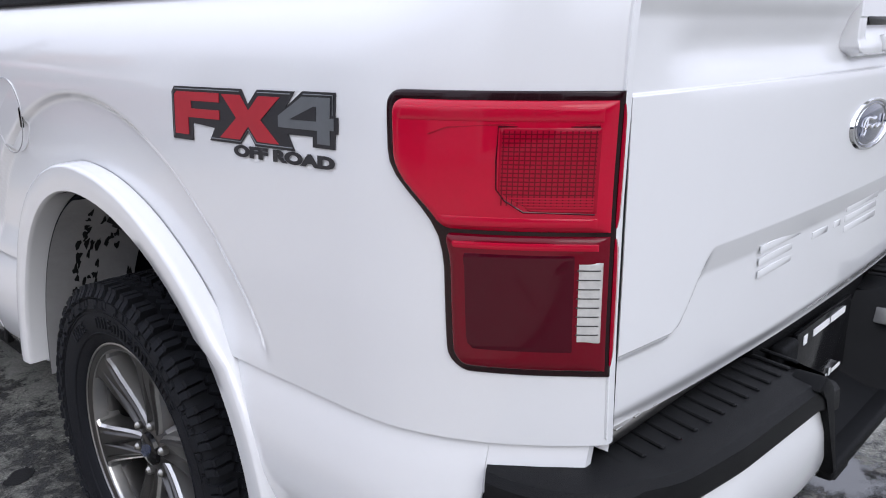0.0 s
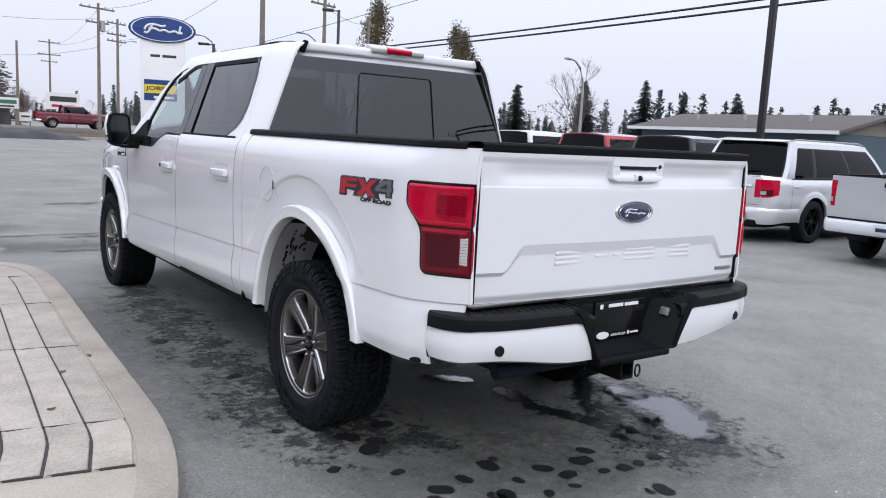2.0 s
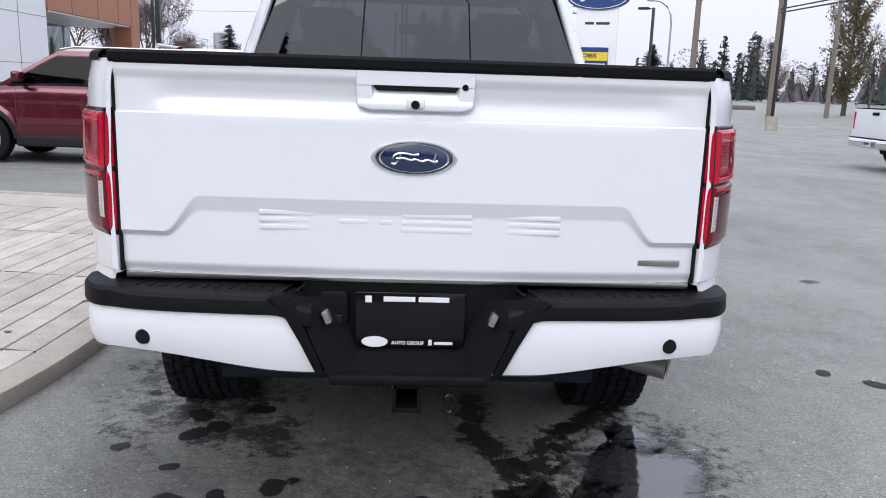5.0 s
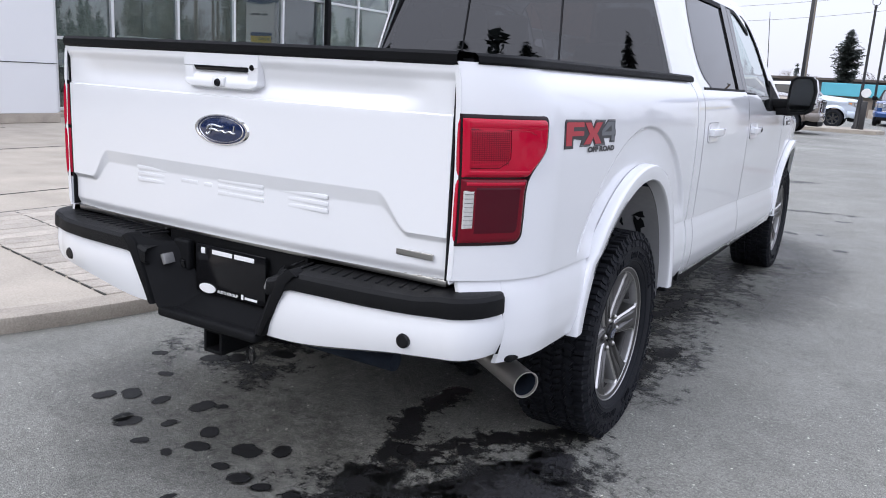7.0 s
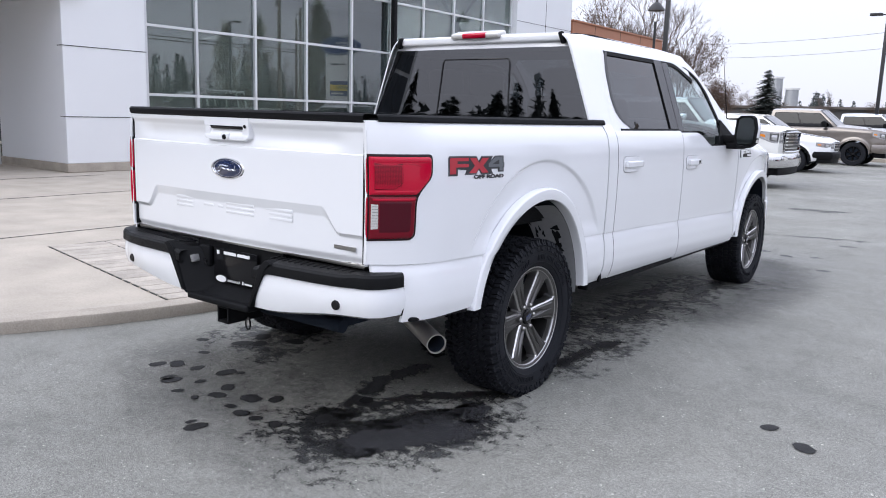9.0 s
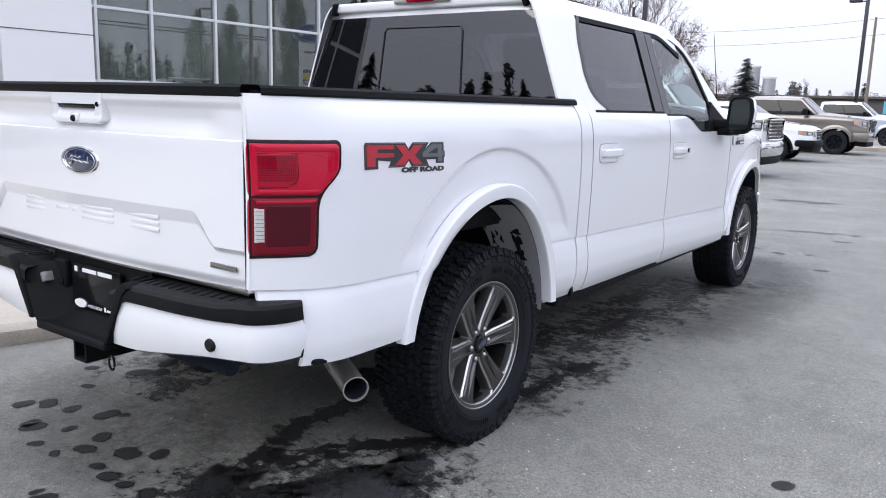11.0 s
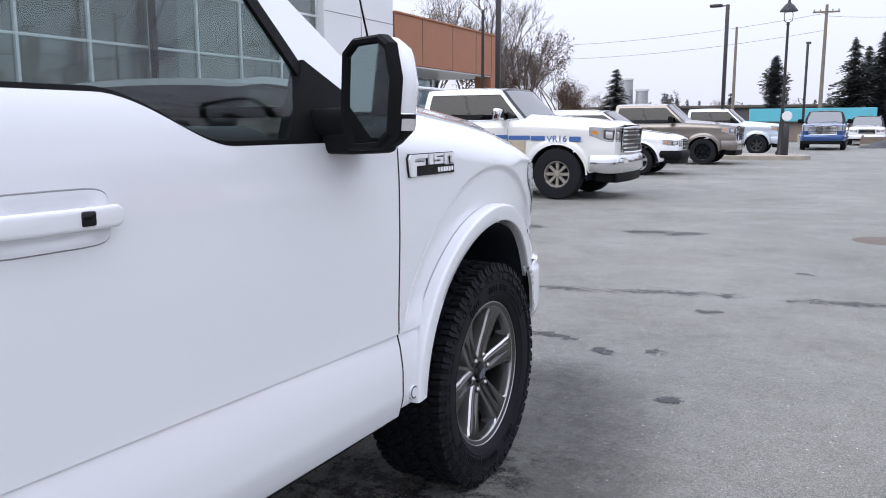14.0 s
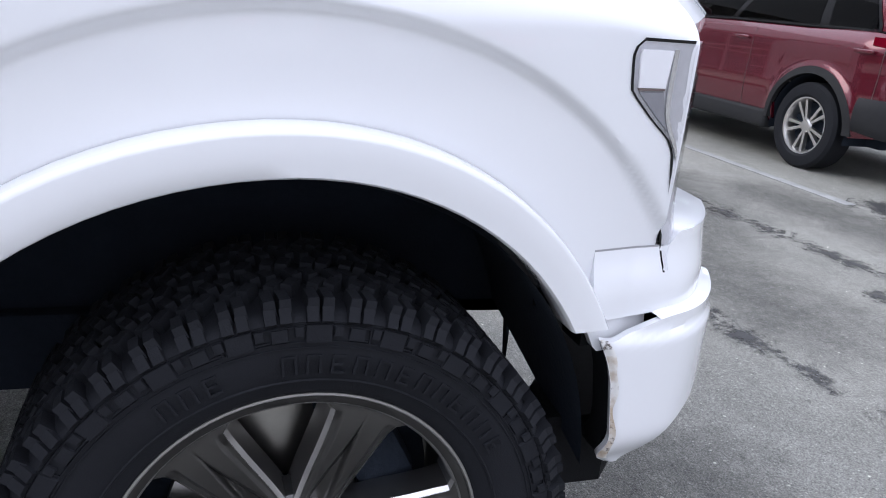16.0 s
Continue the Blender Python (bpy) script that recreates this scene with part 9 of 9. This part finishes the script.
def utility_pole(x, y, h, arms=((0.5, 1.2),), lamp=False, can=False, rz=0):
    t = thing("utility_pole", "weathered wooden utility pole with crossarms", "utility pole", "utility poles", at=pose(x, y, gz(x, y), 0, 0, rz))
    part("pole", tube([(0, 0, -0.1), (0, 0, h)], [0.16, 0.10], 10), WOOD_POLE, t)
    for d, w in arms:
        arm = part("crossarm", box(0, 0.12, h - d, 2 * w, 0.10, 0.12, 0.01, 1), WOOD_POLE, t)
        for k in (-0.9, -0.45, 0.45, 0.9):
            part("insulator", rev([(0, 0.16), (0.04, 0.14), (0.055, 0.06), (0.03, 0.0)], 8, "Z", m=Matrix.Translation((k * w, 0.12, h - d + 0.06))), GALV, arm)
    if can:
        part("transformer", rev([(0, 0.9), (0.20, 0.88), (0.22, 0.1), (0.0, 0.0)], 12, "Z", m=Matrix.Translation((0.35, 0, h - 2.2))), GALV, t)
    if lamp:
        part("lamp_arm", tube([(0, 0, h - 2.6), (0.7, 0, h - 2.0), (1.8, 0, h - 1.75)], 0.035, 8), GALV, t)
        part("lamp_head", box(2.0, 0, h - 1.77, 0.55, 0.20, 0.10, 0.03, 2), GALV, t)
    return t


def street_lamp(x, y, h, rz):
    t = thing("street_lamp", "grey street lamp with a long curved arm", "street lamp", "street lamps", at=pose(x, y, gz(x, y), 0, 0, rz))
    part("pole", tube([(0, 0, 0), (0, 0, h - 1.6), (0.12, 0, h - 0.9), (0.55, 0, h - 0.3), (1.2, 0, h), (1.8, 0, h + 0.05)], [0.10, 0.075, 0.07, 0.06, 0.05, 0.045], 10), GALV, t)
    part("lamp_head", box(2.05, 0, h + 0.03, 0.62, 0.24, 0.12, 0.05, 3), GALV, t)


def lot_lamp(x, y, h, r=0.11, rz=0, head=True):
    t = thing("lot_lamp", "tall black square lot lamp post", "lamp post", "lot lamps", at=pose(x, y, gz(x, y), 0, 0, rz))
    part("base", rev([(0, 0.62), (0.26, 0.62), (0.28, 0.0)], 18, "Z"), KERB, t)
    part("pole", box(0, 0, h / 2 + 0.3, r, r, h - 0.6, 0.012, 2), POLE_BLACK, t)
    if head:
        part("head_arm", box(0.18, 0, h - 0.05, 0.36, 0.05, 0.05), POLE_BLACK, t)
        part("lamp_head", box(0.52, 0, h - 0.03, 0.55, 0.32, 0.12, 0.02, 2), POLE_BLACK, t)


def lantern(x, y, h):
    t = thing("lantern_post", "black cast post with a bell lantern", "lamp post", "lantern posts", at=pose(x, y, gz(x, y)))
    part("post", rev([(0.0, 0.0), (0.17, 0.0), (0.17, 0.22), (0.12, 0.32), (0.10, 1.2), (0.075, 1.35), (0.055, 2.0), (0.045, h - 0.9), (0.07, h - 0.88), (0.03, h - 0.8)], 14, "Z"), POLE_BLACK, t)
    part("bell", rev([(0.0, h), (0.04, h - 0.02), (0.06, h - 0.12), (0.16, h - 0.20), (0.30, h - 0.38), (0.31, h - 0.42), (0.0, h - 0.40)], 20, "Z"), POLE_BLACK, t)
    for s in (1, -1):
        part("bracket", tube([(0, 0, h - 0.85), (s * 0.13, 0, h - 0.75), (s * 0.15, 0, h - 0.55), (s * 0.12, 0, h - 0.42)], 0.015, 6), POLE_BLACK, t)
    return t


utility_pole(12.2, 65.0, 10.4, ((0.4, 1.5), (1.5, 1.0)), can=True, rz=20)
utility_pole(16.0, 75.0, 10.5, ((0.4, 1.1), (1.4, 1.1), (2.0, 1.1)), lamp=True, rz=30)
utility_pole(16.8, 115.0, 11.5, ((0.4, 1.4), (2.0, 1.5), (2.9, 1.1)), rz=15)
utility_pole(9.0, 85.0, 8.5, (), lamp=False)
utility_pole(6.0, 75.0, 6.8, ())
utility_pole(12.8, 33.5, 10.5, ((0.5, 1.1),), can=True, rz=30)
utility_pole(20.8, 42.8, 9.6, ((0.4, 1.1),), rz=20)
utility_pole(-0.8, 66.0, 9.8, ((0.5, 0.9),), rz=10)
utility_pole(-8.0, 74.0, 9.5, ())
utility_pole(27.0, 48.0, 9.6, ((0.5, 1.0),), rz=30)
street_lamp(29.5, 28.4, 6.0, 200)
street_lamp(24.6, 51.0, 8.2, 200)
street_lamp(20.0, 60.0, 8.2, 200)
lot_lamp(18.2, 10.0, 10.5, 0.17)
lot_lamp(-3.9, 41.0, 6.8, 0.16, 180)
lot_lamp(-1.6, 61.2, 6.8, 0.16, 90)
lot_lamp(12.4, 39.1, 5.7, 0.14, 150)
lot_lamp(16.1, 32.0, 7.4, 0.14, 150)
lot_lamp(-9.6, 27.5, 7.4, 0.16, 90, head=False)
lantern(-0.62, 33.3, 5.75)
lantern(-8.9, 24.7, 5.7)
for k, (a, b, sag) in enumerate([((12.8, 33.5, 5.4), (21.5, -26.0, 12.6), 0.5), ((20.8, 42.8, 6.2), (21.6, -26.0, 7.2), 0.35), ((20.8, 42.8, 6.0), (21.6, -26.0, 7.0), 0.40), ((12.8, 33.5, 9.9), (12.2, 65, 10.0), 0.8), ((12.8, 33.5, 8.9), (16, 75, 8.6), 0.9), ((12.2, 65, 9.2), (-0.8, 66, 9.0), 0.5), ((12.2, 65, 7.0), (6, 75, 6.4), 0.3), ((-0.8, 66, 9.2), (-30, 70, 8.6), 0.7), ((-0.8, 66, 8.0), (-30, 70, 7.4), 0.7), ((27, 48, 9.1), (20.8, 42.8, 9.1), 0.3), ((16, 75, 10.0), (16.8, 115, 11.0), 0.8), ((12.2, 65, 10.0), (16.8, 115, 11.1), 1.0)]):
    a, b = Vector(a), Vector(b)
    pts = [a.lerp(b, i / 10) - Vector((0, 0, sag * 4 * (i / 10) * (1 - i / 10))) for i in range(11)]
    solo("overhead_cable", tube(pts, 0.042 if k in (1, 2) else 0.012, 5), WIRE, "black overhead cable strung between utility poles", "cable", "overhead cables")
# end support of the near cables, far down the road
utility_pole(21.6, -26.0, 7.4, ((0.3, 1.0),), rz=0)

# ---- pylon sign ----
SIGN_WHITE = material("sign_white", (0.72, 0.72, 0.71), rough=0.4, var=0.04, scale=1.0)
SIGN_BLUE = material("sign_blue", (0.012, 0.045, 0.18), rough=0.3)
SIGN_YELLOW = material("sign_yellow", (0.70, 0.52, 0.03), rough=0.5)
CK = pose(8.55, 35.0, -0.12, 0, 0, -16)
pylon = thing("pylon_sign", "white dealer pylon with a blue oval on top", "sign", at=CK)
part("panel", box(0, 0, 2.65, 1.95, 0.40, 5.3, 0.03, 2), SIGN_WHITE, pylon)
ovm = Matrix.Translation((-0.02, -0.25, 5.72)) @ Matrix.Diagonal((1, 1, 0.40, 1))
ovs = part("oval", rev([(0, -0.06), (1.42, -0.06), (1.47, -0.03), (1.47, 0.45), (0, 0.45)], 56, "Y", m=ovm), SIGN_BLUE, pylon, "blue oval with white rim")
part("oval_rim", rev([(1.30, -0.062), (1.31, -0.075), (1.36, -0.075), (1.37, -0.062)], 56, "Y", m=ovm), SIGN_WHITE, ovs)
sw2 = bmesh.new()
for pts in ([(-0.80, 5.66), (-0.70, 5.86), (-0.40, 5.93), (-0.05, 5.84), (0.12, 5.90)], [(-0.45, 5.91), (-0.55, 5.68), (-0.68, 5.50), (-0.82, 5.55)], [(-0.62, 5.70), (-0.34, 5.74), (-0.14, 5.62), (0.06, 5.72), (0.28, 5.58), (0.50, 5.70), (0.70, 5.58), (0.86, 5.62)], [(0.78, 5.92), (0.72, 5.72), (0.74, 5.56)]):
    add_tube(sw2, smooth_line([(x, -0.32, z) for x, z in pts]), 0.050, 8)
part("oval_swirl", sw2, SIGN_WHITE, ovs)
for k, (x0, w) in enumerate(((-0.55, 0.42), (-0.03, 0.62))):
    part("name_bar", box(x0 + w / 2, -0.205, 4.52, w, 0.02, 0.12, 0.01, 1), JOINT, pylon)
ad = part("advert_panel", box(-0.1, -0.21, 2.95, 1.45, 0.05, 0.95, 0.01, 1), SIGN_BLUE, pylon)
part("advert_band", box(-0.1, -0.24, 3.0, 1.42, 0.03, 0.40, 0.01, 1), SIGN_YELLOW, ad)
jl = bmesh.new()
add_letters(jl, "JOBS", 0.24, lambda a, b: (-0.76 + a, -0.262, 2.89 + b), 0.85, bold=0.03)
part("advert_word", jl, JOINT, ad)
part("advert_bar", box(0.05, -0.24, 2.62, 0.9, 0.02, 0.12), SIGN_WHITE, ad)

# ---- raised bank, far signs, houses ----
GRAVEL = material("gravel_bank", (0.16, 0.14, 0.12), rough=0.95, var=0.4, scale=2.0, bump=0.02, bump_scale=12)
bank = bmesh.new()
add_box(bank, 14.0, 74.0, 0.10, 34.0, 12.0, 0.60, 0.15, 2)
solo("raised_bank", bank, GRAVEL, "low raised gravel display bank", "bank", kind="structure")
wl_ = thing("low_wall", "low dark timber wall along the lot edge", "wall", kind="structure")
for k in range(4):
    part("wall_board", box(8.0, 52.0, 0.10 + 0.13 * k, 12.0, 0.08, 0.12, 0.01, 1), WOOD_POLE if k else KERB, wl_)
for k in range(8):
    part("wall_post", box(2.1 + 1.66 * k, 52.1, 0.32, 0.12, 0.12, 0.66, 0.01, 1), WOOD_POLE, wl_)
mound = bmesh.new()
add_grid(mound, lambda u, v: (1.9 + 6.2 * u, 48.6 + 3.0 * v, 0.55 * math.sin(math.pi * u) ** 0.7 * math.sin(math.pi * v) - 0.02 + 0.05 * math.sin(19 * u + 7 * v)), 24, 12)
solo("tarp_mound", mound, material("black_sheeting", (0.015, 0.015, 0.017), rough=0.55, var=0.3, scale=3), "mound covered with black sheeting", "mound")


def board(x, y, w, h, z, color, bars, rz=0):
    t = thing("roadside_sign", "roadside sign board on posts", "sign", "roadside signs", at=pose(x, y, gz(x, y), 0, 0, rz))
    part("board", box(0, 0, z + h / 2, w, 0.12, h, 0.01, 1), color, t)
    for s in (-0.4, 0.4):
        part("post", box(s * w, 0.1, z / 2, 0.12, 0.12, z, 0.01, 1), WOOD_POLE, t)
    for bx, bz, bw, bh, m in bars:
        part("painted_bar", box(bx * w, -0.07, z + bz * h, bw * w, 0.02, bh * h), m, t)


board(13.6, 88.0, 3.2, 1.75, 2.1, SIGN_WHITE, ((0, 0.62, 0.8, 0.3, JOINT), (0, 0.22, 0.7, 0.14, DECAL_RED)))
board(7.2, 80.0, 2.4, 1.0, 1.9, SIGN_WHITE, ((0, 0.6, 0.85, 0.35, material("green_paint", (0.05, 0.16, 0.08))), (0, 0.2, 0.7, 0.15, JOINT)))
board(9.0, 80.5, 1.0, 0.8, 0.8, SIGN_WHITE, ((0, 0.55, 0.7, 0.2, JOINT),))

ROOF_GREY = material("grey_shingles", (0.11, 0.095, 0.085), rough=0.9, var=0.25, scale=3, bump=0.01, bump_scale=25)
SIDING = material("blue_grey_siding", (0.055, 0.085, 0.11), rough=0.7, var=0.12, scale=1.2)
house = thing("low_house", "long blue-grey building with a low shingle roof", "building", at=pose(39.7, 23.0, -0.26))
house.scale = (1, 0.86, 1.09)
part("wall_block", box(0, 0, 1.25, 8.6, 14.0, 2.5, 0.02, 1), SIDING, house)
rb_ = bmesh.new()
add_prism(rb_, [(-5.0, 2.45), (0.0, 3.35), (5.0, 2.45), (5.0, 2.58), (0.0, 3.50), (-5.0, 2.58)], lambda a, b: (a, -7.6, b), lambda a, b: (a, 7.6, b))
part("roof", rb_, ROOF_GREY, house)
part("gable", prism([(-4.3, 2.5), (4.3, 2.5), (0, 3.3)], lambda a, b: (a, -7.02, b), lambda a, b: (a, -6.9, b)), material("tan_siding", (0.17, 0.155, 0.13), rough=0.8, var=0.1, scale=2), house)
part("eaves_board", box(-4.98, 0, 2.52, 0.06, 15.2, 0.16), SIGN_WHITE, house)
for y in (-4.5, -1.5, 1.5, 4.5):
    wd_ = part("window", box(-4.32, y, 1.5, 0.06, 1.5, 1.0, 0.01, 1), SIGN_WHITE, house)
    part("pane", box(-4.36, y, 1.5, 0.03, 1.3, 0.8), CAR_DARK, wd_)
for k, y in enumerate((-4.0, 0.5, 4.2)):
    part("roof_vent", rev([(0, 0.4), (0.12, 0.38), (0.12, 0.0)], 10, "Z", m=Matrix.Translation((-2.2, y, 2.95))), GALV, house)
TEAL = material("turquoise_fascia", (0.10, 0.42, 0.52), rough=0.5, var=0.08, scale=1.0)
shop = thing("turquoise_shop", "long low shop with a turquoise fascia", "building", at=pose(-1.3, 69.0, 0))
part("wall_block", box(0, 0, 0.8, 8.0, 8.0, 1.6, 0.02, 1), material("tan_wall", (0.22, 0.18, 0.15), rough=0.9, var=0.2, scale=1), shop)
part("fascia", box(0, -0.2, 1.95, 8.4, 8.6, 0.95, 0.03, 1), TEAL, shop)
for k in range(4):
    part("fascia_rib", box(-3.9 + 2.6 * k, -4.52, 1.95, 0.06, 0.04, 0.95), TEAL, shop)
shed = thing("far_warehouse", "dark low warehouse roof beyond the lot", "building", at=pose(-10, 104, 0))
part("wall_block", box(0, 0, 1.6, 40, 10, 3.2, 0.03, 1), material("dark_cladding", (0.09, 0.085, 0.085), rough=0.8, var=0.2, scale=0.5), shed)
part("roof", box(0, 0, 3.35, 41, 11, 0.3, 0.03, 1), ROOF_GREY, shed)
for x, h in ((-29.5, 8.2), (-27.2, 6.6)):
    silo = thing("silo", "pale grey concrete plant silo", "silo", "silos", at=pose(x, 120, 0))
    part("drum", rev([(0, h), (0.9, h - 0.3), (1.0, 0)], 16, "Z"), GALV, silo)
    part("cap_rail", rev([(1.02, h - 0.35), (1.06, h - 0.1), (1.02, h - 0.1)], 16, "Z"), SIGN_WHITE, silo)

# lamp island, charger, manhole, painted lines
isl = bmesh.new()
add_prism(isl, [(-6.0, 31.6), (-0.6, 31.6), (0.2, 32.0), (0.45, 32.8), (0.2, 33.9), (-0.6, 34.5), (-6.0, 34.6)], lambda a, b: (a, b, 0.14), lambda a, b: (a, b, -0.02))
solo("lamp_island", isl, KERB, "raised concrete island under the lantern post", "island", kind="structure")
rv = thing("red_reflector_post", "black meter post with a white round dial", "post", at=pose(-0.42, 32.9, 0.14))
part("post", box(0, 0, 0.55, 0.20, 0.20, 1.1, 0.02, 2), POLE_BLACK, rv)
part("dial", rev([(0, -0.13), (0.17, -0.13), (0.18, -0.08)], 20, "Y", m=Matrix.Translation((0, 0, 1.42))), SIGN_WHITE, rv)
mh = rev([(0, 0.006), (0.30, 0.006), (0.32, 0.004), (0.34, 0.0)], 28, "Z", m=Matrix.Translation((2.35, 10.9, 0)))
solo("manhole_cover", mh, material("rusty_iron", (0.13, 0.10, 0.08), rough=0.7, var=0.4, scale=20), "round iron manhole cover set in asphalt", "manhole cover")
LINE = material("worn_line_paint", (0.30, 0.30, 0.295), rough=0.85, var=0.6, scale=9, tint=(0.13, 0.135, 0.13))
for y in (7.9, 11.0, 13.3, 16.8, 20.0, 23.5, 26.3, 30.2):
    solo("bay_line", box(-4.6, y, 0.003, 4.6, 0.10, 0.004), LINE, "worn white bay line on asphalt", "bay line", "bay lines")
